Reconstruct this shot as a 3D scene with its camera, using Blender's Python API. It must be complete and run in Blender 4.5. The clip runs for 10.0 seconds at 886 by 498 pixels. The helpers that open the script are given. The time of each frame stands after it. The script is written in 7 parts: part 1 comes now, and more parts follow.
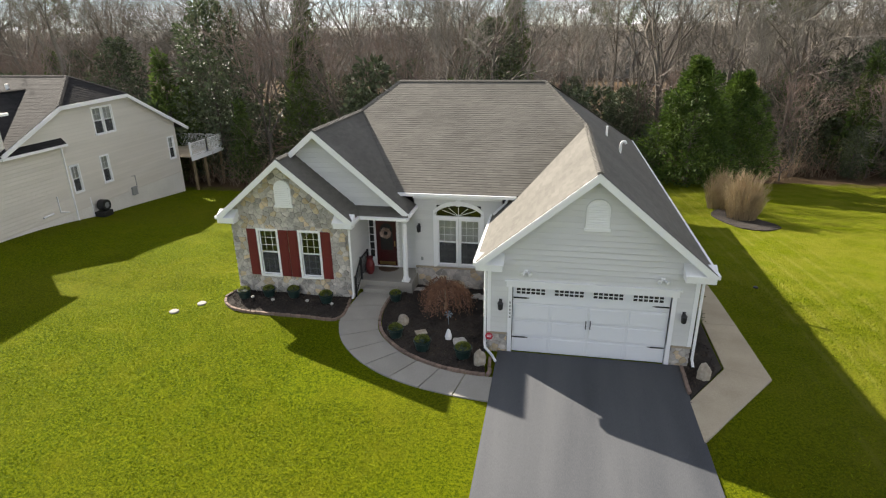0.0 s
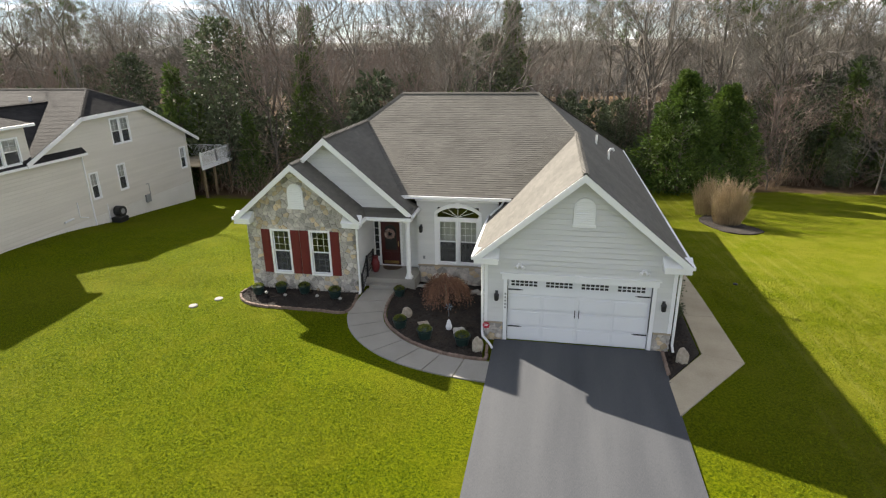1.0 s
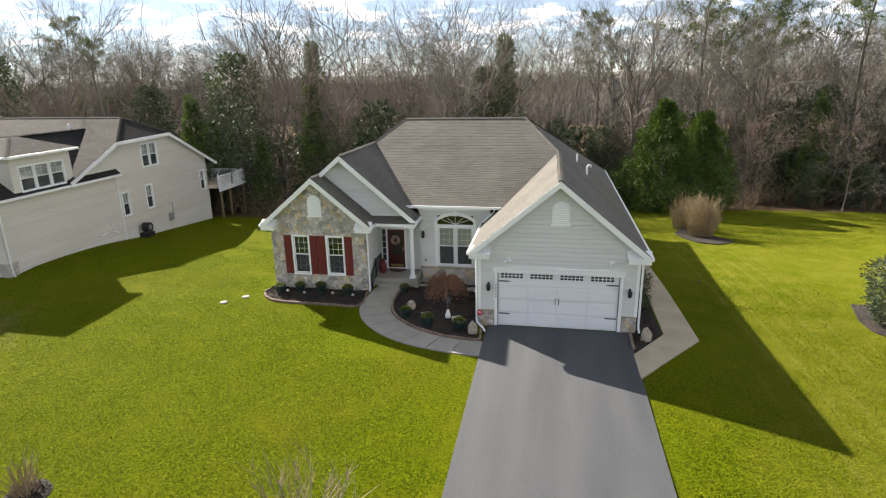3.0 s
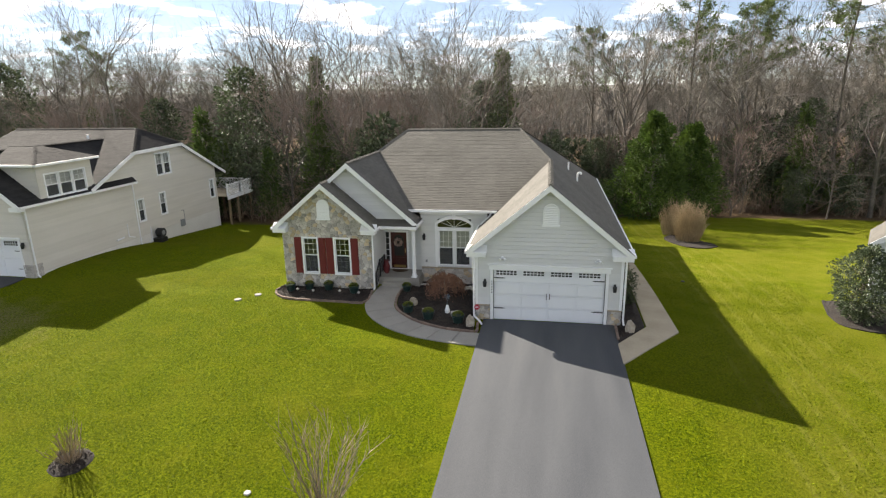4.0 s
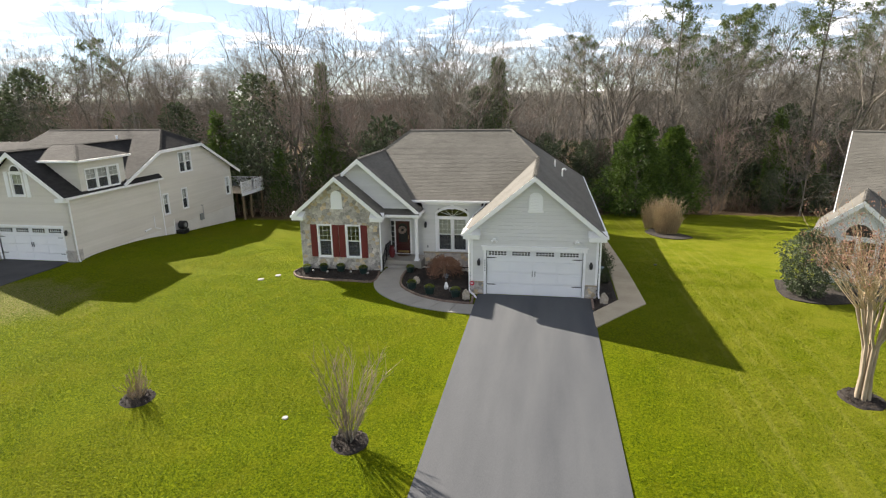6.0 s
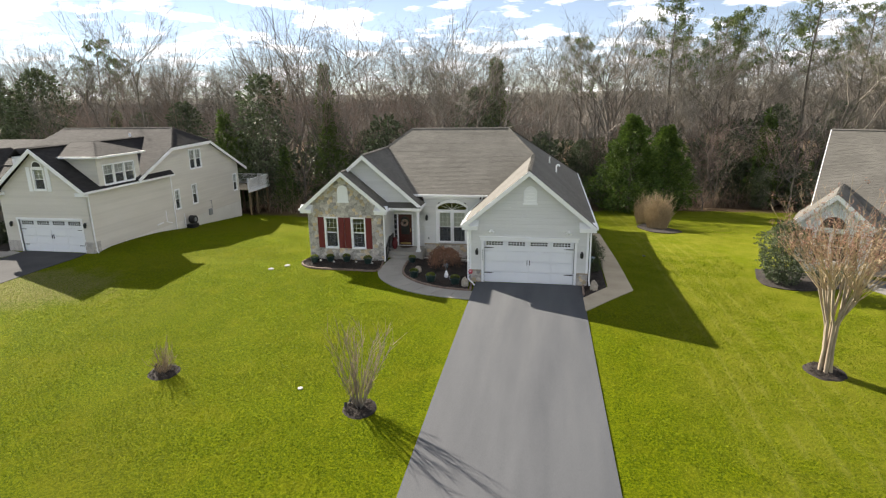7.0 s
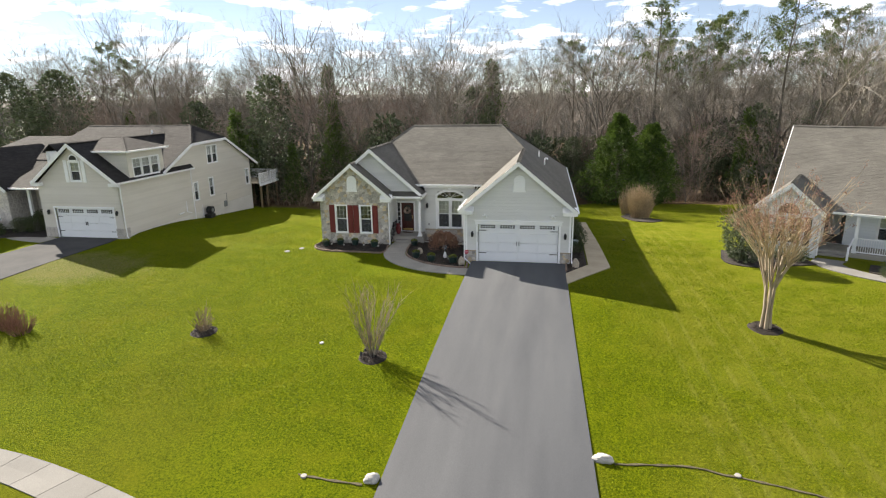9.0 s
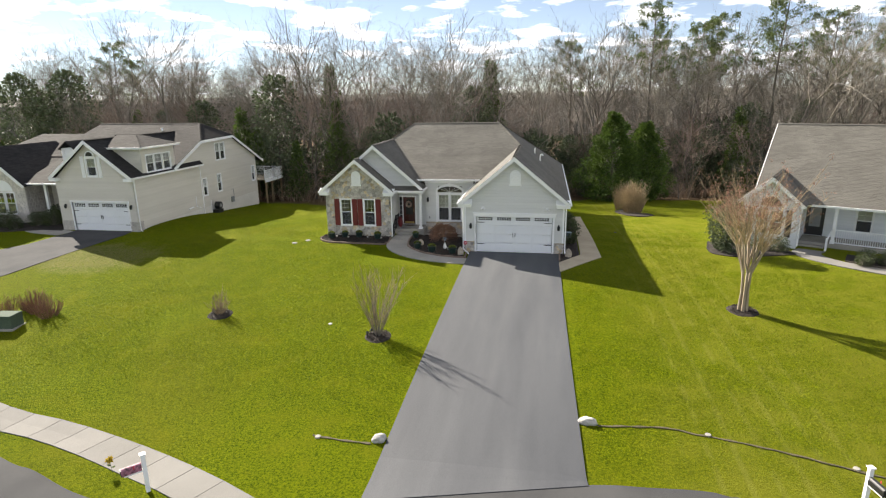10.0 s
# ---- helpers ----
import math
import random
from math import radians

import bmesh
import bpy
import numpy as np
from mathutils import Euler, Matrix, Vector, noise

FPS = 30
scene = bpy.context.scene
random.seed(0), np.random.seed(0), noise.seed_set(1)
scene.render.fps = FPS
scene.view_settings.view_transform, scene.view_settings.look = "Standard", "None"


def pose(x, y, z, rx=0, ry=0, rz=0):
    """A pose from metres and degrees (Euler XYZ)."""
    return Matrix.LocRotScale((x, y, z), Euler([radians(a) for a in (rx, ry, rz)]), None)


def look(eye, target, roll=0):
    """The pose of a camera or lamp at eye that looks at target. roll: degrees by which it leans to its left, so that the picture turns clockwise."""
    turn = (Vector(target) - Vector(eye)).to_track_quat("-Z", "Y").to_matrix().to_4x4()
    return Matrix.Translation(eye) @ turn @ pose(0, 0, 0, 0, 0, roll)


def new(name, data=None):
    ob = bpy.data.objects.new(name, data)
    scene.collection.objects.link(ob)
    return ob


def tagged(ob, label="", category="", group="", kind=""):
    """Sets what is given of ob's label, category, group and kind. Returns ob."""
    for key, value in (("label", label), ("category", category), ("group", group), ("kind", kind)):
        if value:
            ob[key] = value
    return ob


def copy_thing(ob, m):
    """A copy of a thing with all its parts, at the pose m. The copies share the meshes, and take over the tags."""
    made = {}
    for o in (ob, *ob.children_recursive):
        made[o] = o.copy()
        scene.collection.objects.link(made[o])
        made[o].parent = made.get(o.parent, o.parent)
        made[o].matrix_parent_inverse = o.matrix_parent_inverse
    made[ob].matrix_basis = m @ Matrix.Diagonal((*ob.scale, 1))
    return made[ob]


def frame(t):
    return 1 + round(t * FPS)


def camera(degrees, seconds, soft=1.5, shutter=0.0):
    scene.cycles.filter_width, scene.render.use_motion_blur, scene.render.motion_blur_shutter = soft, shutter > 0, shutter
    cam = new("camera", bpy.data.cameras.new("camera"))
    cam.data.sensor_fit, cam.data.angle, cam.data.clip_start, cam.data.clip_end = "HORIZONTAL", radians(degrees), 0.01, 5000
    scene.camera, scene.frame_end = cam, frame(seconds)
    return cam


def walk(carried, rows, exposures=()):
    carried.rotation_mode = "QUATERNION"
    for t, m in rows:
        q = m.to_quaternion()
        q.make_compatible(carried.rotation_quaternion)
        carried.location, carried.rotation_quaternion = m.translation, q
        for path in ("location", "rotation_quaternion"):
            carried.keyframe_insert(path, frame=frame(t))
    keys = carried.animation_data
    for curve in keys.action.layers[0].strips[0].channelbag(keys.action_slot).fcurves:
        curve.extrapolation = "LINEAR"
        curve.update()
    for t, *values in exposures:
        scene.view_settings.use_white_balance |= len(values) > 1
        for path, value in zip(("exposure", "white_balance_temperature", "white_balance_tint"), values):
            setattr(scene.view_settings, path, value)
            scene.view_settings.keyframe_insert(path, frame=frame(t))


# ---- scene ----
cam = camera(75.5, 10.0, 1.2)
PATH = [
    (0, (1.16, -16.833, 10.162), (0.802, -15.001, 9.445), -0.9),
    (0.5, (1.327, -17.745, 10.174), (0.968, -15.904, 9.479), -1.0),
    (1, (1.447, -18.637, 10.194), (1.089, -16.788, 9.521), -0.9),
    (1.5, (1.573, -19.548, 10.191), (1.216, -17.69, 9.542), -1.0),
    (2, (1.735, -20.486, 10.191), (1.379, -18.62, 9.567), -1.0),
    (2.5, (1.907, -21.385, 10.144), (1.55, -19.511, 9.545), -1.1),
    (4, (2.43, -24.387, 10.172), (2.075, -22.492, 9.637), -1.1),
    (4.5, (2.601, -25.383, 10.141), (2.248, -23.484, 9.619), -1.0),
    (5, (2.781, -26.372, 10.136), (2.428, -24.473, 9.618), -1.0),
    (5.5, (2.942, -27.361, 10.121), (2.591, -25.462, 9.604), -1.0),
    (7, (3.371, -30.357, 10.109), (3.025, -28.456, 9.592), -0.9),
    (7.5, (3.534, -31.373, 10.094), (3.191, -29.472, 9.577), -0.9),
    (8, (3.706, -32.375, 10.109), (3.364, -30.473, 9.592), -0.9),
    (8.5, (3.873, -33.377, 10.096), (3.532, -31.475, 9.579), -0.9),
    (9, (4.031, -34.369, 10.084), (3.691, -32.467, 9.567), -0.9),
    (9.5, (4.209, -35.383, 10.062), (3.869, -33.481, 9.544), -0.8),
    (10, (4.361, -36.365, 10.037), (4.022, -34.463, 9.519), -0.9),
]
walk(cam, [(t, look(eye, target, roll)) for t, eye, target, roll in PATH], [(0.0, 1.52, 6700, 11), (10.0, 1.52, 6700, 11)])

# ---------------- world, sun ----------------
SUN_AZ = math.atan2(-0.778, 0.63)      # from +y towards +x
SUN_EL = radians(31.8)
world = bpy.data.worlds.new("sky")
scene.world = world
world.use_nodes = True
wn, wl = world.node_tree.nodes, world.node_tree.links
wn.clear()
w_out = wn.new("ShaderNodeOutputWorld")
w_bg = wn.new("ShaderNodeBackground")
w_sky = wn.new("ShaderNodeTexSky")
w_sky.sky_type = "NISHITA"
w_sky.sun_disc = False
w_sky.sun_elevation = SUN_EL
w_sky.sun_rotation = SUN_AZ
w_sky.dust_density = 0.0
w_sky.air_density = 0.6
w_sky.ozone_density = 0.8
w_tc = wn.new("ShaderNodeTexCoord")
w_sep = wn.new("ShaderNodeSeparateXYZ")
wl.new(w_tc.outputs["Generated"], w_sep.inputs[0])
# fair-weather clouds in one flat layer over the whole sky; cover and brightness raised as fill light for shaded walls
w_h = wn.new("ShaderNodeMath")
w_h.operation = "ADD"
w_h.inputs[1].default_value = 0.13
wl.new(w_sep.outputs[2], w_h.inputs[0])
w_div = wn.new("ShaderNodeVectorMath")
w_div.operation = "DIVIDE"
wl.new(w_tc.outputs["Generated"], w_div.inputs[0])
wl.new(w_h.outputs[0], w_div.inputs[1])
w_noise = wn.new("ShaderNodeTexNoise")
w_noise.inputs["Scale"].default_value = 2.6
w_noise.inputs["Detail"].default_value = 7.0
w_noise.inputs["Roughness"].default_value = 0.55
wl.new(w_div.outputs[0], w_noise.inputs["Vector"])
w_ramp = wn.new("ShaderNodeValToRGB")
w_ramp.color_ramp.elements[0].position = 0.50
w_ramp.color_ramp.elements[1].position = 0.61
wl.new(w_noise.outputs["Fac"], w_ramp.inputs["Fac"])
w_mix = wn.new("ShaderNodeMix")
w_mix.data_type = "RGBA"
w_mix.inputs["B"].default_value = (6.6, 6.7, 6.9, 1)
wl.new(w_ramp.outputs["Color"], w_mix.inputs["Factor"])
w_dim = wn.new("ShaderNodeVectorMath")
w_dim.operation = "SCALE"
w_dim.inputs["Scale"].default_value = 0.48
w_sat = wn.new("ShaderNodeHueSaturation")
w_sat.inputs["Saturation"].default_value = 0.78
wl.new(w_sky.outputs[0], w_sat.inputs["Color"])
wl.new(w_sat.outputs[0], w_dim.inputs[0])
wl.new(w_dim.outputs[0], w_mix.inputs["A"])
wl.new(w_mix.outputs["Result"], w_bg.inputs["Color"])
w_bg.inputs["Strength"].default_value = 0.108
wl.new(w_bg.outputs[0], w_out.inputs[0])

sun = new("sun", bpy.data.lights.new("sun", "SUN"))
sun.data.energy = 5.0
sun.data.angle = radians(0.6)
sun.data.color = (1.0, 0.93, 0.82)
sun.matrix_world = look((math.sin(SUN_AZ) * 60, math.cos(SUN_AZ) * 60, 60 * math.tan(SUN_EL)), (0, 0, 0))

# ---------------- materials ----------------


def surf(name, a, b, small=20.0, big=1.5, rough=0.8, bump=0.3, dist=0.01, spread=0.0, island=0.0, metal=0.0, spec=0.5, stretch=(1, 1, 1), translucent=0.0):
    """A procedural surface: two colours mixed by coarse and fine noise, with relief; spread varies it from object to object, island from piece to piece."""
    m = bpy.data.materials.new(name)
    m.use_nodes = True
    n, l = m.node_tree.nodes, m.node_tree.links
    bsdf = n["Principled BSDF"]
    tc = n.new("ShaderNodeTexCoord")
    mp = n.new("ShaderNodeMapping")
    mp.inputs["Scale"].default_value = stretch
    l.new(tc.outputs["Object"], mp.inputs["Vector"])
    n1 = n.new("ShaderNodeTexNoise")
    n1.inputs["Scale"].default_value = big
    n1.inputs["Detail"].default_value = 4
    n2 = n.new("ShaderNodeTexNoise")
    n2.inputs["Scale"].default_value = small
    n2.inputs["Detail"].default_value = 5
    l.new(mp.outputs[0], n1.inputs["Vector"])
    l.new(mp.outputs[0], n2.inputs["Vector"])
    add = n.new("ShaderNodeMath")
    add.operation = "ADD"
    l.new(n1.outputs["Fac"], add.inputs[0])
    l.new(n2.outputs["Fac"], add.inputs[1])
    mr = n.new("ShaderNodeMapRange")
    mr.inputs["From Min"].default_value, mr.inputs["From Max"].default_value = 0.72, 1.28
    l.new(add.outputs[0], mr.inputs["Value"])
    mix = n.new("ShaderNodeMix")
    mix.data_type = "RGBA"
    mix.inputs["A"].default_value, mix.inputs["B"].default_value = (*a, 1), (*b, 1)
    l.new(mr.outputs[0], mix.inputs["Factor"])
    col = mix.outputs["Result"]
    for amount, node, out in ((spread, "ShaderNodeObjectInfo", "Random"), (island, "ShaderNodeNewGeometry", "Random Per Island")):
        if amount:
            src = n.new(node)
            rg = n.new("ShaderNodeMapRange")
            rg.inputs["To Min"].default_value, rg.inputs["To Max"].default_value = 1 - amount, 1 + amount
            l.new(src.outputs[out], rg.inputs["Value"])
            hs = n.new("ShaderNodeHueSaturation")
            l.new(rg.outputs[0], hs.inputs["Value"])
            l.new(col, hs.inputs["Color"])
            col = hs.outputs["Color"]
    l.new(col, bsdf.inputs["Base Color"])
    bsdf.inputs["Roughness"].default_value = rough
    bsdf.inputs["Metallic"].default_value = metal
    bsdf.inputs["Specular IOR Level"].default_value = spec
    if bump:
        bp = n.new("ShaderNodeBump")
        bp.inputs["Strength"].default_value = bump
        bp.inputs["Distance"].default_value = dist
        l.new(n2.outputs["Fac"], bp.inputs["Height"])
        l.new(bp.outputs[0], bsdf.inputs["Normal"])
    if translucent:
        tr = n.new("ShaderNodeBsdfTranslucent")
        l.new(col, tr.inputs["Color"])
        ms = n.new("ShaderNodeMixShader")
        ms.inputs[0].default_value = translucent
        l.new(bsdf.outputs[0], ms.inputs[1])
        l.new(tr.outputs[0], ms.inputs[2])
        l.new(ms.outputs[0], n["Material Output"].inputs["Surface"])
    return m


M_SIDING = surf("pale_grey_siding", (0.61, 0.612, 0.60), (0.67, 0.672, 0.66), 60, 0.6, 0.55, 0.08, 0.002, spread=0.03, stretch=(1, 1, 6))
M_CREAM = surf("cream_siding", (0.585, 0.55, 0.485), (0.655, 0.62, 0.56), 40, 0.35, 0.6, 0.08, 0.002, island=0.04, stretch=(1, 1, 5))
M_BLUEWHITE = surf("white_siding", (0.70, 0.725, 0.755), (0.78, 0.80, 0.825), 40, 0.5, 0.6, 0.05, 0.002, island=0.03)
M_WHITE = surf("white_paint", (0.82, 0.825, 0.83), (0.88, 0.885, 0.89), 30, 0.8, 0.45, 0.04, 0.002)
M_DOORWHITE = surf("white_steel_door", (0.77, 0.785, 0.81), (0.83, 0.845, 0.86), 120, 0.7, 0.4, 0.1, 0.001)
M_SHINGLE = surf("weathered_shingle", (0.094, 0.089, 0.077), (0.142, 0.134, 0.118), 70, 0.5, 0.9, 0.5, 0.004, island=0.10, spec=0.35)
M_SHINGLE_DARK = surf("dark_shingle", (0.018, 0.017, 0.017), (0.038, 0.036, 0.035), 70, 0.5, 0.9, 0.5, 0.004, island=0.22, spec=0.2)
M_STONE = surf("field_stone", (0.355, 0.330, 0.305), (0.575, 0.535, 0.485), 14, 2.5, 0.85, 0.6, 0.01, spread=0.35)
M_STONE_TAN = surf("tan_field_stone", (0.48, 0.375, 0.235), (0.62, 0.52, 0.375), 14, 2.5, 0.85, 0.6, 0.01, spread=0.25)
M_MORTAR = surf("mortar", (0.44, 0.415, 0.375), (0.54, 0.51, 0.465), 60, 3, 0.95, 0.4, 0.004)
M_SHUTTER = surf("dark_red_paint", (0.115, 0.008, 0.011), (0.16, 0.016, 0.018), 30, 1, 0.5, 0.05, 0.002)
M_DOORRED = surf("maroon_door", (0.045, 0.006, 0.007), (0.07, 0.01, 0.01), 30, 1, 0.35, 0.05, 0.002)
M_BLACK = surf("black_metal", (0.010, 0.010, 0.011), (0.02, 0.02, 0.021), 40, 3, 0.45, 0.05, 0.001)
M_BRASS = surf("brass", (0.5, 0.36, 0.13), (0.6, 0.45, 0.2), 40, 3, 0.3, 0, metal=1.0)
M_CONC = surf("concrete", (0.255, 0.24, 0.21), (0.345, 0.325, 0.29), 45, 0.8, 0.9, 0.3, 0.004, spread=0.05)
# older concrete, also darkened where slabs in full sun came out too bright
M_PAVE = surf("old_concrete_sun_toned", (0.145, 0.139, 0.126), (0.205, 0.197, 0.18), 45, 0.5, 0.9, 0.3, 0.004, spread=0.08)
M_CONC_TAN = surf("tan_concrete", (0.34, 0.285, 0.20), (0.46, 0.395, 0.29), 35, 0.9, 0.9, 0.3, 0.004, spread=0.05)
M_FOUND = surf("painted_foundation", (0.62, 0.60, 0.55), (0.74, 0.72, 0.67), 12, 0.6, 0.85, 0.2, 0.004)
M_ASPH = surf("sealed_asphalt", (0.038, 0.042, 0.050), (0.078, 0.082, 0.089), 90, 0.7, 0.72, 0.4, 0.004, stretch=(1.3, 0.16, 1))
M_STREET = surf("street_asphalt", (0.045, 0.046, 0.048), (0.080, 0.080, 0.080), 130, 0.5, 0.95, 0.5, 0.004, spec=0.15)
M_MULCH = surf("dark_mulch", (0.010, 0.008, 0.006), (0.040, 0.030, 0.023), 38, 2.0, 0.95, 1.0, 0.03)
M_BRICK = surf("edging_brick", (0.16, 0.11, 0.085), (0.26, 0.19, 0.15), 30, 6, 0.9, 0.4, 0.004, spread=0.2)
M_BARK = surf("grey_bark", (0.085, 0.073, 0.060), (0.225, 0.198, 0.165), 14, 1.0, 0.95, 0.7, 0.03, spread=0.25, stretch=(1, 1, 0.25))
M_TWIG = surf("grey_twigs", (0.145, 0.128, 0.107), (0.29, 0.26, 0.222), 2, 0.3, 0.9, 0, spread=0.3, island=0.25)
M_TWIG_RED = surf("reddish_twigs", (0.165, 0.118, 0.098), (0.285, 0.215, 0.180), 2, 0.3, 0.9, 0, spread=0.25, island=0.25)
M_PALEBARK = surf("pale_smooth_bark", (0.24, 0.19, 0.13), (0.38, 0.31, 0.23), 9, 1.5, 0.8, 0.3, 0.01, stretch=(1, 1, 0.3))
M_BROWNTWIG = surf("brown_brush", (0.20, 0.142, 0.095), (0.37, 0.285, 0.195), 2, 0.4, 0.9, 0, island=0.35)
M_MAPLE = surf("russet_twigs", (0.13, 0.065, 0.04), (0.25, 0.13, 0.075), 3, 0.5, 0.9, 0, island=0.3)
M_TAN = surf("tan_stems", (0.31, 0.235, 0.14), (0.47, 0.375, 0.24), 3, 0.5, 0.9, 0, island=0.25)
M_PINE = surf("pine_needles", (0.050, 0.080, 0.018), (0.135, 0.170, 0.042), 3, 0.5, 0.7, 0, island=0.4, translucent=0.25)
M_HOLLY = surf("holly_leaves", (0.050, 0.074, 0.036), (0.140, 0.165, 0.090), 3, 0.4, 0.62, 0, island=0.4, translucent=0.15, spec=0.35)
M_CEDAR = surf("cedar_foliage", (0.045, 0.080, 0.014), (0.110, 0.160, 0.034), 3, 0.4, 0.7, 0, island=0.4, translucent=0.25)
M_SPRUCE = surf("cypress_foliage", (0.036, 0.075, 0.010), (0.120, 0.180, 0.026), 3, 0.4, 0.7, 0, island=0.4, translucent=0.2)
M_SPRIG = surf("yellow_green_plant", (0.10, 0.13, 0.02), (0.24, 0.26, 0.06), 6, 2, 0.7, 0, island=0.4, translucent=0.3)
M_BOX = surf("boxwood_leaves", (0.035, 0.055, 0.015), (0.09, 0.11, 0.04), 6, 2, 0.6, 0, island=0.4, translucent=0.2)
M_DRYLEAF = surf("dry_russet_leaves", (0.20, 0.10, 0.07), (0.36, 0.21, 0.15), 6, 2, 0.8, 0, island=0.35, translucent=0.25)
M_POT = surf("dark_green_glaze", (0.012, 0.028, 0.025), (0.025, 0.045, 0.04), 12, 3, 0.3, 0.1, 0.003)
M_ROCK = surf("pale_rock", (0.26, 0.22, 0.17), (0.44, 0.39, 0.32), 9, 2, 0.9, 0.8, 0.03)
M_WHITEROCK = surf("white_rock", (0.34, 0.325, 0.30), (0.50, 0.48, 0.45), 9, 2, 0.9, 0.8, 0.03)
M_WOODPOST = surf("weathered_timber", (0.16, 0.11, 0.06), (0.27, 0.20, 0.12), 20, 2, 0.9, 0.4, 0.005, stretch=(1, 1, 0.2))
# darkness of unlit rooms put into the colour
M_DARKROOM = surf("painted_dim_interior", (0.05, 0.045, 0.04), (0.08, 0.075, 0.065), 5, 1, 0.9, 0)
M_SCREEN = surf("insect_screen", (0.06, 0.062, 0.066), (0.085, 0.087, 0.09), 90, 2, 0.8, 0)
sn, sl_ = M_SCREEN.node_tree.nodes, M_SCREEN.node_tree.links
s_tr, s_mx = sn.new("ShaderNodeBsdfTransparent"), sn.new("ShaderNodeMixShader")
s_mx.inputs[0].default_value = 0.55
sl_.new(s_tr.outputs[0], s_mx.inputs[1])
sl_.new(sn["Principled BSDF"].outputs[0], s_mx.inputs[2])
sl_.new(s_mx.outputs[0], sn["Material Output"].inputs["Surface"])
M_CURTAIN = surf("white_curtain", (0.55, 0.55, 0.53), (0.70, 0.70, 0.68), 6, 2, 0.9, 0.2, 0.01, stretch=(8, 8, 0.3))
M_RED = surf("red_plastic", (0.45, 0.02, 0.05), (0.55, 0.04, 0.07), 20, 3, 0.4, 0)
M_MAT = surf("coir_mat", (0.07, 0.04, 0.022), (0.12, 0.075, 0.045), 80, 5, 0.95, 0.6, 0.005)
M_WREATH = surf("dried_wreath", (0.30, 0.20, 0.15), (0.60, 0.48, 0.42), 30, 6, 0.9, 0, island=0.3)
M_GREYMETAL = surf("grey_metal", (0.20, 0.21, 0.21), (0.28, 0.29, 0.29), 20, 2, 0.5, 0.05, 0.002)
M_GREENBOX = surf("green_utility_paint", (0.06, 0.085, 0.06), (0.09, 0.12, 0.085), 14, 1.5, 0.85, 0.05, 0.002, spec=0.15)
M_BLUEPOT = surf("blue_glaze", (0.12, 0.20, 0.28), (0.35, 0.42, 0.46), 9, 3, 0.3, 0.1, 0.003)
M_LITTER = surf("far_canopy", (0.10, 0.095, 0.08), (0.17, 0.16, 0.135), 0.5, 0.03, 0.95, 1.0, 2.0)

M_GLASS = bpy.data.materials.new("window_glass")
M_GLASS.use_nodes = True
gn, gl = M_GLASS.node_tree.nodes, M_GLASS.node_tree.links
gn.remove(gn["Principled BSDF"])
g_tr, g_gl, g_fr, g_mx = gn.new("ShaderNodeBsdfTransparent"), gn.new("ShaderNodeBsdfGlossy"), gn.new("ShaderNodeFresnel"), gn.new("ShaderNodeMixShader")
g_tr.inputs["Color"].default_value = (0.75, 0.78, 0.76, 1)
g_gl.inputs["Roughness"].default_value = 0.02
g_fr.inputs["IOR"].default_value = 1.9
gl.new(g_fr.outputs[0], g_mx.inputs[0])
gl.new(g_tr.outputs[0], g_mx.inputs[1])
gl.new(g_gl.outputs[0], g_mx.inputs[2])
gl.new(g_mx.outputs[0], gn["Material Output"].inputs["Surface"])


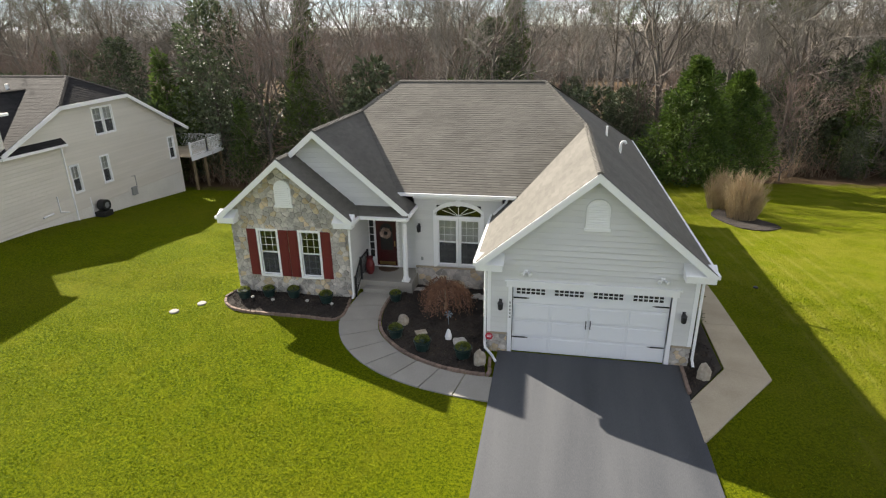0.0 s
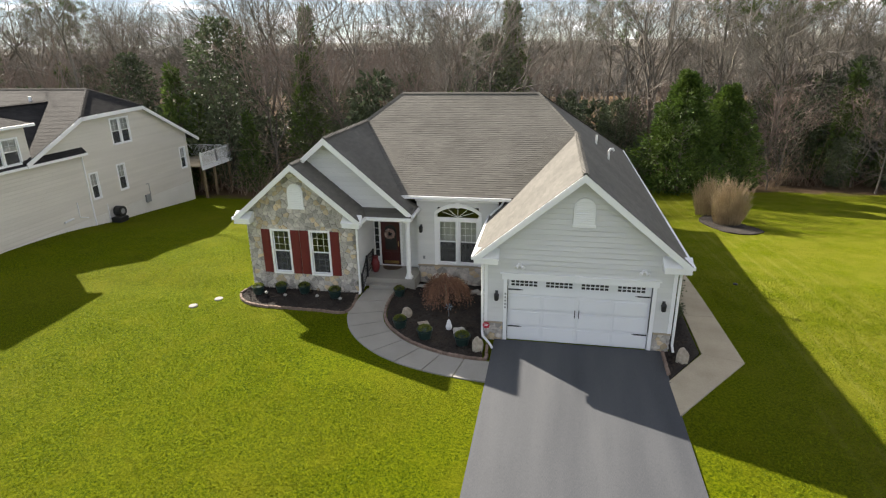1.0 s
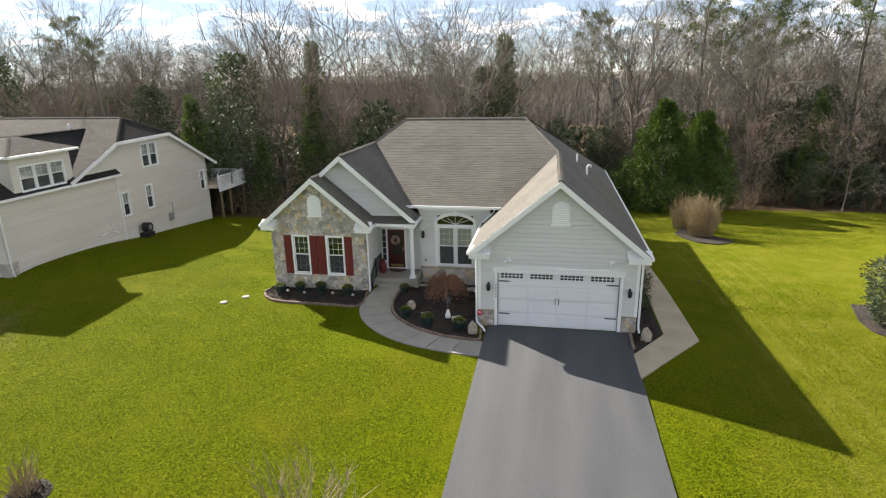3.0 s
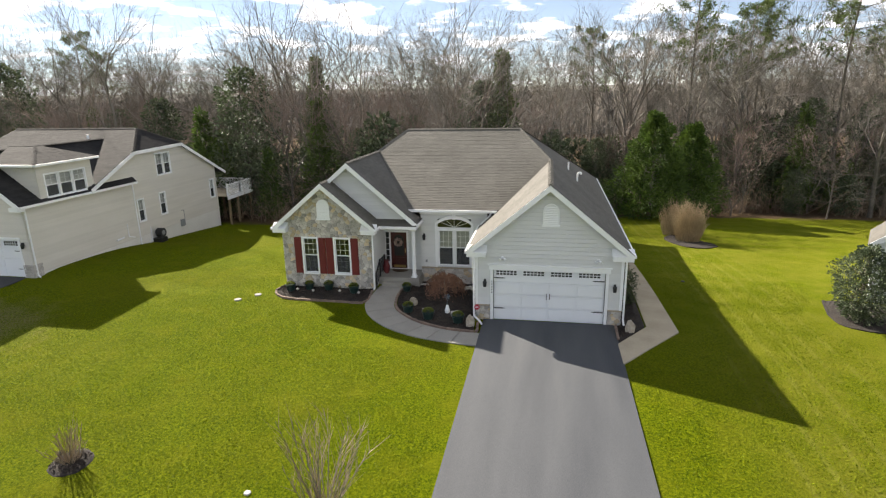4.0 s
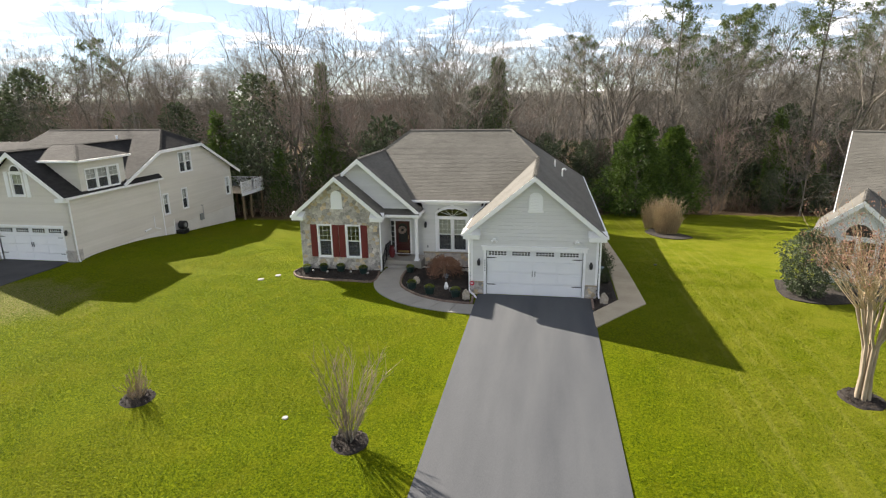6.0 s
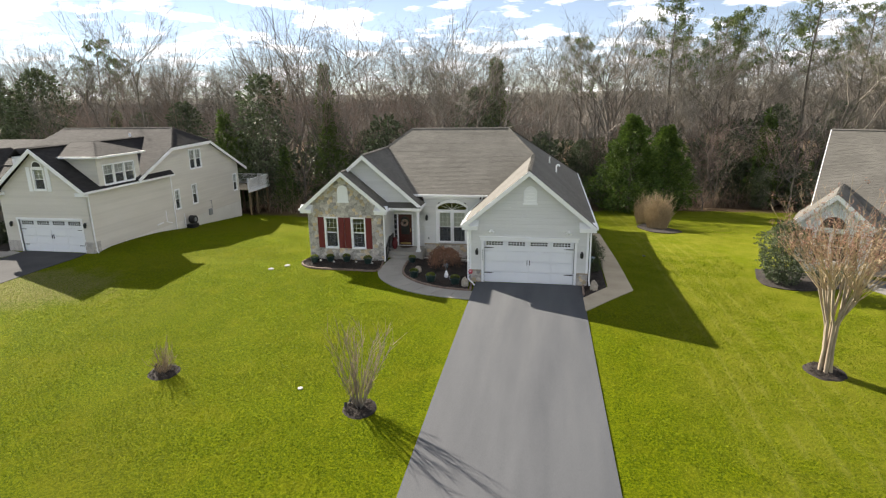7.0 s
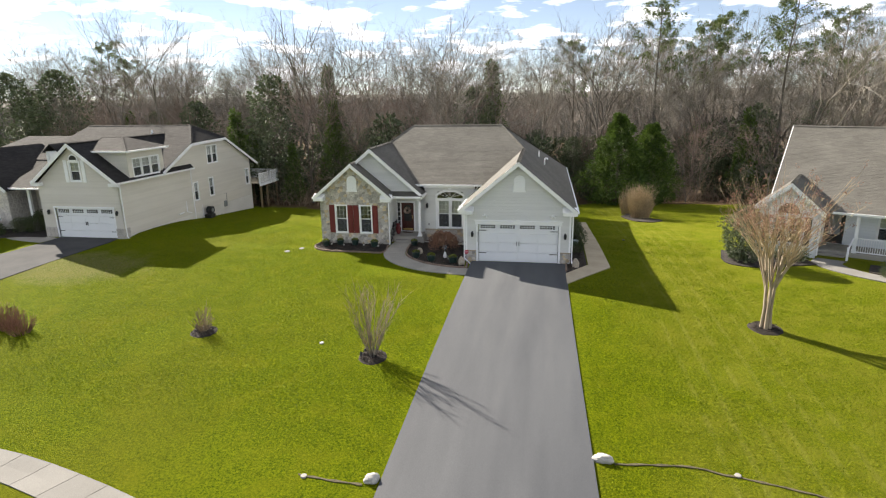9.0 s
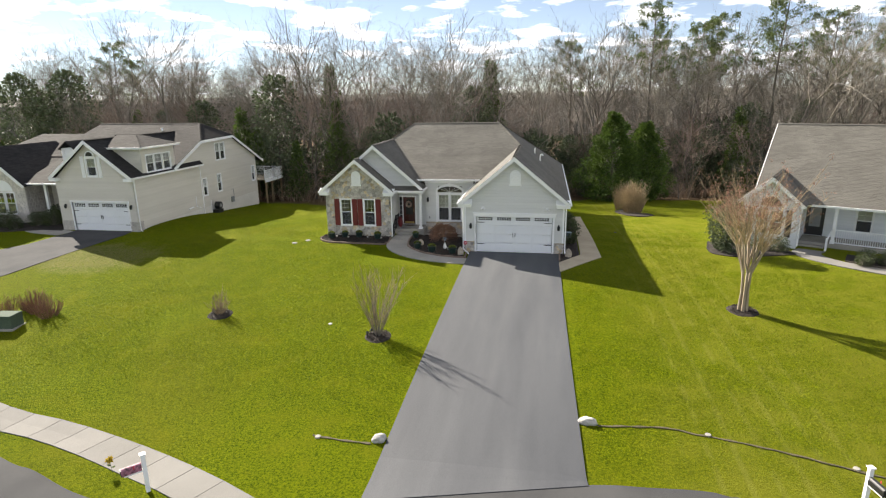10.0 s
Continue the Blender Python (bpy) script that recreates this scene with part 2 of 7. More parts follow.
def ground_material():
    """Lawn with clumps, mowing stripes and dry patches; leaf litter under the trees."""
    m = bpy.data.materials.new("lawn_and_leaf_litter")
    m.use_nodes = True
    n, l = m.node_tree.nodes, m.node_tree.links
    bsdf = n["Principled BSDF"]
    tc = n.new("ShaderNodeTexCoord")

    def noise_of(scale, detail=4, rough=0.5, vec=None):
        t = n.new("ShaderNodeTexNoise")
        t.inputs["Scale"].default_value, t.inputs["Detail"].default_value, t.inputs["Roughness"].default_value = scale, detail, rough
        l.new(vec or tc.outputs["Object"], t.inputs["Vector"])
        return t.outputs["Fac"]

    def calc(op, a, b):
        t = n.new("ShaderNodeMath")
        t.operation = op
        for i, v in enumerate((a, b)):
            if isinstance(v, (int, float)):
                t.inputs[i].default_value = v
            else:
                l.new(v, t.inputs[i])
        return t.outputs[0]

    def span(v, lo, hi):
        t = n.new("ShaderNodeMapRange")
        t.inputs["From Min"].default_value, t.inputs["From Max"].default_value = lo, hi
        l.new(v, t.inputs["Value"])
        return t.outputs[0]

    def blend(f, a, b):
        t = n.new("ShaderNodeMix")
        t.data_type = "RGBA"
        l.new(f, t.inputs["Factor"])
        for key, v in (("A", a), ("B", b)):
            if isinstance(v, tuple):
                t.inputs[key].default_value = (*v, 1)
            else:
                l.new(v, t.inputs[key])
        return t.outputs["Result"]

    fine, clump, patch, wide = noise_of(30, 4, 0.75), noise_of(13.0, 6, 0.8), noise_of(0.8, 4), noise_of(0.12, 3)
    grass = blend(span(clump, 0.43, 0.57), (0.046, 0.084, 0.002), (0.188, 0.228, 0.004))
    grass = blend(span(fine, 0.47, 0.75), grass, (0.190, 0.205, 0.007))
    grass = blend(calc("MULTIPLY", span(patch, 0.5, 0.72), 0.55), grass, (0.178, 0.190, 0.008))
    grass = blend(calc("MULTIPLY", span(wide, 0.45, 0.65), 0.3), grass, (0.17, 0.16, 0.015))
    sep = n.new("ShaderNodeSeparateXYZ")
    l.new(tc.outputs["Object"], sep.inputs[0])
    x, y = sep.outputs[0], sep.outputs[1]
    # mowing stripes on the side lawn
    wave = n.new("ShaderNodeMath")
    wave.operation = "SINE"
    l.new(calc("MULTIPLY", calc("ADD", x, calc("MULTIPLY", y, 0.02)), 7.5), wave.inputs[0])
    stripe = calc("MULTIPLY", span(wave.outputs[0], 0.55, 0.95), calc("MULTIPLY", span(calc("ABSOLUTE", calc("SUBTRACT", x, 12.0), 0), 3.2, 1.8), span(patch, 0.35, 0.6)))
    grass = blend(calc("MULTIPLY", stripe, 0.42), grass, (0.27, 0.275, 0.07))
    # the side lawn is paler, as on drier soil
    grass = blend(calc("MULTIPLY", calc("MULTIPLY", span(x, 7.0, 11.0), span(patch, 0.25, 0.6)), 0.6), grass, (0.205, 0.215, 0.024))
    # worn, dry strip beside the neighbour's driveway
    ax = calc("DIVIDE", calc("SUBTRACT", x, -25.0), 4.6)
    ay = calc("DIVIDE", calc("SUBTRACT", y, -4.2), 3.0)
    rr = calc("SQRT", calc("ADD", calc("MULTIPLY", ax, ax), calc("MULTIPLY", ay, ay)), 0)
    dry = calc("MULTIPLY", span(calc("SUBTRACT", rr, calc("MULTIPLY", patch, 1.2)), 0.6, 0.05), span(clump, 0.42, 0.62))
    grass = blend(dry, grass, (0.25, 0.215, 0.115))
    # woodland floor
    edge = calc("ADD", calc("MULTIPLY", span(x, -14, 14), 12.5), 22.5)
    under = span(calc("ADD", calc("SUBTRACT", y, edge), calc("MULTIPLY", calc("SUBTRACT", noise_of(0.35, 4), 0.5), 7.0)), -0.8, 0.8)
    litter = blend(span(clump, 0.3, 0.7), (0.075, 0.055, 0.035), (0.19, 0.13, 0.08))
    l.new(blend(under, grass, litter), bsdf.inputs["Base Color"])
    bsdf.inputs["Roughness"].default_value = 0.85
    bsdf.inputs["Specular IOR Level"].default_value = 0.02
    bp = n.new("ShaderNodeBump")
    bp.inputs["Strength"].default_value = 0.9
    bp.inputs["Distance"].default_value = 0.20
    l.new(calc("ADD", calc("MULTIPLY", clump, 1.0), calc("MULTIPLY", fine, 0.6)), bp.inputs["Height"])
    l.new(bp.outputs[0], bsdf.inputs["Normal"])
    return m


M_GROUND = ground_material()

# ---------------- building helpers ----------------


def sstep(v, a, b):
    t = min(1.0, max(0.0, (v - a) / (b - a)))
    return t * t * (3 - 2 * t)


def G(x, y):
    """Height of the ground."""
    if y < -21:
        z = -1.32 - 0.012 * min(40.0, -21 - y)
    elif y < 0:
        z = -0.003 * y * y
    else:
        z = 0.0
    if y > 5:
        d = y - 5
        z -= 0.09 * d * d / (d + 3.0) if y < 55 else 0.09 * 50 * 50 / 53
    z += 0.20 * sstep(y, 1.4, 3.4) * sstep(-x, 3.4, 5.5) * (1 - sstep(y, 8, 14))
    z += 0.10 * sstep(-x, 18, 24) * sstep(y, -8, 1)
    return z


def thing(name, label, category, group="", loc=(0, 0, 0), kind="", rz=0.0):
    e = new(name)
    e.location = loc
    e.rotation_euler = (0, 0, radians(rz))
    e.empty_display_size = 0.2
    return tagged(e, label, category, group, kind)


def part(name, bm, material, parent=None, label="", kind=""):
    """Links a bmesh as one mesh object, under a thing or part if one is given."""
    me = bpy.data.meshes.new(name)
    bm.normal_update()
    bm.to_mesh(me)
    bm.free()
    return linked(name, me, material, parent, label, kind)


def linked(name, me, material, parent=None, label="", kind=""):
    if not me.materials:
        me.materials.append(material)
    ob = new(name, me)
    if parent:
        ob.parent = parent
    return tagged(ob, label, "", "", kind)


def raw(name, verts, faces, material, parent=None, label="", kind="", smooth=False):
    me = bpy.data.meshes.new(name)
    me.from_pydata(verts, [], faces)
    if smooth:
        me.polygons.foreach_set("use_smooth", [True] * len(me.polygons))
    me.update()
    return linked(name, me, material, parent, label, kind)


def B():
    return bmesh.new()


def box(bm, x0, x1, y0, y1, z0, z1, bevel=0.0):
    r = bmesh.ops.create_cube(bm, size=1, matrix=Matrix.Translation(((x0 + x1) / 2, (y0 + y1) / 2, (z0 + z1) / 2)) @ Matrix.Diagonal((abs(x1 - x0), abs(y1 - y0), abs(z1 - z0), 1)))
    if bevel:
        es = list({e for v in r["verts"] for e in v.link_edges})
        bmesh.ops.bevel(bm, geom=es, offset=bevel, segments=1, affect="EDGES")
    return bm


def cyl(bm, p, q, r0, r1=None, n=10, caps=True):
    """A tapered round bar from p to q."""
    p, q = Vector(p), Vector(q)
    r1 = r0 if r1 is None else r1
    d = q - p
    m = Matrix.Translation((p + q) / 2) @ d.to_track_quat("Z", "Y").to_matrix().to_4x4()
    bmesh.ops.create_cone(bm, cap_ends=caps, segments=n, radius1=r0, radius2=r1, depth=d.length, matrix=m)
    return bm


def lathe(bm, profile, n=14, at=(0, 0, 0)):
    """A turned shape from (radius, height) pairs."""
    rings = []
    for r, z in profile:
        rings.append([bm.verts.new((at[0] + r * math.cos(2 * math.pi * i / n), at[1] + r * math.sin(2 * math.pi * i / n), at[2] + z)) for i in range(n)])
    for a, b in zip(rings, rings[1:]):
        for i in range(n):
            bm.faces.new((a[i], a[(i + 1) % n], b[(i + 1) % n], b[i]))
    bm.faces.new(rings[0][::-1])
    bm.faces.new(rings[-1])
    return bm


def clip(poly, a, b, c):
    """The part of a flat polygon where a*u + b*v + c >= 0."""
    out = []
    for i, p in enumerate(poly):
        q = poly[(i + 1) % len(poly)]
        dp, dq = a * p[0] + b * p[1] + c, a * q[0] + b * q[1] + c
        if dp >= 0:
            out.append(p)
        if (dp < 0) != (dq < 0):
            t = dp / (dp - dq)
            out.append((p[0] + t * (q[0] - p[0]), p[1] + t * (q[1] - p[1])))
    return out


def area(poly):
    return 0.5 * sum(p[0] * q[1] - q[0] * p[1] for p, q in zip(poly, poly[1:] + poly[:1])) if len(poly) > 2 else 0.0


class Plane:
    """An upright wall plane: origin, direction along the wall, outward normal."""

    def __init__(self, o, u, n):
        self.o, self.u, self.n = Vector(o), Vector(u), Vector(n)

    def at(self, u, z, d=0.0):
        return self.o + self.u * u + Vector((0, 0, z)) + self.n * d


def strips(outline, holes, zs):
    """Pieces of an outline between the heights zs, with rectangles (u0, u1, z0, z1) left open."""
    for z0, z1 in zip(zs, zs[1:]):
        cuts = sorted({z0, z1, *[h for r in holes for h in r[2:4] if z0 + 1e-4 < h < z1 - 1e-4]})
        for a, b in zip(cuts, cuts[1:]):
            band = clip(clip(outline, 0, 1, -a), 0, -1, b)
            if len(band) < 3:
                continue
            mid = (a + b) / 2
            spans = [(-1e3, 1e3)]
            for h in holes:
                if h[2] < mid < h[3]:
                    spans = [s for u0, u1 in spans for s in ((u0, min(u1, h[0])), (max(u0, h[1]), u1)) if s[1] > s[0]]
            for u0, u1 in spans:
                piece = clip(clip(band, 1, 0, -u0), -1, 0, u1)
                if abs(area(piece)) > 4e-4:
                    yield piece, z0, z1


def slab_mesh(pl, pieces, front, back):
    """Vertices and faces of flat pieces given thickness; front may follow the height."""
    vs, fs = [], []
    for piece, z0, z1 in pieces:
        if area(piece) < 0:
            piece = piece[::-1]
        k, n = len(vs), len(piece)
        for u, z in piece:
            t = (z - z0) / (z1 - z0)
            vs.append(tuple(pl.at(u, z, front[0] * (1 - t) + front[1] * t)))
        for u, z in piece:
            vs.append(tuple(pl.at(u, z, back)))
        fs.append(tuple(range(k, k + n)))
        fs.extend((k + i, k + n + i, k + n + (i + 1) % n, k + (i + 1) % n) for i in range(n))
    return vs, fs


def frange(a, b, s):
    n = max(1, round((b - a) / s))
    return [a + (b - a) * i / n for i in range(n + 1)]


def sided_wall(name, parent, pl, outline, holes, material, course=0.19, single=True, thick=0.14, base=None):
    """A wall with its openings, clad in lapped boards, each board a piece of its own where single."""
    zlo, zhi = min(p[1] for p in outline), max(p[1] for p in outline)
    v, f = slab_mesh(pl, list(strips(outline, holes, [zlo, zhi])), (0, 0), -thick)
    wall = raw(name, v, f, material, parent)
    zs = frange(zlo if base is None else base, zhi, course)
    pieces = [(clip(pc, 0, 1, -(a + (0.030 if single else 0.040))), a, b) for pc, a, b in strips(outline, holes, zs)]
    pieces = [q for q in pieces if abs(area(q[0])) > 4e-4]
    if single:
        for pc in pieces:
            v, f = slab_mesh(pl, [pc], (0.046, 0.006), 0.002)
            raw("siding_board", v, f, material, wall)
    else:
        v, f = slab_mesh(pl, pieces, (0.036, 0.006), 0.002)
        raw("cladding", v, f, material, wall, kind="stuff")
    return wall


def stone_cells(outline, holes, size, seed, squash=0.75):
    """Irregular stones that fill an outline, as polygons."""
    rng = random.Random(seed)
    us, zs = [p[0] for p in outline], [p[1] for p in outline]
    pts = []
    z, row = min(zs), 0
    while z < max(zs) + size:
        u = min(us) - size * (0.5 if row % 2 else 0)
        while u < max(us) + size:
            pts.append((u + rng.uniform(-0.42, 0.42) * size, z + rng.uniform(-0.40, 0.40) * size * squash))
            u += size * rng.uniform(0.8, 1.25)
        z += size * squash
        row += 1
    for p in pts:
        cell = [(p[0] - size * 1.6, p[1] - size * 1.6), (p[0] + size * 1.6, p[1] - size * 1.6), (p[0] + size * 1.6, p[1] + size * 1.6), (p[0] - size * 1.6, p[1] + size * 1.6)]
        for q in pts:
            d = (q[0] - p[0], (q[1] - p[1]))
            if q is p or abs(d[0]) > size * 2.6 or abs(d[1]) > size * 2.6:
                continue
            ln = math.hypot(*d)
            mx, mz = (p[0] + q[0]) / 2, (p[1] + q[1]) / 2
            cell = clip(cell, -d[0] / ln, -d[1] / ln, (d[0] * mx + d[1] * mz) / ln - 0.010)
            if len(cell) < 3:
                break
        for (a, b) in zip(outline, outline[1:] + outline[:1]):
            if len(cell) < 3:
                break
            ex, ez = b[0] - a[0], b[1] - a[1]
            ln = math.hypot(ex, ez)
            cell = clip(cell, -ez / ln, ex / ln, (ez * a[0] - ex * a[1]) / ln - 0.004)
        for h in holes:
            if len(cell) > 2 and any(h[0] < c[0] < h[1] for c in cell) | (min(c[0] for c in cell) < h[0] and max(c[0] for c in cell) > h[1]):
                if min(c[1] for c in cell) < h[3] and max(c[1] for c in cell) > h[2]:
                    cell = max((clip(cell, -1, 0, h[0]), clip(cell, 1, 0, -h[1]), clip(cell, 0, -1, h[2]), clip(cell, 0, 1, -h[3])), key=lambda c: abs(area(c)))
        if abs(area(cell)) > 0.003:
            yield cell, rng


def stone_wall(name, parent, pl, outline, holes, size, seed, thick=0.14, single=True, tan=0.3):
    zlo, zhi = min(p[1] for p in outline), max(p[1] for p in outline)
    v, f = slab_mesh(pl, list(strips(outline, holes, [zlo, zhi])), (0, 0), -thick)
    wall = raw(name, v, f, M_MORTAR, parent)
    allv, allf = [], []
    for cell, rng in stone_cells(outline, holes, size, seed):
        if area(cell) < 0:
            cell = cell[::-1]
        cu, cz = sum(c[0] for c in cell) / len(cell), sum(c[1] for c in cell) / len(cell)
        d, n = rng.uniform(0.022, 0.05), len(cell)
        vs = [tuple(pl.at(u, z, 0.001)) for u, z in cell]
        vs += [tuple(pl.at(u + (cu - u) * 0.05, z + (cz - z) * 0.05, d * 0.7)) for u, z in cell]
        vs += [tuple(pl.at(u + (cu - u) * 0.26, z + (cz - z) * 0.26, d + rng.uniform(-0.006, 0.006))) for u, z in cell]
        fs = [(k * n + i, k * n + (i + 1) % n, (k + 1) * n + (i + 1) % n, (k + 1) * n + i) for k in (0, 1) for i in range(n)] + [tuple(range(2 * n, 3 * n))]
        if single:
            raw("stone", vs, fs, M_STONE_TAN if rng.random() < tan else M_STONE, wall)
        else:
            k = len(allv)
            allv += vs
            allf += [tuple(i + k for i in q) for q in fs]
    if allv:
        raw("stone_facing", allv, allf, M_STONE, wall, kind="stuff")
    return wall


def roof_plane(parent, pts, material, seed=1, course=0.145, tab=0.33, thick=0.09, name="roof_slope"):
    """A roof slope: a deck with thickness and courses of overlapping shingle tabs. pts: corners, the first two along the eave."""
    P = [Vector(p) for p in pts]
    u = (P[1] - P[0]).normalized()
    nrm = Vector((0, 0, 0))
    for a, b in zip(P, P[1:] + P[:1]):
        nrm += (a - P[0]).cross(b - P[0])
    nrm.normalize()
    if nrm.z < 0:
        nrm = -nrm
    w = nrm.cross(u)
    if w.z < 0:
        w, u = -w, -u
    flat = [((p - P[0]).dot(u), (p - P[0]).dot(w)) for p in P]
    if area(flat) < 0:
        flat = flat[::-1]
    rise = sum((p - P[0]).dot(nrm) for p in P) / len(P) * 0

    def at(a, b, d=0.0):
        return tuple(P[0] + u * a + w * b + nrm * (d + rise))
    n = len(flat)
    vs = [at(a, b, -0.005) for a, b in flat] + [at(a, b, -thick) for a, b in flat]
    fs = [tuple(range(n)), tuple(range(2 * n - 1, n - 1, -1))] + [(i, n + i, n + (i + 1) % n, (i + 1) % n) for i in range(n)]
    deck = raw(name, vs, fs, material, parent)
    rng = random.Random(seed)
    vs, fs = [], []
    b0, b1 = min(p[1] for p in flat), max(p[1] for p in flat)
    for b, top in zip(frange(b0, b1, course), frange(b0, b1, course)[1:]):
        band = clip(clip(flat, 0, 1, -b), 0, -1, top)
        if len(band) < 3:
            continue
        a, end = min(p[0] for p in band) - rng.uniform(0, tab), max(p[0] for p in band)
        while a < end:
            wd = tab * rng.uniform(0.55, 1.45)
            piece = clip(clip(band, 1, 0, -a), -1, 0, a + wd)
            a += wd
            if abs(area(piece)) < 5e-4:
                continue
            lift, k, m = rng.uniform(0.004, 0.009), len(vs), len(piece)
            vs += [at(x, y, lift * (1 - (y - b) / (top - b)) + 0.001) for x, y in piece]
            fs.append(tuple(range(k, k + m)))
            low = [i for i in range(m) if abs(piece[i][1] - b) < 1e-6 and abs(piece[(i + 1) % m][1] - b) < 1e-6]
            for i in low:
                j = (i + 1) % m
                vs += [at(*piece[i], -0.004), at(*piece[j], -0.004)]
                fs.append((k + i, len(vs) - 2, len(vs) - 1, k + j))
    raw("shingles", vs, fs, material, deck, kind="stuff")
    return deck


def cap_line(parent, p, q, material, name="ridge_cap", w=0.13):
    """Overlapping ridge shingles along a ridge or hip."""
    p, q = Vector(p), Vector(q)
    d = (q - p).normalized()
    side = d.cross(Vector((0, 0, 1))).normalized()
    up = side.cross(d)
    vs, fs = [], []
    n = max(1, int((q - p).length / 0.2))
    for i in range(n):
        a, b = p + (q - p) * i / n, p + (q - p) * (i + 1) / n
        k = len(vs)
        for c, lift in ((a, 0.045), (b, 0.030)):
            vs += [tuple(c - side * w - up * 0.055 + up * lift), tuple(c + up * (lift + 0.012)), tuple(c + side * w - up * 0.055 + up * lift)]
        fs += [(k, k + 1, k + 4, k + 3), (k + 1, k + 2, k + 5, k + 4), (k, k + 3, k + 5, k + 2), (k, k + 2, k + 1), (k + 3, k + 4, k + 5)]
    return raw(name, vs, fs, material, parent)


def board(parent, p, q, w, h, material=None, name="fascia", up=(0, 0, 1), label=""):
    """A straight board from p to q, w thick sideways and h high, hanging below the line."""
    p, q, up = Vector(p), Vector(q), Vector(up)
    d = (q - p).normalized()
    s = d.cross(up).normalized() * w / 2
    t = s.cross(d).normalized() * h
    if t.z > 0:
        t = -t
    vs = [p - s, p + s, p + s + t, p - s + t, q - s, q + s, q + s + t, q - s + t]
    return raw(name, [tuple(v) for v in vs], [(0, 1, 2, 3), (7, 6, 5, 4), (0, 4, 5, 1), (1, 5, 6, 2), (2, 6, 7, 3), (3, 7, 4, 0)], material or M_WHITE, parent, label)


def pipe(name, pts, r, material, parent=None, n=8, label=""):
    bm = B()
    for a, b in zip(pts, pts[1:]):
        cyl(bm, a, b, r, r, n)
    for p in pts[1:-1]:
        bmesh.ops.create_icosphere(bm, subdivisions=1, radius=r * 1.04, matrix=Matrix.Translation(p))
    return part(name, bm, material, parent, label)


def wall_bar(bm, pl, u0, u1, z0, z1, d0, d1):
    vs = [bm.verts.new(pl.at(u, z, d)) for d in (d0, d1) for u, z in ((u0, z0), (u1, z0), (u1, z1), (u0, z1))]
    for q in ((0, 3, 2, 1), (4, 5, 6, 7), (0, 1, 5, 4), (1, 2, 6, 5), (2, 3, 7, 6), (3, 0, 4, 7)):
        bm.faces.new([vs[i] for i in q])


def window(parent, pl, u0, u1, z0, z1, cols=3, rows=3, trim=0.07, low_bars=True, screen=True, curtain=False, proud=0.05, name="window"):
    """A double-hung sash window: frame with sill, two sashes with glazing bars, panes, an insect screen."""
    bm = B()
    wall_bar(bm, pl, u0 - trim, u0 + 0.03, z0 - trim, z1 + trim, -0.09, proud)
    wall_bar(bm, pl, u1 - 0.03, u1 + trim, z0 - trim, z1 + trim, -0.09, proud)
    wall_bar(bm, pl, u0 + 0.03, u1 - 0.03, z1 - 0.03, z1 + trim, -0.09, proud + 0.004)
    wall_bar(bm, pl, u0 + 0.03, u1 - 0.03, z0 - trim, z0 + 0.03, -0.09, proud + 0.02)
    w = part(name, bm, M_WHITE, parent)
    zm = (z0 + z1) / 2
    for nm, a, b, d, bars in (("upper_sash", zm, z1 - 0.03, -0.02, True), ("lower_sash", z0 + 0.03, zm, -0.045, low_bars)):
        bm = B()
        wall_bar(bm, pl, u0 + 0.03, u1 - 0.03, a, a + 0.04, d - 0.03, d)
        wall_bar(bm, pl, u0 + 0.03, u1 - 0.03, b - 0.035, b, d - 0.03, d)
        wall_bar(bm, pl, u0 + 0.03, u0 + 0.065, a + 0.04, b - 0.035, d - 0.03, d)
        wall_bar(bm, pl, u1 - 0.065, u1 - 0.03, a + 0.04, b - 0.035, d - 0.03, d)
        if bars:
            for i in range(1, cols):
                u = u0 + (u1 - u0) * i / cols
                wall_bar(bm, pl, u - 0.008, u + 0.008, a + 0.04, b - 0.035, d - 0.02, d - 0.006)
            for i in range(1, rows):
                z = a + (b - a) * i / rows
                wall_bar(bm, pl, u0 + 0.065, u1 - 0.065, z - 0.008, z + 0.008, d - 0.019, d - 0.007)
        part(nm, bm, M_WHITE, w)
        bm = B()
        bm.faces.new([bm.verts.new(pl.at(u, z, d - 0.024)) for u, z in ((u0 + 0.05, a + 0.02), (u1 - 0.05, a + 0.02), (u1 - 0.05, b - 0.02), (u0 + 0.05, b - 0.02))])
        pane = part("pane", bm, M_GLASS, w)
        pane.visible_shadow = False
    if screen:
        bm = B()
        wall_bar(bm, pl, u0 + 0.06, u1 - 0.06, z0 + 0.06, zm - 0.02, -0.040, -0.037)
        part("insect_screen", bm, M_SCREEN, w)
    if curtain:
        bm = B()
        wall_bar(bm, pl, u0 + 0.02, u1 - 0.02, z0 + 0.02, z1 - 0.02, -0.13, -0.12)
        part("curtain", bm, M_CURTAIN, w)
    return w


def arch_panel(bm, pl, uc, half, z0, z1, d0, d1, n=12):
    """A flat panel with an arched top."""
    spring = z1 - half
    prof = [(uc - half, z0), (uc + half, z0)] + [(uc + half * math.cos(math.pi * i / n), spring + half * math.sin(math.pi * i / n)) for i in range(n + 1)]
    a = [bm.verts.new(pl.at(u, z, d0)) for u, z in prof]
    b = [bm.verts.new(pl.at(u, z, d1)) for u, z in prof]
    bm.faces.new(b)
    k = len(prof)
    for i in range(k):
        bm.faces.new((a[i], a[(i + 1) % k], b[(i + 1) % k], b[i]))


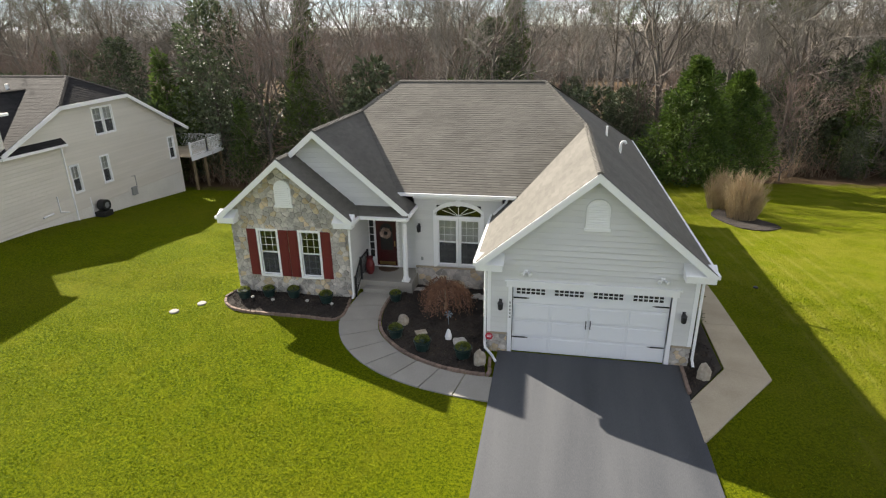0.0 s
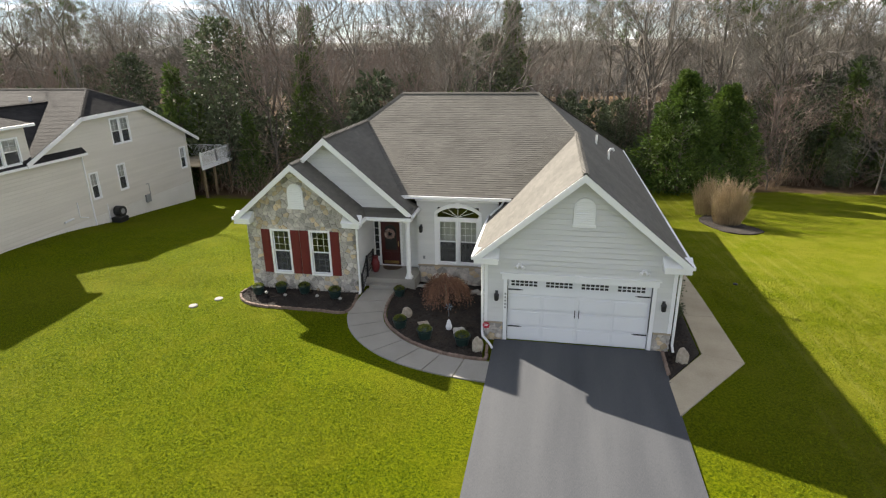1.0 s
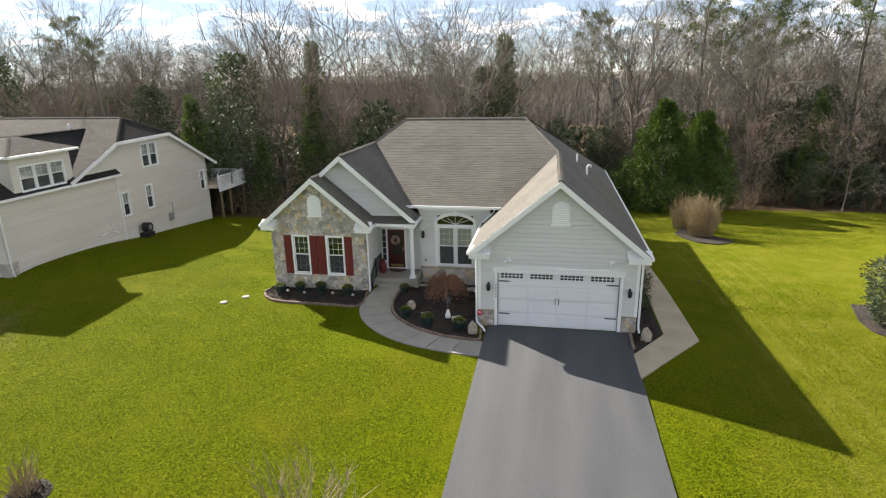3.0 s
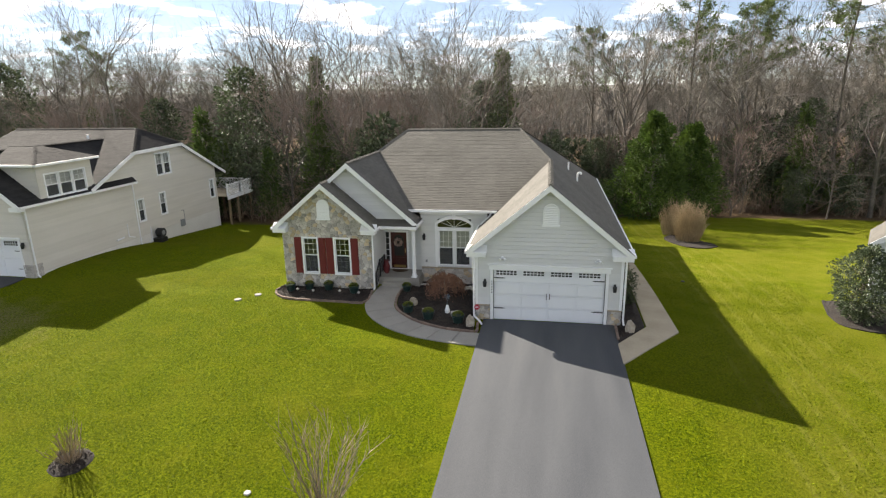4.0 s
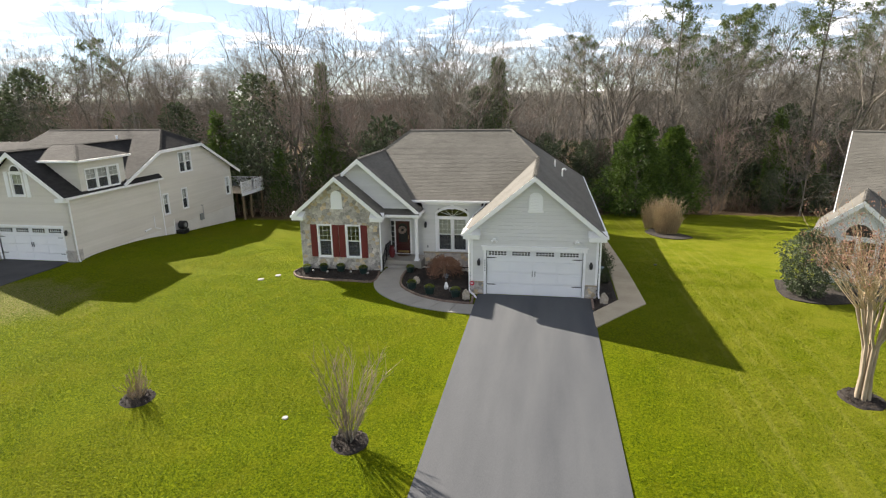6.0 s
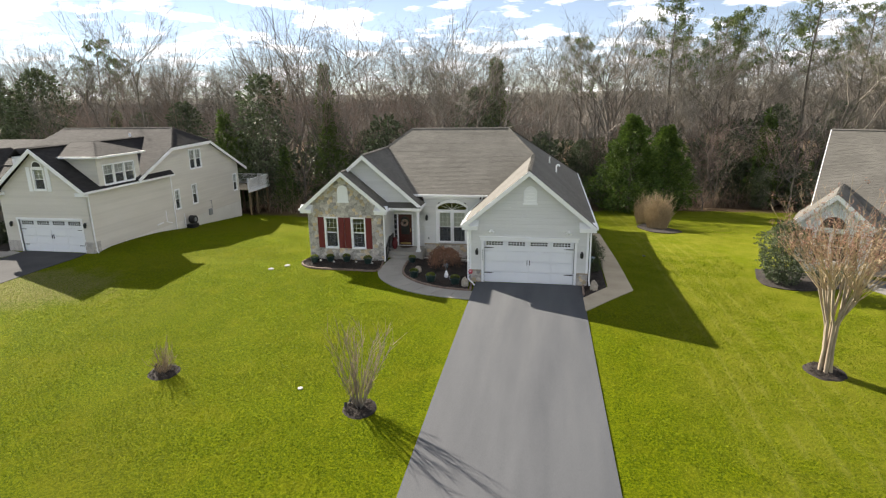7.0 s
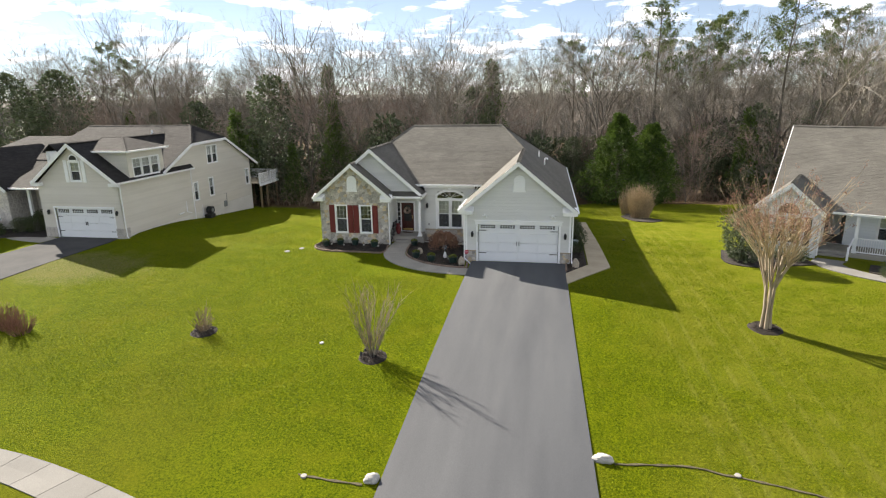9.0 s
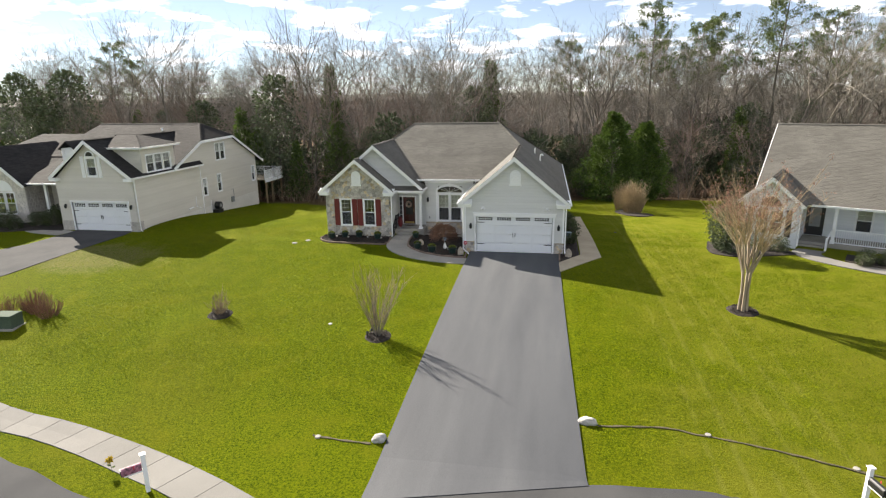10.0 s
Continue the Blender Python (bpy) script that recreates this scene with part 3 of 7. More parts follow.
def louvre_vent(parent, pl, uc, half, z0, z1, out=0.0):
    """An arched louvre vent in a gable."""
    pl = Plane(pl.o + pl.n * out, pl.u, pl.n)
    bm = B()
    arch_panel(bm, pl, uc, half, z0, z1, -out, 0.045)
    wall_bar(bm, pl, uc - half - 0.04, uc + half + 0.04, z0 - 0.07, z0 + 0.02, -out, 0.065)
    v = part("gable_vent", bm, M_WHITE, parent, "white arched louvre vent")
    z = z0 + 0.08
    while z < z1 - 0.12:
        dz = max(0.0, z - (z1 - half))
        hw = math.sqrt(max(0.0, half * half - dz * dz)) - 0.07
        if hw > 0.05:
            bm = B()
            wall_bar(bm, pl, uc - hw, uc + hw, z, z + 0.035, 0.04, 0.075)
            part("slat", bm, M_WHITE, v)
        z += 0.075
    return v


def ribbon(left, right, lift, thick, m=1, n=1, closed=False):
    """Vertices and faces of a sheet on the ground between two lines of equal length, with edges that go down."""
    rows = []
    for (a, b), (c, d) in zip(zip(left, left[1:]), zip(right, right[1:])):
        for i in range(n):
            t = i / n
            rows.append(((a[0] + (b[0] - a[0]) * t, a[1] + (b[1] - a[1]) * t), (c[0] + (d[0] - c[0]) * t, c[1] + (d[1] - c[1]) * t)))
    rows.append((left[-1], right[-1]))
    vs, fs = [], []
    k = m + 1
    for p, q in rows:
        for j in range(k):
            t = j / m
            x, y = p[0] + (q[0] - p[0]) * t, p[1] + (q[1] - p[1]) * t
            vs.append((x, y, G(x, y) + lift))
    for i in range(len(rows) - 1):
        for j in range(m):
            a = i * k + j
            fs.append((a, a + 1, a + k + 1, a + k))
    border = [j for j in range(k)] + [i * k + m for i in range(1, len(rows))] + [(len(rows) - 1) * k + j for j in range(m - 1, -1, -1)] + [i * k for i in range(len(rows) - 2, 0, -1)]
    low = len(vs)
    vs += [(vs[i][0], vs[i][1], vs[i][2] - thick) for i in border]
    for i in range(len(border)):
        j = (i + 1) % len(border)
        fs.append((border[i], low + i, low + j, border[j]))
    return vs, fs


def along(line, s):
    """The point at the length s along a line of points."""
    for a, b in zip(line, line[1:]):
        d = math.dist(a, b)
        if s <= d or b is line[-1]:
            t = s / d
            return tuple(p + (q - p) * t for p, q in zip(a, b))
        s -= d


def length(line):
    return sum(math.dist(a, b) for a, b in zip(line, line[1:]))


def smooth_line(pts, n=8):
    """A smooth curve through points in the plan."""
    out = []
    P = [pts[0], *pts, pts[-1]]
    for i in range(1, len(P) - 2):
        p0, p1, p2, p3 = (Vector(P[i + k]) for k in (-1, 0, 1, 2))
        for j in range(n):
            t = j / n
            out.append(tuple(0.5 * (2 * p1 + (p2 - p0) * t + (2 * p0 - 5 * p1 + 4 * p2 - p3) * t * t + (3 * p1 - p0 - 3 * p2 + p3) * t ** 3)))
    out.append(tuple(pts[-1]))
    return out

# ---------------- ground and paving ----------------
gx = [-3000, -1800, -1000, -600, -350, -220, -150] + [-110 + 1.25 * i for i in range(169)] + [150, 220, 350, 600, 1000, 1800, 3000]
gy = [-3000, -1500, -700, -300, -160, -100] + [-70 + 1.25 * i for i in range(129)] + [120, 160, 220, 350, 600, 1000, 1800, 3000]
g_v = [(x, y, G(x, y) + (0.03 * noise.noise((x * 0.35, y * 0.35, 0)) if abs(x) < 110 and -70 < y < 95 else 0)) for y in gy for x in gx]
g_f = [(j * len(gx) + i, j * len(gx) + i + 1, (j + 1) * len(gx) + i + 1, (j + 1) * len(gx) + i) for j in range(len(gy) - 1) for i in range(len(gx) - 1)]
ground = tagged(raw("ground", g_v, g_f, M_GROUND, smooth=True), "bright green winter lawn with brown leaf litter under the woods", "ground", kind="structure")


def paved(name, left, right, material, label, category, lift=0.05, thick=0.12, m=4, n=2, kind="structure"):
    v, f = ribbon(left, right, lift, thick, m, n)
    return tagged(raw(name, v, f, material), label, category, kind=kind)


ys = [-0.05, -2, -4, -6, -8, -10, -12, -14, -16, -18, -19.5, -20.8]
driveway = paved("driveway", [(-0.30 - 0.0007 * y * y, y) for y in ys] + [(-0.60, -21.8), (-0.62, -22.85)], [(5.48 + 0.0010 * y * y, y) for y in ys] + [(5.93, -21.0), (5.96, -21.2)], M_ASPH,
                 "smooth dark grey sealed asphalt driveway with pale wear", "driveway", 0.05, 0.12, 8, 1)
street_edge = smooth_line([(-60, -9.0), (-30, -16.5), (-20, -20.0), (-13.1, -22.62), (-11.37, -23.07), (-8.8, -23.9), (-5, -24.3), (-2.2, -23.9), (-0.6, -22.85), (2, -22.0), (5.95, -21.15), (7.7, -21.0), (9.3, -20.93), (10.4, -21.1), (14, -22.0), (22, -25.5), (45, -36)], 6)
street = paved("street", street_edge, [(x * 1.15, y - 9) for x, y in street_edge], M_STREET, "grey worn asphalt street with a plain edge", "street", 0.03, 0.2, 4, 1)
# pavement of separate slabs
sw_in = smooth_line([(-40, -13.6), (-26, -16.9), (-15.92, -19.85), (-12.95, -20.38), (-10.46, -20.88), (-7.84, -21.62), (-5.2, -22.55), (-2.6, -23.7)], 8)
sw_out = smooth_line([(-40, -15.1), (-26.2, -18.4), (-16.4, -20.95), (-13.4, -21.45), (-10.88, -22.05), (-8.35, -22.85), (-5.9, -23.65), (-3.3, -24.9)], 8)
pavement = thing("pavement", "pale concrete pavement of square slabs", "pavement", kind="structure")
li, lo = length(sw_in), length(sw_out)
nslab = int(li / 1.32)
for i in range(nslab):
    a, b = i / nslab, (i + 1) / nslab - 0.0006
    v, f = ribbon([along(sw_in, a * li), along(sw_in, b * li)], [along(sw_out, a * lo), along(sw_out, b * lo)], 0.028, 0.14, 2, 2)
    raw("slab", v, f, M_PAVE, pavement)

# curved front walk
fw_out = smooth_line([(-0.31, -2.88), (-1.43, -2.75), (-2.68, -2.47), (-3.87, -1.98), (-4.93, -1.22), (-5.85, -0.1), (-6.36, 1.25), (-6.30, 2.3), (-6.15, 3.28)], 6)
fw_in = smooth_line([(-0.31, -1.66), (-1.4, -1.60), (-2.35, -1.33), (-3.26, -0.88), (-4.0, -0.25), (-4.62, 0.55), (-4.95, 1.55), (-5.0, 2.5), (-4.85, 3.28)], 6)
front_walk = thing("front_walk", "curved pale concrete front walk cut into slabs", "walk", kind="structure")
lo, li = length(fw_out), length(fw_in)
for i in range(9):
    a, b = i / 9, (i + 1) / 9 - 0.004
    fo, fi = [along(fw_out, (a + (b - a) * k / 4) * lo) for k in range(5)], [along(fw_in, (a + (b - a) * k / 4) * li) for k in range(5)]
    v, f = ribbon(fo, fi, 0.045, 0.14, 3, 1)
    raw("slab", v, f, M_CONC, front_walk)
# side walk to the back of the garage
side_walk = thing("side_walk", "tan concrete side walk that turns to the driveway", "walk", kind="structure")
sl = [(5.44, -1.95), (6.84, -0.02), (6.86, 3.0), (6.85, 6.0), (6.8, 9.0), (6.75, 12.0), (6.72, 15.5)]
sr = [(5.46, -3.72), (8.1, -0.42), (7.98, 3.0), (7.85, 6.0), (7.78, 9.0), (7.74, 12.0), (7.72, 15.5)]
for i in range(6):
    p, q = [sl[i], sl[i + 1]], [sr[i], sr[i + 1]]
    if i:
        p[0], q[0] = (p[0][0], p[0][1] + 0.012), (q[0][0], q[0][1] + 0.012)
    v, f = ribbon(p, q, 0.05, 0.14, 3, 4)
    raw("slab", v, f, M_CONC_TAN, side_walk)
paved("neighbour_driveway", [(-31.9, 2.2), (-32.3, -2), (-34, -5), (-40, -12)], [(-27.0, 2.15), (-27.3, -2.3), (-27.9, -8.0), (-31, -17)], M_STREET, "pale grey asphalt driveway of the cream house", "driveway", 0.04, 0.1, 5, 4)
paved("porch_walk", smooth_line([(20.9, 3.2), (20.2, 2.4), (20.3, 1.0), (21.6, -0.8), (24.5, -3.0), (28, -5)], 5), smooth_line([(22.2, 2.5), (21.7, 1.9), (21.8, 1.0), (22.6, -0.1), (25.2, -2.0), (28.6, -3.9)], 5), M_PAVE, "curved pale concrete walk to the neighbouring porch", "walk", 0.045, 0.12, 3, 1)
paved("neighbour_walk", smooth_line([(-37.8, 6), (-38.4, 3.5), (-36, 1.5), (-32.3, 0.6)], 5), smooth_line([(-36.6, 6), (-36.9, 4), (-35.4, 2.7), (-32.0, 1.9)], 5), M_CONC, "pale concrete walk of the cream house", "walk", 0.045, 0.12, 3, 1)


def mulch_bed(name, left, right, label, seed, lift=0.07, m=14, n=3):
    v, f = ribbon(left, right, lift, 0.12, m, n)
    v = [(x, y, z + 0.035 * noise.noise((x * 3.1, y * 3.1, seed)) + 0.02 * noise.noise((x * 11, y * 11, seed))) for x, y, z in v]
    return tagged(raw(name, v, f, M_MULCH), label, "flower bed", kind="structure")


bed_in = smooth_line([(-0.55, -1.52), (-1.4, -1.46), (-2.3, -1.2), (-3.16, -0.76), (-3.88, -0.15), (-4.48, 0.62), (-4.8, 1.55), (-4.86, 2.5), (-4.72, 3.3)], 6)
bed_back = [along([(-0.72, -0.9), (-0.72, 4.62), (-4.12, 4.62), (-4.12, 3.5)], 10.0 * i / (len(bed_in) - 1)) for i in range(len(bed_in))]
mulch_bed("flower_bed_1", bed_in, bed_back, "dark mulch flower bed with a brick edge beside the curved walk", 1)
bl_out = smooth_line([(-11.35, 2.75), (-11.55, 2.2), (-11.2, 1.66), (-10.5, 1.33), (-9.2, 1.24), (-7.7, 1.24), (-6.45, 1.26), (-6.42, 2.7)], 5)
bl_back = [(-11.3 + 4.9 * i / (len(bl_out) - 1), 2.77) for i in range(len(bl_out))]
mulch_bed("flower_bed_2", bl_out, bl_back, "dark mulch flower bed below the stone gable", 2, 0.06)
mulch_bed("flower_bed_3", [(5.50, -1.80), (6.76, -0.02), (6.78, 4), (6.76, 8), (6.72, 12), (6.68, 15)], [(5.50, -0.1), (5.8, 0.0), (5.8, 4), (5.8, 8), (5.8, 12), (5.8, 15)], "dark mulch bed along the garage side", 3)


def edging(name, line, label, parent_label_step=0.21, w=0.10, hgt=0.11, lift=0.0):
    e = thing(name, label, "bed edging", kind="structure")
    bm = B()
    box(bm, -0.097, 0.097, -w / 2, w / 2, 0, hgt, 0.008)
    me = bpy.data.meshes.new("brick")
    bm.to_mesh(me)
    bm.free()
    me.materials.append(M_BRICK)
    ln, rng = length(line), random.Random(4)
    for i in range(int(ln / parent_label_step)):
        p, q = along(line, i * parent_label_step), along(line, i * parent_label_step + 0.1)
        ob = new("brick", me)
        ob.parent = e
        ob.location = (q[0], q[1], G(*q) + lift + rng.uniform(-0.012, 0.012))
        ob.rotation_euler = (rng.uniform(-0.06, 0.06), rng.uniform(-0.04, 0.04), math.atan2(q[1] - p[1], q[0] - p[0]) + rng.uniform(-0.05, 0.05))
    return e


edging("brick_edging_1", smooth_line([(-0.5, -0.6), (-0.47, -1.1), (-0.5, -1.58), (-1.4, -1.53), (-2.33, -1.26), (-3.21, -0.82), (-3.94, -0.2), (-4.55, 0.59), (-4.88, 1.55), (-4.93, 2.5), (-4.8, 3.3)], 6), "weathered brown brick edging along the curved flower bed", lift=0.02)
edging("brick_edging_2", [(p[0], p[1] - 0.03) for p in bl_out], "weathered brown brick edging round the stone gable bed", lift=-0.01)
edging("brick_edging_3", [(5.52, -0.15), (5.48, -1.8)], "short brown brick edging beside the driveway", lift=0.03)

# ---------------- the grey house ----------------
house = thing("house", "one-storey pale grey clapboard house with stone gable and shingle roof", "house")
XL, XR = -0.66, 5.73            # garage side walls
S = 0.83                        # slope of the gables
f_gar = Plane((0, 0, 0), (1, 0, 0), (0, -1, 0))
hole_door = (0.13, 5.01, -0.2, 2.42)
# garage front: stone plinth, siding, gable
def eave_h(x):
    return 3.35 + S * (3.55 - abs(x - 2.53)) - 0.14
gar_out = [(XL, 0.72), (XR, 0.72), (XR, eave_h(XR)), (2.53, eave_h(2.53)), (XL, eave_h(XL))]
sided_wall("garage_wall", house, f_gar, gar_out, [hole_door], M_SIDING, 0.19)
stone_wall("garage_plinth", house, f_gar, [(XL, -0.15), (-0.02, -0.15), (-0.02, 0.70), (XL, 0.70)], [], 0.21, 11)
stone_wall("garage_plinth", house, f_gar, [(5.16, -0.15), (XR, -0.15), (XR, 0.70), (5.16, 0.70)], [], 0.21, 12)
for u0, u1 in ((XL - 0.03, -0.02), (5.16, XR + 0.03)):
    bm = B()
    wall_bar(bm, f_gar, u0, u1, 0.69, 0.745, 0.0, 0.075)
    part("plinth_cap", bm, M_CONC_TAN, house)
for u0, u1 in ((XL - 0.02, XL + 0.10), (XR - 0.10, XR + 0.02)):
    bm = B()
    wall_bar(bm, f_gar, u0, u1, 0.745, 3.2, 0.0, 0.052)
    part("corner_board", bm, M_WHITE, house)
# side walls
f_gl = Plane((XL, 0, 0), (0, -1, 0), (-1, 0, 0))
sided_wall("garage_side_wall", house, f_gl, [(-4.7, -0.1), (-0.02, -0.1), (-0.02, 3.45), (-4.7, 3.45)], [], M_SIDING, 0.19)
f_gr = Plane((XR, 0, 0), (0, 1, 0), (1, 0, 0))
sided_wall("garage_side_wall", house, f_gr, [(0.02, -0.6), (20.9, -2.0), (20.9, 3.3), (0.02, 3.3)], [], M_SIDING, 0.19, single=False, base=-2.0)
# garage door
door = thing("garage_door", "closed white carriage-style garage door with small top panes and black iron straps", "garage door")
bm = B()
for k in range(4):
    z0 = 0.03 + 0.6 * k
    wall_bar(bm, f_gar, 0.15, 4.99, z0 + 0.004, z0 + 0.592, -0.10, -0.06)
part("panel_core", bm, M_DOORWHITE, door)
wins = [(0.25 + 1.205 * k, 0.25 + 1.205 * k + 0.93) for k in range(4)]
for k in range(4):
    for j in range(3):
        bm = B()
        u0 = 0.2 + 1.205 * k
        box(bm, u0, u0 + 1.12, 0.035, 0.062, 0.08 + 0.6 * j, 0.58 + 0.6 * j, 0.02)
        part("raised_panel", bm, M_DOORWHITE, door)
        for q in range(1, 7):
            bm = B()
            wall_bar(bm, f_gar, u0 + 1.12 * q / 7 - 0.006, u0 + 1.12 * q / 7 + 0.006, 0.11 + 0.6 * j, 0.55 + 0.6 * j, -0.036, -0.029)
            part("groove_bead", bm, M_DOORWHITE, door)
for u0, u1 in wins:
    bm = B()
    wall_bar(bm, f_gar, u0, u1, 2.155, 2.365, -0.064, -0.056)
    pane = part("window_light", bm, M_BLACK, door, "dark narrow window light")
    for q in range(7):
        bm = B()
        uu = u0 + (u1 - u0) * q / 6
        wall_bar(bm, f_gar, uu - 0.016, uu + 0.016, 2.135, 2.385, -0.057, -0.04)
        part("glazing_bar", bm, M_DOORWHITE, pane)
    for zz in (2.145, 2.26, 2.375):
        bm = B()
        wall_bar(bm, f_gar, u0, u1, zz - 0.014, zz + 0.014, -0.057, -0.042)
        part("glazing_bar", bm, M_DOORWHITE, pane)
for u0, s in ((0.17, 1), (4.97, -1)):
    for z in (0.58, 2.02):
        bm = B()
        wall_bar(bm, f_gar, min(u0, u0 + s * 0.42), max(u0, u0 + s * 0.42), z - 0.022, z + 0.022, -0.034, -0.018)
        wall_bar(bm, f_gar, min(u0 + s * 0.42, u0 + s * 0.5), max(u0 + s * 0.42, u0 + s * 0.5), z - 0.01, z + 0.01, -0.034, -0.022)
        part("strap_hinge", bm, M_BLACK, door)
for u in (2.50, 2.64):
    part("door_pull", cyl(cyl(cyl(B(), (u, -0.03, 1.08), (u, -0.03, 1.36), 0.016), (u, 0.06, 1.10), (u, -0.03, 1.10), 0.012), (u, 0.06, 1.34), (u, -0.03, 1.34), 0.012), M_BLACK, door)
bm = B()
wall_bar(bm, f_gar, 0.0, 0.13, 0.0, 2.42, -0.1, 0.06)
part("door_jamb", bm, M_WHITE, house)
bm = B()
wall_bar(bm, f_gar, 5.01, 5.14, 0.0, 2.42, -0.1, 0.06)
part("door_jamb", bm, M_WHITE, house)
bm = B()
wall_bar(bm, f_gar, -0.06, 5.20, 2.42, 2.62, -0.1, 0.07)
wall_bar(bm, f_gar, -0.12, 5.26, 2.62, 2.67, 0.0, 0.10)
wall_bar(bm, f_gar, 2.44, 2.70, 2.43, 2.69, 0.0, 0.115)
part("door_head", bm, M_WHITE, house, "white moulded lintel with a keystone")
louvre_vent(house, f_gar, 2.60, 0.35, 4.50, 5.43, 0.03)
# house number as plain bars
for k in range(5):
    bm = B()
    wall_bar(bm, f_gar, 0.045, 0.095, 1.83 - 0.13 * k, 1.90 - 0.13 * k, 0.059, 0.066)
    part("number_bar", bm, M_GREYMETAL, house)

# left stone gable
f_st = Plane((0, 2.79, 0), (1, 0, 0), (0, -1, 0))
def st_h(x):
    return 3.50 + S * (2.72 - abs(x + 8.80)) - 0.12
w1, w2 = (-10.12, -9.32, 0.99, 2.90), (-8.38, -7.56, 0.99, 2.90)
stone_wall("stone_gable_wall", house, f_st, [(-11.22, 0.0), (-6.385, 0.0), (-6.385, st_h(-6.385)), (-8.80, st_h(-8.80)), (-11.22, st_h(-11.22))], [w1, w2], 0.25, 5, tan=0.18)
f_sl = Plane((-11.22, 2.79, 0), (0, -1, 0), (-1, 0, 0))
sided_wall("left_side_wall", house, f_sl, [(-17.5, -0.9), (0, -0.4), (0, 3.4), (-17.5, 3.4)], [], M_SIDING, 0.19, single=False)
f_sr = Plane((-6.385, 2.79, 0), (0, 1, 0), (1, 0, 0))
sided_wall("porch_side_wall", house, f_sr, [(0, 0.1), (2.4, 0.1), (2.4, 3.4), (0, 3.4)], [], M_SIDING, 0.19)
for u0, u1, z0, z1 in (w1, w2):
    window(house, f_st, u0, u1, z0, z1, 3, 3, 0.06, proud=0.07)


def shutter(u0, u1, z0, z1):
    bm = B()
    wall_bar(bm, f_st, u0, u1, z0, z1, 0.03, 0.075)
    sh = part("shutter", bm, M_SHUTTER, house, "dark red panelled shutter")
    for a, b in ((z0 + 0.08, (z0 + z1) / 2 - 0.05), ((z0 + z1) / 2 + 0.05, z1 - 0.08)):
        bm = B()
        wall_bar(bm, f_st, u0 + 0.07, u1 - 0.07, a, b, 0.075, 0.09)
        part("raised_panel", bm, M_SHUTTER, sh)


for u0, u1 in ((-10.58, -10.19), (-9.25, -8.87), (-8.84, -8.45), (-7.49, -7.10)):
    shutter(u0, u1, 0.97, 2.92)
louvre_vent(house, f_st, -8.86, 0.335, 3.93, 4.93, 0.05)

# porch
porch = thing("front_porch", "concrete porch slab with a step and one white column", "porch")
bm = B()
box(bm, -6.38, -4.13, 3.62, 5.2, -0.1, 0.60, 0.015)
part("slab", bm, M_CONC, porch)
bm = B()
box(bm, -6.1, -4.72, 3.26, 3.615, -0.1, 0.40, 0.015)
part("step", bm, M_CONC, porch)
bm = B()
lathe(bm, [(0.13, 0.0), (0.13, 0.06), (0.115, 0.08), (0.115, 0.12), (0.10, 0.16), (0.10, 2.4), (0.115, 2.44), (0.115, 2.48)], 20, (-4.42, 3.80, 0.68))
box(bm, -4.57, -4.27, 3.65, 3.95, 0.605, 0.68, 0.008)
box(bm, -4.57, -4.27, 3.65, 3.95, 3.16, 3.22, 0.008)
part("column", bm, M_WHITE, porch)
bm = B()
box(bm, -6.385, -4.2, 3.62, 3.92, 3.22, 3.46)
part("beam", bm, M_WHITE, porch)
bm = B()
box(bm, -4.50, -4.22, 3.92, 4.7, 3.22, 3.46)
part("beam", bm, M_WHITE, porch)
bm = B()
box(bm, -6.38, -4.2, 3.9, 5.2, 3.42, 3.47)
part("porch_ceiling", bm, M_WHITE, porch)
# wall with the front door
f_dr = Plane((0, 5.2, 0), (1, 0, 0), (0, -1, 0))
sided_wall("porch_wall", house, f_dr, [(-6.385, 0.55), (-4.2, 0.55), (-4.2, 3.45), (-6.385, 3.45)], [(-6.37, -5.05, 0.6, 2.80)], M_SIDING, 0.19)
fd = thing("front_door", "maroon panelled front door with oval glass, wreath and sidelight", "door")
bm = B()
wall_bar(bm, f_dr, -6.05, -5.14, 0.63, 2.70, -0.08, -0.035)
leaf = part("door_leaf", bm, M_DOORRED, fd)
for a, b in ((-5.98, -5.62), (-5.57, -5.21)):
    bm = B()
    wall_bar(bm, f_dr, a, b, 0.86, 1.25, -0.036, -0.02)
    part("raised_panel", bm, M_DOORRED, leaf)
bm = B()
arch_panel(bm, f_dr, -5.595, 0.27, 1.35, 2.55, -0.036, -0.028)
part("door_glass", bm, M_BLACK, leaf)
bm = B()
wall_bar(bm, f_dr, -5.95, -5.24, 0.68, 0.82, -0.036, -0.028)
part("kick_plate", bm, M_BRASS, leaf)
part("door_handle", cyl(B(), (-5.22, 5.15, 1.55), (-5.22, 5.15, 1.80), 0.02), M_BRASS, leaf)
bm = B()
wall_bar(bm, f_dr, -6.13, -6.05, 0.6, 2.80, -0.1, 0.03)
wall_bar(bm, f_dr, -5.14, -5.03, 0.6, 2.80, -0.1, 0.03)
wall_bar(bm, f_dr, -6.38, -6.34, 0.6, 2.80, -0.1, 0.03)
wall_bar(bm, f_dr, -6.34, -6.13, 2.70, 2.80, -0.1, 0.028)
wall_bar(bm, f_dr, -6.05, -5.14, 2.70, 2.80, -0.1, 0.028)
wall_bar(bm, f_dr, -6.34, -6.13, 0.6, 1.0, -0.1, 0.02)
wall_bar(bm, f_dr, -6.05, -5.14, 0.6, 0.63, -0.1, 0.04)
part("door_frame", bm, M_WHITE, fd)
bm = B()
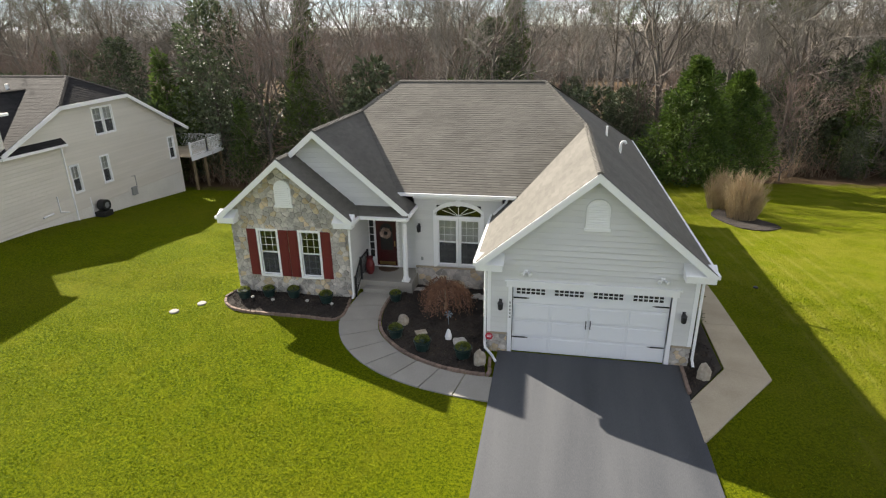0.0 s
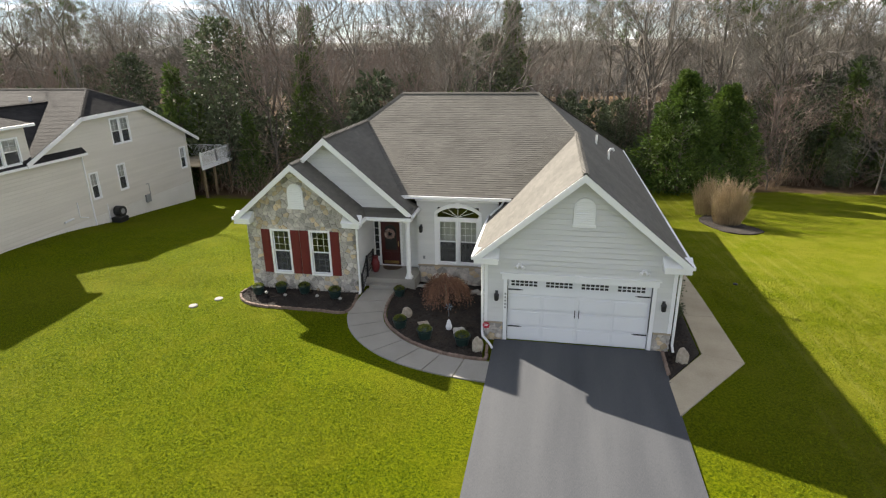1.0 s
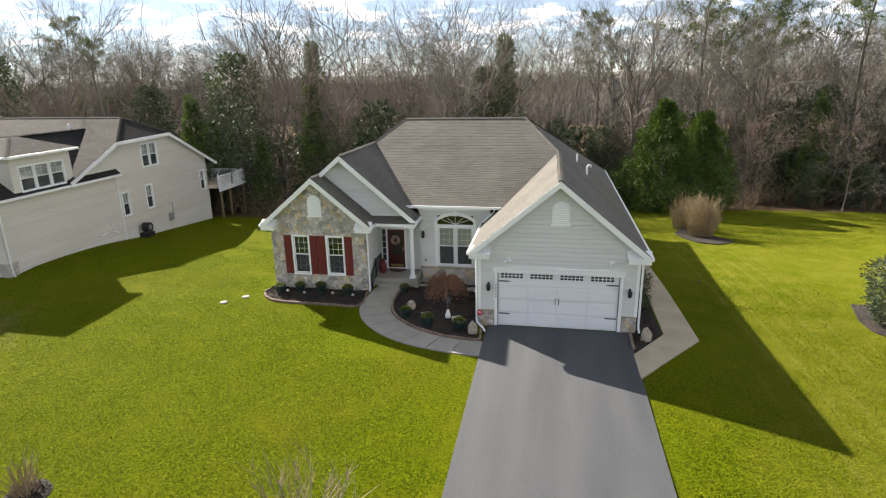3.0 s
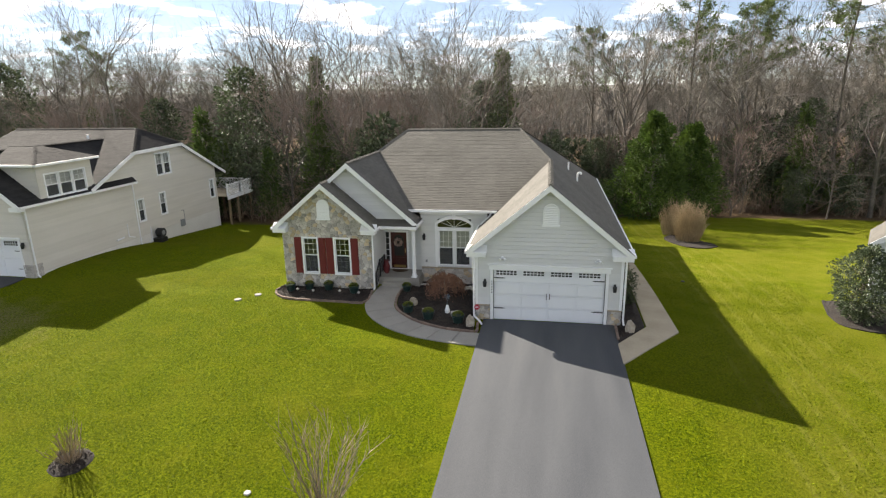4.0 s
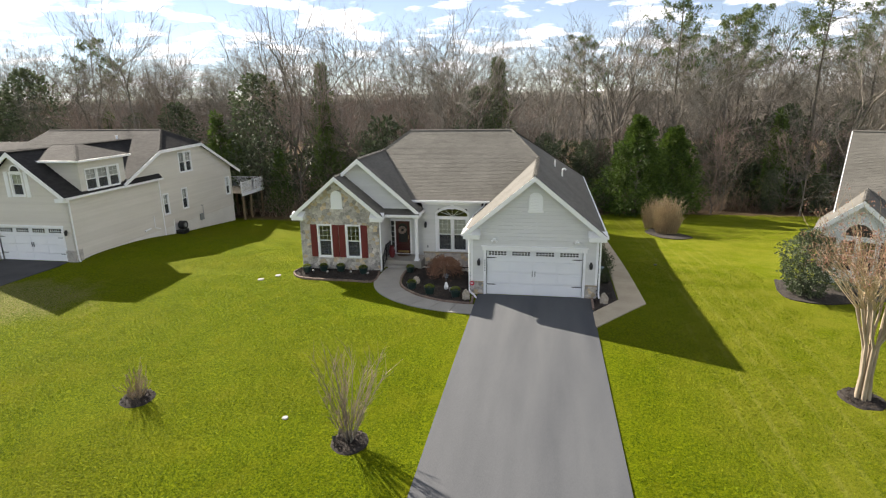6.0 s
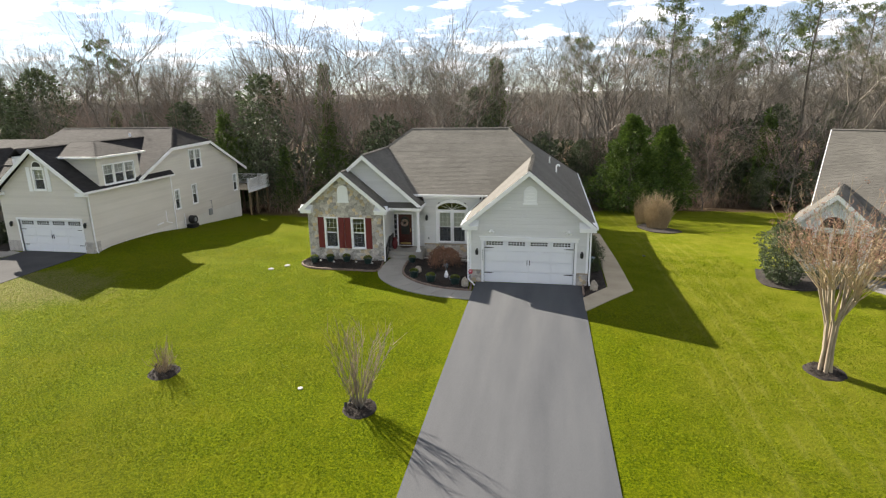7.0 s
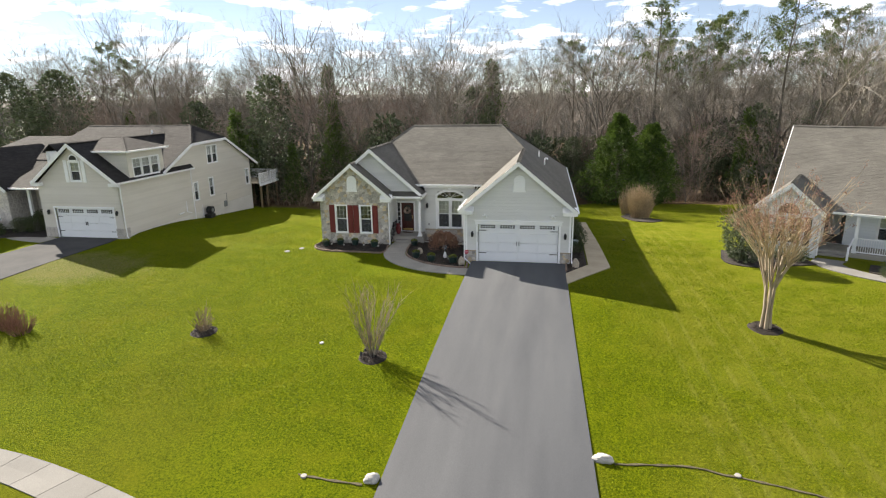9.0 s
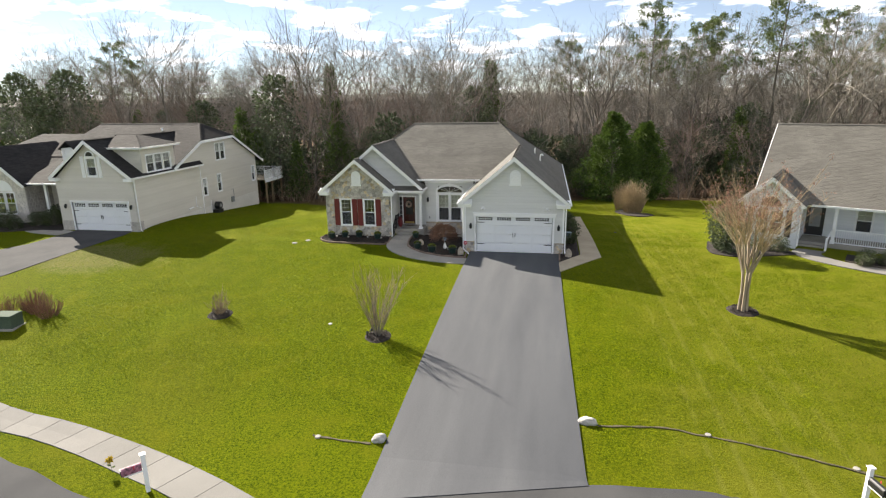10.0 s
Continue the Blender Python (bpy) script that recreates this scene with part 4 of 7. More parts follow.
wall_bar(bm, f_dr, -6.34, -6.13, 1.0, 2.70, -0.07, -0.06)
side = part("sidelight", bm, M_BLACK, fd)
for k in range(1, 5):
    bm = B()
    wall_bar(bm, f_dr, -6.34, -6.13, 1.0 + 0.34 * k - 0.012, 1.0 + 0.34 * k + 0.012, -0.06, -0.04)
    part("glazing_bar", bm, M_WHITE, side)

# middle wall with the arched window
f_mid = Plane((0, 4.716, 0), (1, 0, 0), (0, -1, 0))
wl0, wl1 = -3.30, -1.50
sided_wall("middle_wall", house, f_mid, [(-4.2, 0.93), (XL, 0.93), (XL, 4.12), (-4.2, 4.12)], [(wl0, wl1, 1.0, 3.62)], M_SIDING, 0.19)
stone_wall("middle_plinth", house, f_mid, [(-4.2, 0.0), (XL, 0.0), (XL, 0.90), (-4.2, 0.90)], [], 0.29, 8)
bm = B()
wall_bar(bm, f_mid, -4.2, XL, 0.89, 0.945, 0.0, 0.08)
part("plinth_cap", bm, M_CONC_TAN, house)
f_midr = Plane((-4.2, 4.716, 0), (0, 1, 0), (-1, 0, 0))
sided_wall("porch_return_wall", house, f_midr, [(0, 0.5), (0.5, 0.5), (0.5, 3.45), (0, 3.45)], [], M_SIDING, 0.19)
for a, b in ((wl0 + 0.04, (wl0 + wl1) / 2 - 0.05), ((wl0 + wl1) / 2 + 0.05, wl1 - 0.04)):
    window(house, f_mid, a, b, 1.05, 3.02, 3, 3, 0.04, proud=0.05, curtain=True)
bm = B()
wall_bar(bm, f_mid, wl0 - 0.13, wl0, 0.95, 3.24, 0.0, 0.06)
wall_bar(bm, f_mid, wl1, wl1 + 0.13, 0.95, 3.24, 0.0, 0.06)
wall_bar(bm, f_mid, wl0, wl1, 3.06, 3.16, -0.05, 0.05)
arc = [(-2.40 + 1.02 * math.sin(radians(a)) / math.sin(radians(52)), 3.22 + 0.40 * (math.cos(radians(a)) - math.cos(radians(52))) / (1 - math.cos(radians(52)))) for a in range(-52, 53, 8)]
for (a, za), (b, zb) in zip(arc, arc[1:]):
    vs = [bm.verts.new(f_mid.at(u, z, d)) for d in (0.0, 0.07) for u, z in ((a, za), (b, zb), (b, zb + 0.17), (a, za + 0.17))]
    for q in ((4, 5, 6, 7), (0, 1, 5, 4), (2, 3, 7, 6), (1, 2, 6, 5), (3, 0, 4, 7)):
        bm.faces.new([vs[i] for i in q])
wall_bar(bm, f_mid, -2.49, -2.31, 3.60, 3.84, 0.0, 0.10)
part("arched_window_trim", bm, M_WHITE, house, "white arched trim with a keystone")
bm = B()
prof = [(wl0, 3.16), (wl1, 3.16)] + [(u, z) for u, z in arc[::-1]]
bm.faces.new([bm.verts.new(f_mid.at(max(wl0, min(wl1, u)), z, -0.02)) for u, z in prof])
fan = part("fanlight", bm, M_GLASS, house)
for a in (-60, -30, 0, 30, 60):
    bm = B()
    p, q = f_mid.at(-2.40, 3.17, -0.005), f_mid.at(-2.40 + 0.80 * math.sin(radians(a)), 3.17 + 0.36 * math.cos(radians(a)) ** 0.6, -0.005)
    cyl(bm, p, q, 0.013, 0.013, 6)
    part("glazing_bar", bm, M_WHITE, fan)

# upper gable over the porch
f_up = Plane((0, 3.78, 0), (1, 0, 0), (0, -1, 0))
sided_wall("upper_gable_wall", house, f_up, [(-11.1, 3.5), (-4.35, 3.5), (-7.70, 6.53), (-7.72, 6.53)], [], M_SIDING, 0.19)

# floor and back, added behind the windows and coloured dark as unlit rooms
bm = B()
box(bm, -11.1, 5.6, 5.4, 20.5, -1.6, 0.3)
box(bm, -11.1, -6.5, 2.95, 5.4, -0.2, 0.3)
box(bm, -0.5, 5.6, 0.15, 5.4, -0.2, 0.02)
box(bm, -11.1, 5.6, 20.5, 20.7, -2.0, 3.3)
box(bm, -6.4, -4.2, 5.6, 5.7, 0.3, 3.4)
part("dark_interior_fill", bm, M_DARKROOM, house)

# roof slopes
E0, ER = 3.35, 6.08
YR, ZR = 11.29, 7.84
rx = ER - (ZR - E0) / S           # right end of the main ridge
lx = -7.70 + (ZR - 6.71) / S      # left end
yg = 4.32 + (6.30 - 4.20) / 0.522  # where the garage ridge meets the front slope
yu = 4.32 + (6.71 - 4.20) / 0.522
GA = (2.53, -0.42, 6.297)
roof = thing("roof", "weathered grey-brown asphalt shingle roof with gables and hips", "roof")
xgl = -1.02 + (4.20 - E0) / S
roof_plane(roof, [(ER, -0.42, E0), (ER, 21.5, E0), (rx, YR, ZR), (2.53, yg, 6.297), GA], M_SHINGLE, 1)
roof_plane(roof, [(-1.02, -0.42, E0), (-1.02, 4.6, E0), (xgl + 0.1, 4.6, 4.28), (2.53, yg, 6.297), GA], M_SHINGLE, 2)
xur = -7.70 + (6.71 - 4.20) / 0.86
roof_plane(roof, [(xur, 4.32, 4.20), (xgl, 4.32, 4.20), (2.53, yg, 6.297), (rx, YR, ZR), (lx, YR, ZR), (-7.70, yu, 6.71)], M_SHINGLE, 3)
roof_plane(roof, [(-4.10, 3.33, 3.614), (-4.10, 4.62, 3.614), (xur, 4.34, 4.20), (-7.70, yu, 6.71), (-7.70, 3.33, 6.71)], M_SHINGLE, 4)
roof_plane(roof, [(-11.56, 2.38, 3.506), (-11.56, 21.5, 3.506), (lx, YR, ZR), (-7.70, yu, 6.71), (-7.70, 3.78, 6.71), (-8.80, 3.78, 5.80), (-8.80, 2.38, 5.80)], M_SHINGLE, 5)
roof_plane(roof, [(-11.56, 3.33, 3.506 + 0.01), (-11.56, 3.8, 3.516), (-7.70, 3.8, 6.72), (-7.70, 3.33, 6.72)], M_SHINGLE, 55)
roof_plane(roof, [(-6.06, 2.38, 3.526), (-6.06, 3.85, 3.526), (-8.80, 3.85, 5.80), (-8.80, 2.38, 5.80)], M_SHINGLE, 6)
roof_plane(roof, [(-6.4, 3.22, 3.50), (-4.12, 3.22, 3.50), (-4.12, 3.80, 3.78), (-6.4, 3.80, 3.78)], M_SHINGLE, 7)
roof_plane(roof, [(-11.56, 21.5, 3.40), (ER, 21.5, 3.40), (rx, YR, ZR), (lx, YR, ZR)], M_SHINGLE, 8)
for p, q in ((GA, (2.53, yg, 6.297)), ((2.53, yg, 6.297), (rx, YR, ZR)), ((lx, YR, ZR), (rx, YR, ZR)), ((-7.70, yu, 6.71), (lx, YR, ZR)), ((-7.70, 3.33, 6.71), (-7.70, yu, 6.71)), ((-8.80, 2.38, 5.80), (-8.80, 3.8, 5.80)), ((rx, YR, ZR), (ER, 21.5, E0))):
    cap_line(roof, p, q, M_SHINGLE)
# rake and eave boards, gutters, cornice returns


def rake(p, q, w=0.05, h=0.20):
    board(roof, p, q, w, h, M_WHITE, "rake_board")


def rake_pair(x0, z0, xa, za, x1, z1, y):
    rake((x0, y, z0 - 0.01), (xa, y, za - 0.01))
    rake((xa, y + 0.005, za - 0.012), (x1, y + 0.005, z1 - 0.012))
    for (a, b), (c, d) in (((x0, z0), (xa, za)), ((x1, z1), (xa, za))):
        board(roof, (a, y + 0.24, b - 0.12), (c, y + 0.24, d - 0.12), 0.36, 0.03, M_WHITE, "soffit", up=(0, 0, 1))


rake_pair(-1.02, E0, 2.53, 6.297, ER, E0, -0.44)
rake_pair(-11.56, 3.506, -8.80, 5.80, -6.06, 3.526, 2.36)
rake_pair(-11.56, 3.506, -7.70, 6.71, -4.10, 3.614, 3.31)


def cornice(x0, x1, y0, y1, z, name="cornice_return"):
    """A boxed eave return with a small sloping cap."""
    bm = B()
    box(bm, x0, x1, y0, y1, z - 0.26, z - 0.08, 0.01)
    box(bm, x0 - 0.03, x1 + 0.03, y0 - 0.03, y1, z - 0.08, z - 0.03)
    a = [bm.verts.new(p) for p in ((x0 - 0.03, y0 - 0.03, z - 0.03), (x1 + 0.03, y0 - 0.03, z - 0.03), (x1 + 0.03, y1, z - 0.03), (x0 - 0.03, y1, z - 0.03), (x0 - 0.03, y1, z + 0.22), (x1 + 0.03, y1, z + 0.22))]
    for q in ((0, 1, 5, 4), (0, 4, 3), (1, 2, 5), (0, 3, 2, 1), (3, 4, 5, 2)):
        bm.faces.new([a[i] for i in q])
    part(name, bm, M_WHITE, roof)


cornice(-1.02, -0.18, -0.42, -0.03, E0 - 0.02)
cornice(5.22, ER, -0.42, -0.03, E0 - 0.02)
cornice(-11.56, -10.85, 2.36, 2.74, 3.48)
cornice(-6.80, -6.06, 2.36, 2.74, 3.48)
for p, q in (((-1.05, -0.42, E0), (-1.05, 4.6, E0)), ((ER + 0.03, -0.42, E0), (ER + 0.03, 21.5, E0)), ((xur - 0.35, 4.28, 4.18), (xgl - 0.1, 4.28, 4.18)), ((-6.1, 3.18, 3.49), (-4.1, 3.18, 3.49)), ((-6.03, 2.4, 3.5), (-6.03, 3.2, 3.5)), ((-11.6, 2.38, 3.49), (-11.6, 21.5, 3.49)), ((-4.08, 3.33, 3.59), (-4.08, 4.6, 3.59))):
    board(roof, p, q, 0.11, 0.12, M_WHITE, "gutter")
bm = B()
box(bm, xur - 0.4, XL, 4.36, 4.70, 4.02, 4.06)
part("soffit", bm, M_WHITE, roof)
board(roof, (-4.25, 4.69, 4.06), (XL, 4.69, 4.06), 0.05, 0.2, M_WHITE, "frieze_board")
for y, x in ((8.9, 4.05),):
    pipe("vent_pipe", [(x, y, 4.9), (x, y, 5.42), (x + 0.06, y - 0.01, 5.52), (x + 0.17, y - 0.01, 5.52), (x + 0.22, y - 0.01, 5.42)], 0.05, M_WHITE, roof, 10, "white hooked vent pipe")
pipe("vent_pipe", [(3.6, 11.0, 5.3), (3.6, 11.0, 5.85)], 0.05, M_WHITE, roof, 10)
# downpipes
pipe("downpipe", [(-0.4, 4.5, 4.1), (-0.5, 4.5, 3.85), (-0.78, 4.3, 3.62), (-0.95, 4.2, 3.45)], 0.045, M_WHITE, roof)
pipe("downpipe", [(-0.95, -0.1, 3.12), (-0.74, -0.06, 3.0), (-0.74, -0.06, 0.35), (-0.70, -0.28, 0.25), (-0.42, -0.60, 0.15), (-0.30, -0.84, 0.11)], 0.045, M_WHITE, roof)
pipe("downpipe", [(5.83, -0.06, 3.05), (5.83, -0.06, 0.32), (5.86, -0.2, 0.12)], 0.045, M_WHITE, roof)
pipe("downpipe", [(-6.03, 2.7, 3.4), (-6.30, 2.68, 3.22), (-6.30, 2.68, 0.4), (-6.28, 2.5, 0.3)], 0.045, M_WHITE, roof)

# ---------------- trees ----------------


def tube(vs, fs, pts, radii, sides):
    """A bent tapered limb."""
    base = len(vs)
    for i, (p, r) in enumerate(zip(pts, radii)):
        d = (pts[min(i + 1, len(pts) - 1)] - pts[max(i - 1, 0)]).normalized()
        a = d.orthogonal().normalized()
        b = d.cross(a)
        for k in range(sides):
            t = 2 * math.pi * k / sides
            vs.append(tuple(p + (a * math.cos(t) + b * math.sin(t)) * r))
    for i in range(len(pts) - 1):
        for k in range(sides):
            j = (k + 1) % sides
            fs.append((base + i * sides + k, base + i * sides + j, base + (i + 1) * sides + j, base + (i + 1) * sides + k))


def spike(vs, fs, p, q, r):
    """A thin three-sided twig that ends in a point."""
    d = (q - p).normalized()
    a = d.orthogonal().normalized() * r
    b = d.cross(a)
    k = len(vs)
    vs += [tuple(p + a), tuple(p - a * 0.5 + b * 0.87), tuple(p - a * 0.5 - b * 0.87), tuple(q)]
    fs += [(k, k + 1, k + 3), (k + 1, k + 2, k + 3), (k + 2, k, k + 3)]


def bend(rng, p, d, ln, n, wob, lift=0.0):
    pts = [p.copy()]
    for _ in range(n):
        d = (d + Vector((rng.uniform(-wob, wob), rng.uniform(-wob, wob), rng.uniform(-wob, wob) + lift))).normalized()
        p = p + d * ln / n
        pts.append(p.copy())
    return pts, d


def lerp_path(pts, t):
    f = t * (len(pts) - 1)
    i = min(int(f), len(pts) - 2)
    return pts[i].lerp(pts[i + 1], f - i), (pts[i + 1] - pts[i]).normalized()


def bare_meshes(seed, h, first, r0, fan=0.5, leaders=3, low=5, deep=5, sprays=4, lean=0.06, twig_r=0.011):
    """Trunk and crown of a leafless tree as two lists of geometry: a trunk that forks again and again into a rounded fan of limbs and fine twigs."""
    rng = random.Random(seed)
    tv, tf, cv, cf = [], [], [], []
    trunk, td = bend(rng, Vector((0, 0, -0.3)), Vector((rng.uniform(-lean, lean), rng.uniform(-lean, lean), 1)), h * first, 5, 0.06, 0.03)
    tube(tv, tf, trunk, [r0 * (1.25 if i == 0 else 1 - 0.07 * i) for i in range(6)], 7)

    def turned_off(d, amount):
        a = d.orthogonal().normalized()
        b = d.cross(a)
        t = rng.uniform(0, 6.283)
        return (d + (a * math.cos(t) + b * math.sin(t)) * amount).normalized()

    def grow(p, d, ln, r, depth):
        heavy = depth < 3
        pts, dd = bend(rng, p, d, ln, 4 if heavy else 2, 0.24, 0.04)
        n = len(pts) - 1
        tube(tv if heavy else cv, tf if heavy else cf, pts, [r * (1 - 0.42 * k / n) for k in range(n + 1)], 5 if depth < 2 else 3)
        if depth >= deep - 1:
            for _ in range(sprays):
                q, qd = lerp_path(pts, rng.uniform(0.25, 0.99))
                t = turned_off(qd, rng.uniform(0.3, 1.1))
                e = q + t * ln * rng.uniform(0.5, 1.05)
                spike(cv, cf, q, e, twig_r)
                for _ in range(2):
                    w = q.lerp(e, rng.uniform(0.25, 0.8))
                    spike(cv, cf, w, w + turned_off(t, rng.uniform(0.4, 1.0)) * ln * rng.uniform(0.35, 0.7), twig_r * 0.8)
            return
        for k in range(3):
            at, base = (pts[-1], dd) if k < 2 else lerp_path(pts, rng.uniform(0.35, 0.85))
            grow(at, (turned_off(base, fan * rng.uniform(0.55, 1.35)) + Vector((0, 0, 0.05))).normalized(), ln * rng.uniform(0.62, 0.92), r * (0.58 if k < 2 else 0.45), depth + 1)

    ln = h * (1 - first) / 2.75
    for i in range(leaders):
        az = i * 6.283 / leaders + rng.uniform(-0.5, 0.5)
        out = (0.25 if i == 0 else rng.uniform(0.7, 1.2)) * fan
        grow(trunk[-1] if i < 2 else lerp_path(trunk, rng.uniform(0.75, 0.98))[0], Vector((math.cos(az) * out, math.sin(az) * out, 1)).normalized(), ln * rng.uniform(0.9, 1.15), r0 * 0.55, 1)
    for i in range(low):
        p, d = lerp_path(trunk, 0.3 + 0.65 * (i + rng.random()) / low)
        az = i * 2.4 + rng.uniform(-0.6, 0.6)
        grow(p, Vector((math.cos(az), math.sin(az), rng.uniform(0.1, 0.7))).normalized(), ln * rng.uniform(0.5, 0.8), r0 * 0.22, deep - 2)
    return tv, tf, cv, cf


def bare_tree(name, seed, label, category="tree", bark=None, twig=None, group="", **kw):
    tv, tf, cv, cf = bare_meshes(seed, **kw)
    e = thing(name, label, category, group)
    raw("trunk", tv, tf, bark or M_BARK, e, smooth=True)
    raw("crown", cv, cf, twig or M_TWIG, e)
    return e


def leaf_quads(vs, fs, p, d, size, rng, wide=0.5):
    """One small bent leaf or spray at p that points along d."""
    side = d.cross(Vector((rng.uniform(-1, 1), rng.uniform(-1, 1), rng.uniform(-1, 1))))
    if side.length < 1e-3:
        side = d.orthogonal()
    side = side.normalized() * size * wide * 0.5
    nrm = side.cross(d).normalized() * size * 0.12
    k = len(vs)
    vs += [tuple(p), tuple(p + d * size * 0.5 + side + nrm), tuple(p + d * size), tuple(p + d * size * 0.5 - side + nrm)]
    fs += [(k, k + 1, k + 2), (k, k + 2, k + 3)]


def evergreen(name, seed, h, half, label, material, leaves=5200, leaf=0.28, shape="cone", category="tree", group="", bare=0.06, wide=0.5, droop=0.2, r0=0.14, lumps=26):
    """A trunk with branches, and a crown of many small leaves in uneven clumps."""
    rng = random.Random(seed)
    tv, tf, cv, cf = [], [], [], []
    trunk, _ = bend(rng, Vector((0, 0, -0.3)), Vector((0, 0, 1)), h * 0.93, 6, 0.03, 0.02)
    tube(tv, tf, trunk, [r0 * (1 - 0.88 * i / 6) + 0.01 for i in range(7)], 7)
    clumps = []
    for i in range(lumps * 3):
        t = bare + (1 - bare) * ((i + rng.random()) / (lumps * 3))
        if shape == "bell":
            rad = half * (1.03 - t) ** 0.72 * min(1.0, 0.55 + (t - bare) * 4)
        elif shape == "cone":
            rad = half * (1.04 - t) ** 0.95 * min(1.0, 0.45 + (t - bare) * 5)
        elif shape == "column":
            rad = half * min(1.0, 0.5 + (t - bare) * 4) * (1.0 if t < 0.55 else math.sqrt(max(0.03, 1 - ((t - 0.55) / 0.46) ** 2)))
        else:
            rad = half * math.sqrt(max(0.02, 1 - (2 * t - 1) ** 2))
        rad *= rng.uniform(0.5, 1.25) if shape == "bell" else rng.uniform(0.62, 1.12)
        az = i * 2.4 + rng.uniform(-0.4, 0.4)
        c = Vector((math.cos(az) * rad * 0.72, math.sin(az) * rad * 0.72, h * t))
        p, _ = lerp_path(trunk, min(0.98, t * 0.98))
        spike(tv, tf, p, c, 0.03)
        clumps.append((c, max(0.16, rad * (rng.uniform(0.2, 0.36) if shape == "bell" else rng.uniform(0.28, 0.5))) + 0.12))
    for i in range(leaves):
        c, r = clumps[i % len(clumps)]
        d = Vector((rng.gauss(0, 1), rng.gauss(0, 1), rng.gauss(0, 0.75))).normalized()
        p = c + Vector((d.x, d.y, d.z * 0.8)) * r * rng.uniform(0.45, 1.05)
        out = (d + Vector((c.x, c.y, 0)).normalized() * 0.6 + Vector((0, 0, rng.uniform(-droop, 0.5)))).normalized() if c.xy.length > 0.01 else d
        leaf_quads(cv, cf, p, out, leaf * rng.uniform(0.7, 1.3), rng, wide)
    e = thing(name, label, category, group)
    raw("trunk", tv, tf, M_BARK, e, smooth=True)
    raw("crown", cv, cf, material, e)
    return e


def pine_tree(name, seed, h, label, crown=0.36, spread=5.0, group=""):
    """A tall pine: bare trunk, then limbs that carry tufts of needles."""
    rng = random.Random(seed)
    tv, tf, cv, cf = [], [], [], []
    trunk, _ = bend(rng, Vector((0, 0, -0.3)), Vector((rng.uniform(-.05, .05), 0, 1)), h * 0.97, 8, 0.05, 0.03)
    tube(tv, tf, trunk, [0.24 * (1 - 0.85 * i / 8) + 0.015 for i in range(9)], 8)
    for i in range(26):
        t = (1 - crown) + crown * (i + rng.random()) / 26
        p, _ = lerp_path(trunk, min(t, 0.99))
        az = i * 2.4 + rng.uniform(-0.7, 0.7)
        ln = spread * rng.uniform(0.5, 1.1) * (1.15 - 0.75 * (t - 1 + crown) / crown)
        lp, _ = bend(rng, p, Vector((math.cos(az), math.sin(az), rng.uniform(0.05, 0.6))).normalized(), ln, 4, 0.25, 0.06)
        tube(tv, tf, lp, [0.06, 0.045, 0.03, 0.02, 0.01], 4)
        for j in range(8):
            q, qd = lerp_path(lp, rng.uniform(0.35, 1.0) * 0.99)
            c = q + Vector((rng.uniform(-.5, .5), rng.uniform(-.5, .5), rng.uniform(-.1, .45)))
            spike(tv, tf, q, c, 0.014)
            for _ in range(34):
                d = Vector((rng.gauss(0, 1), rng.gauss(0, 1), rng.gauss(0.35, 0.8))).normalized()
                leaf_quads(cv, cf, c + d * rng.uniform(0.05, 0.3), d, rng.uniform(0.2, 0.36), rng, 0.28)
    e = thing(name, label, "pine tree", group)
    raw("trunk", tv, tf, M_BARK, e, smooth=True)
    raw("crown", cv, cf, M_PINE, e)
    return e


def put(e, x, y, rz=0.0, s=1.0, dz=0.0, sz=None):
    """A copy of a tree or plant, set on the ground."""
    m = Matrix.LocRotScale((x, y, G(x, y) + dz), Euler((0, 0, rz)), None)
    c = copy_thing(e, m)
    c.scale = (s, s, sz or s)
    return c


def place(e, x, y, rz=0.0, s=1.0, dz=0.0):
    e.location, e.rotation_euler, e.scale = (x, y, G(x, y) + dz), (0, 0, rz), (s, s, s)
    return e


W = random.Random(21)
protos = [bare_tree("bare_tree", 100 + i, lab, group="leafless woodland trees", twig=tw, h=h, first=fi, r0=r, fan=fn, leaders=ld, low=lw, sprays=sy)
          for i, (lab, tw, h, fi, r, fn, ld, lw, sy) in enumerate((
              ("tall leafless grey hardwood in the woods", M_TWIG, 21.5, 0.38, 0.23, 0.52, 3, 6, 4),
              ("slender leafless grey hardwood among close neighbours", M_TWIG, 20.5, 0.44, 0.17, 0.42, 2, 7, 5),
              ("broad leafless oak with heavy grey limbs", M_TWIG, 21.5, 0.28, 0.30, 0.64, 4, 5, 3),
              ("leafless woodland tree with reddish twigs", M_TWIG_RED, 14.5, 0.25, 0.17, 0.52, 3, 6, 4),
              ("thin leafless sapling at the wood's edge", M_TWIG, 12.5, 0.34, 0.08, 0.38, 2, 9, 5),
              ("leafless understorey tree with dense reddish twigs", M_TWIG_RED, 9, 0.15, 0.10, 0.55, 3, 5, 5),
              ("leaning leafless grey hardwood", M_TWIG, 20, 0.34, 0.20, 0.56, 3, 6, 4)))]
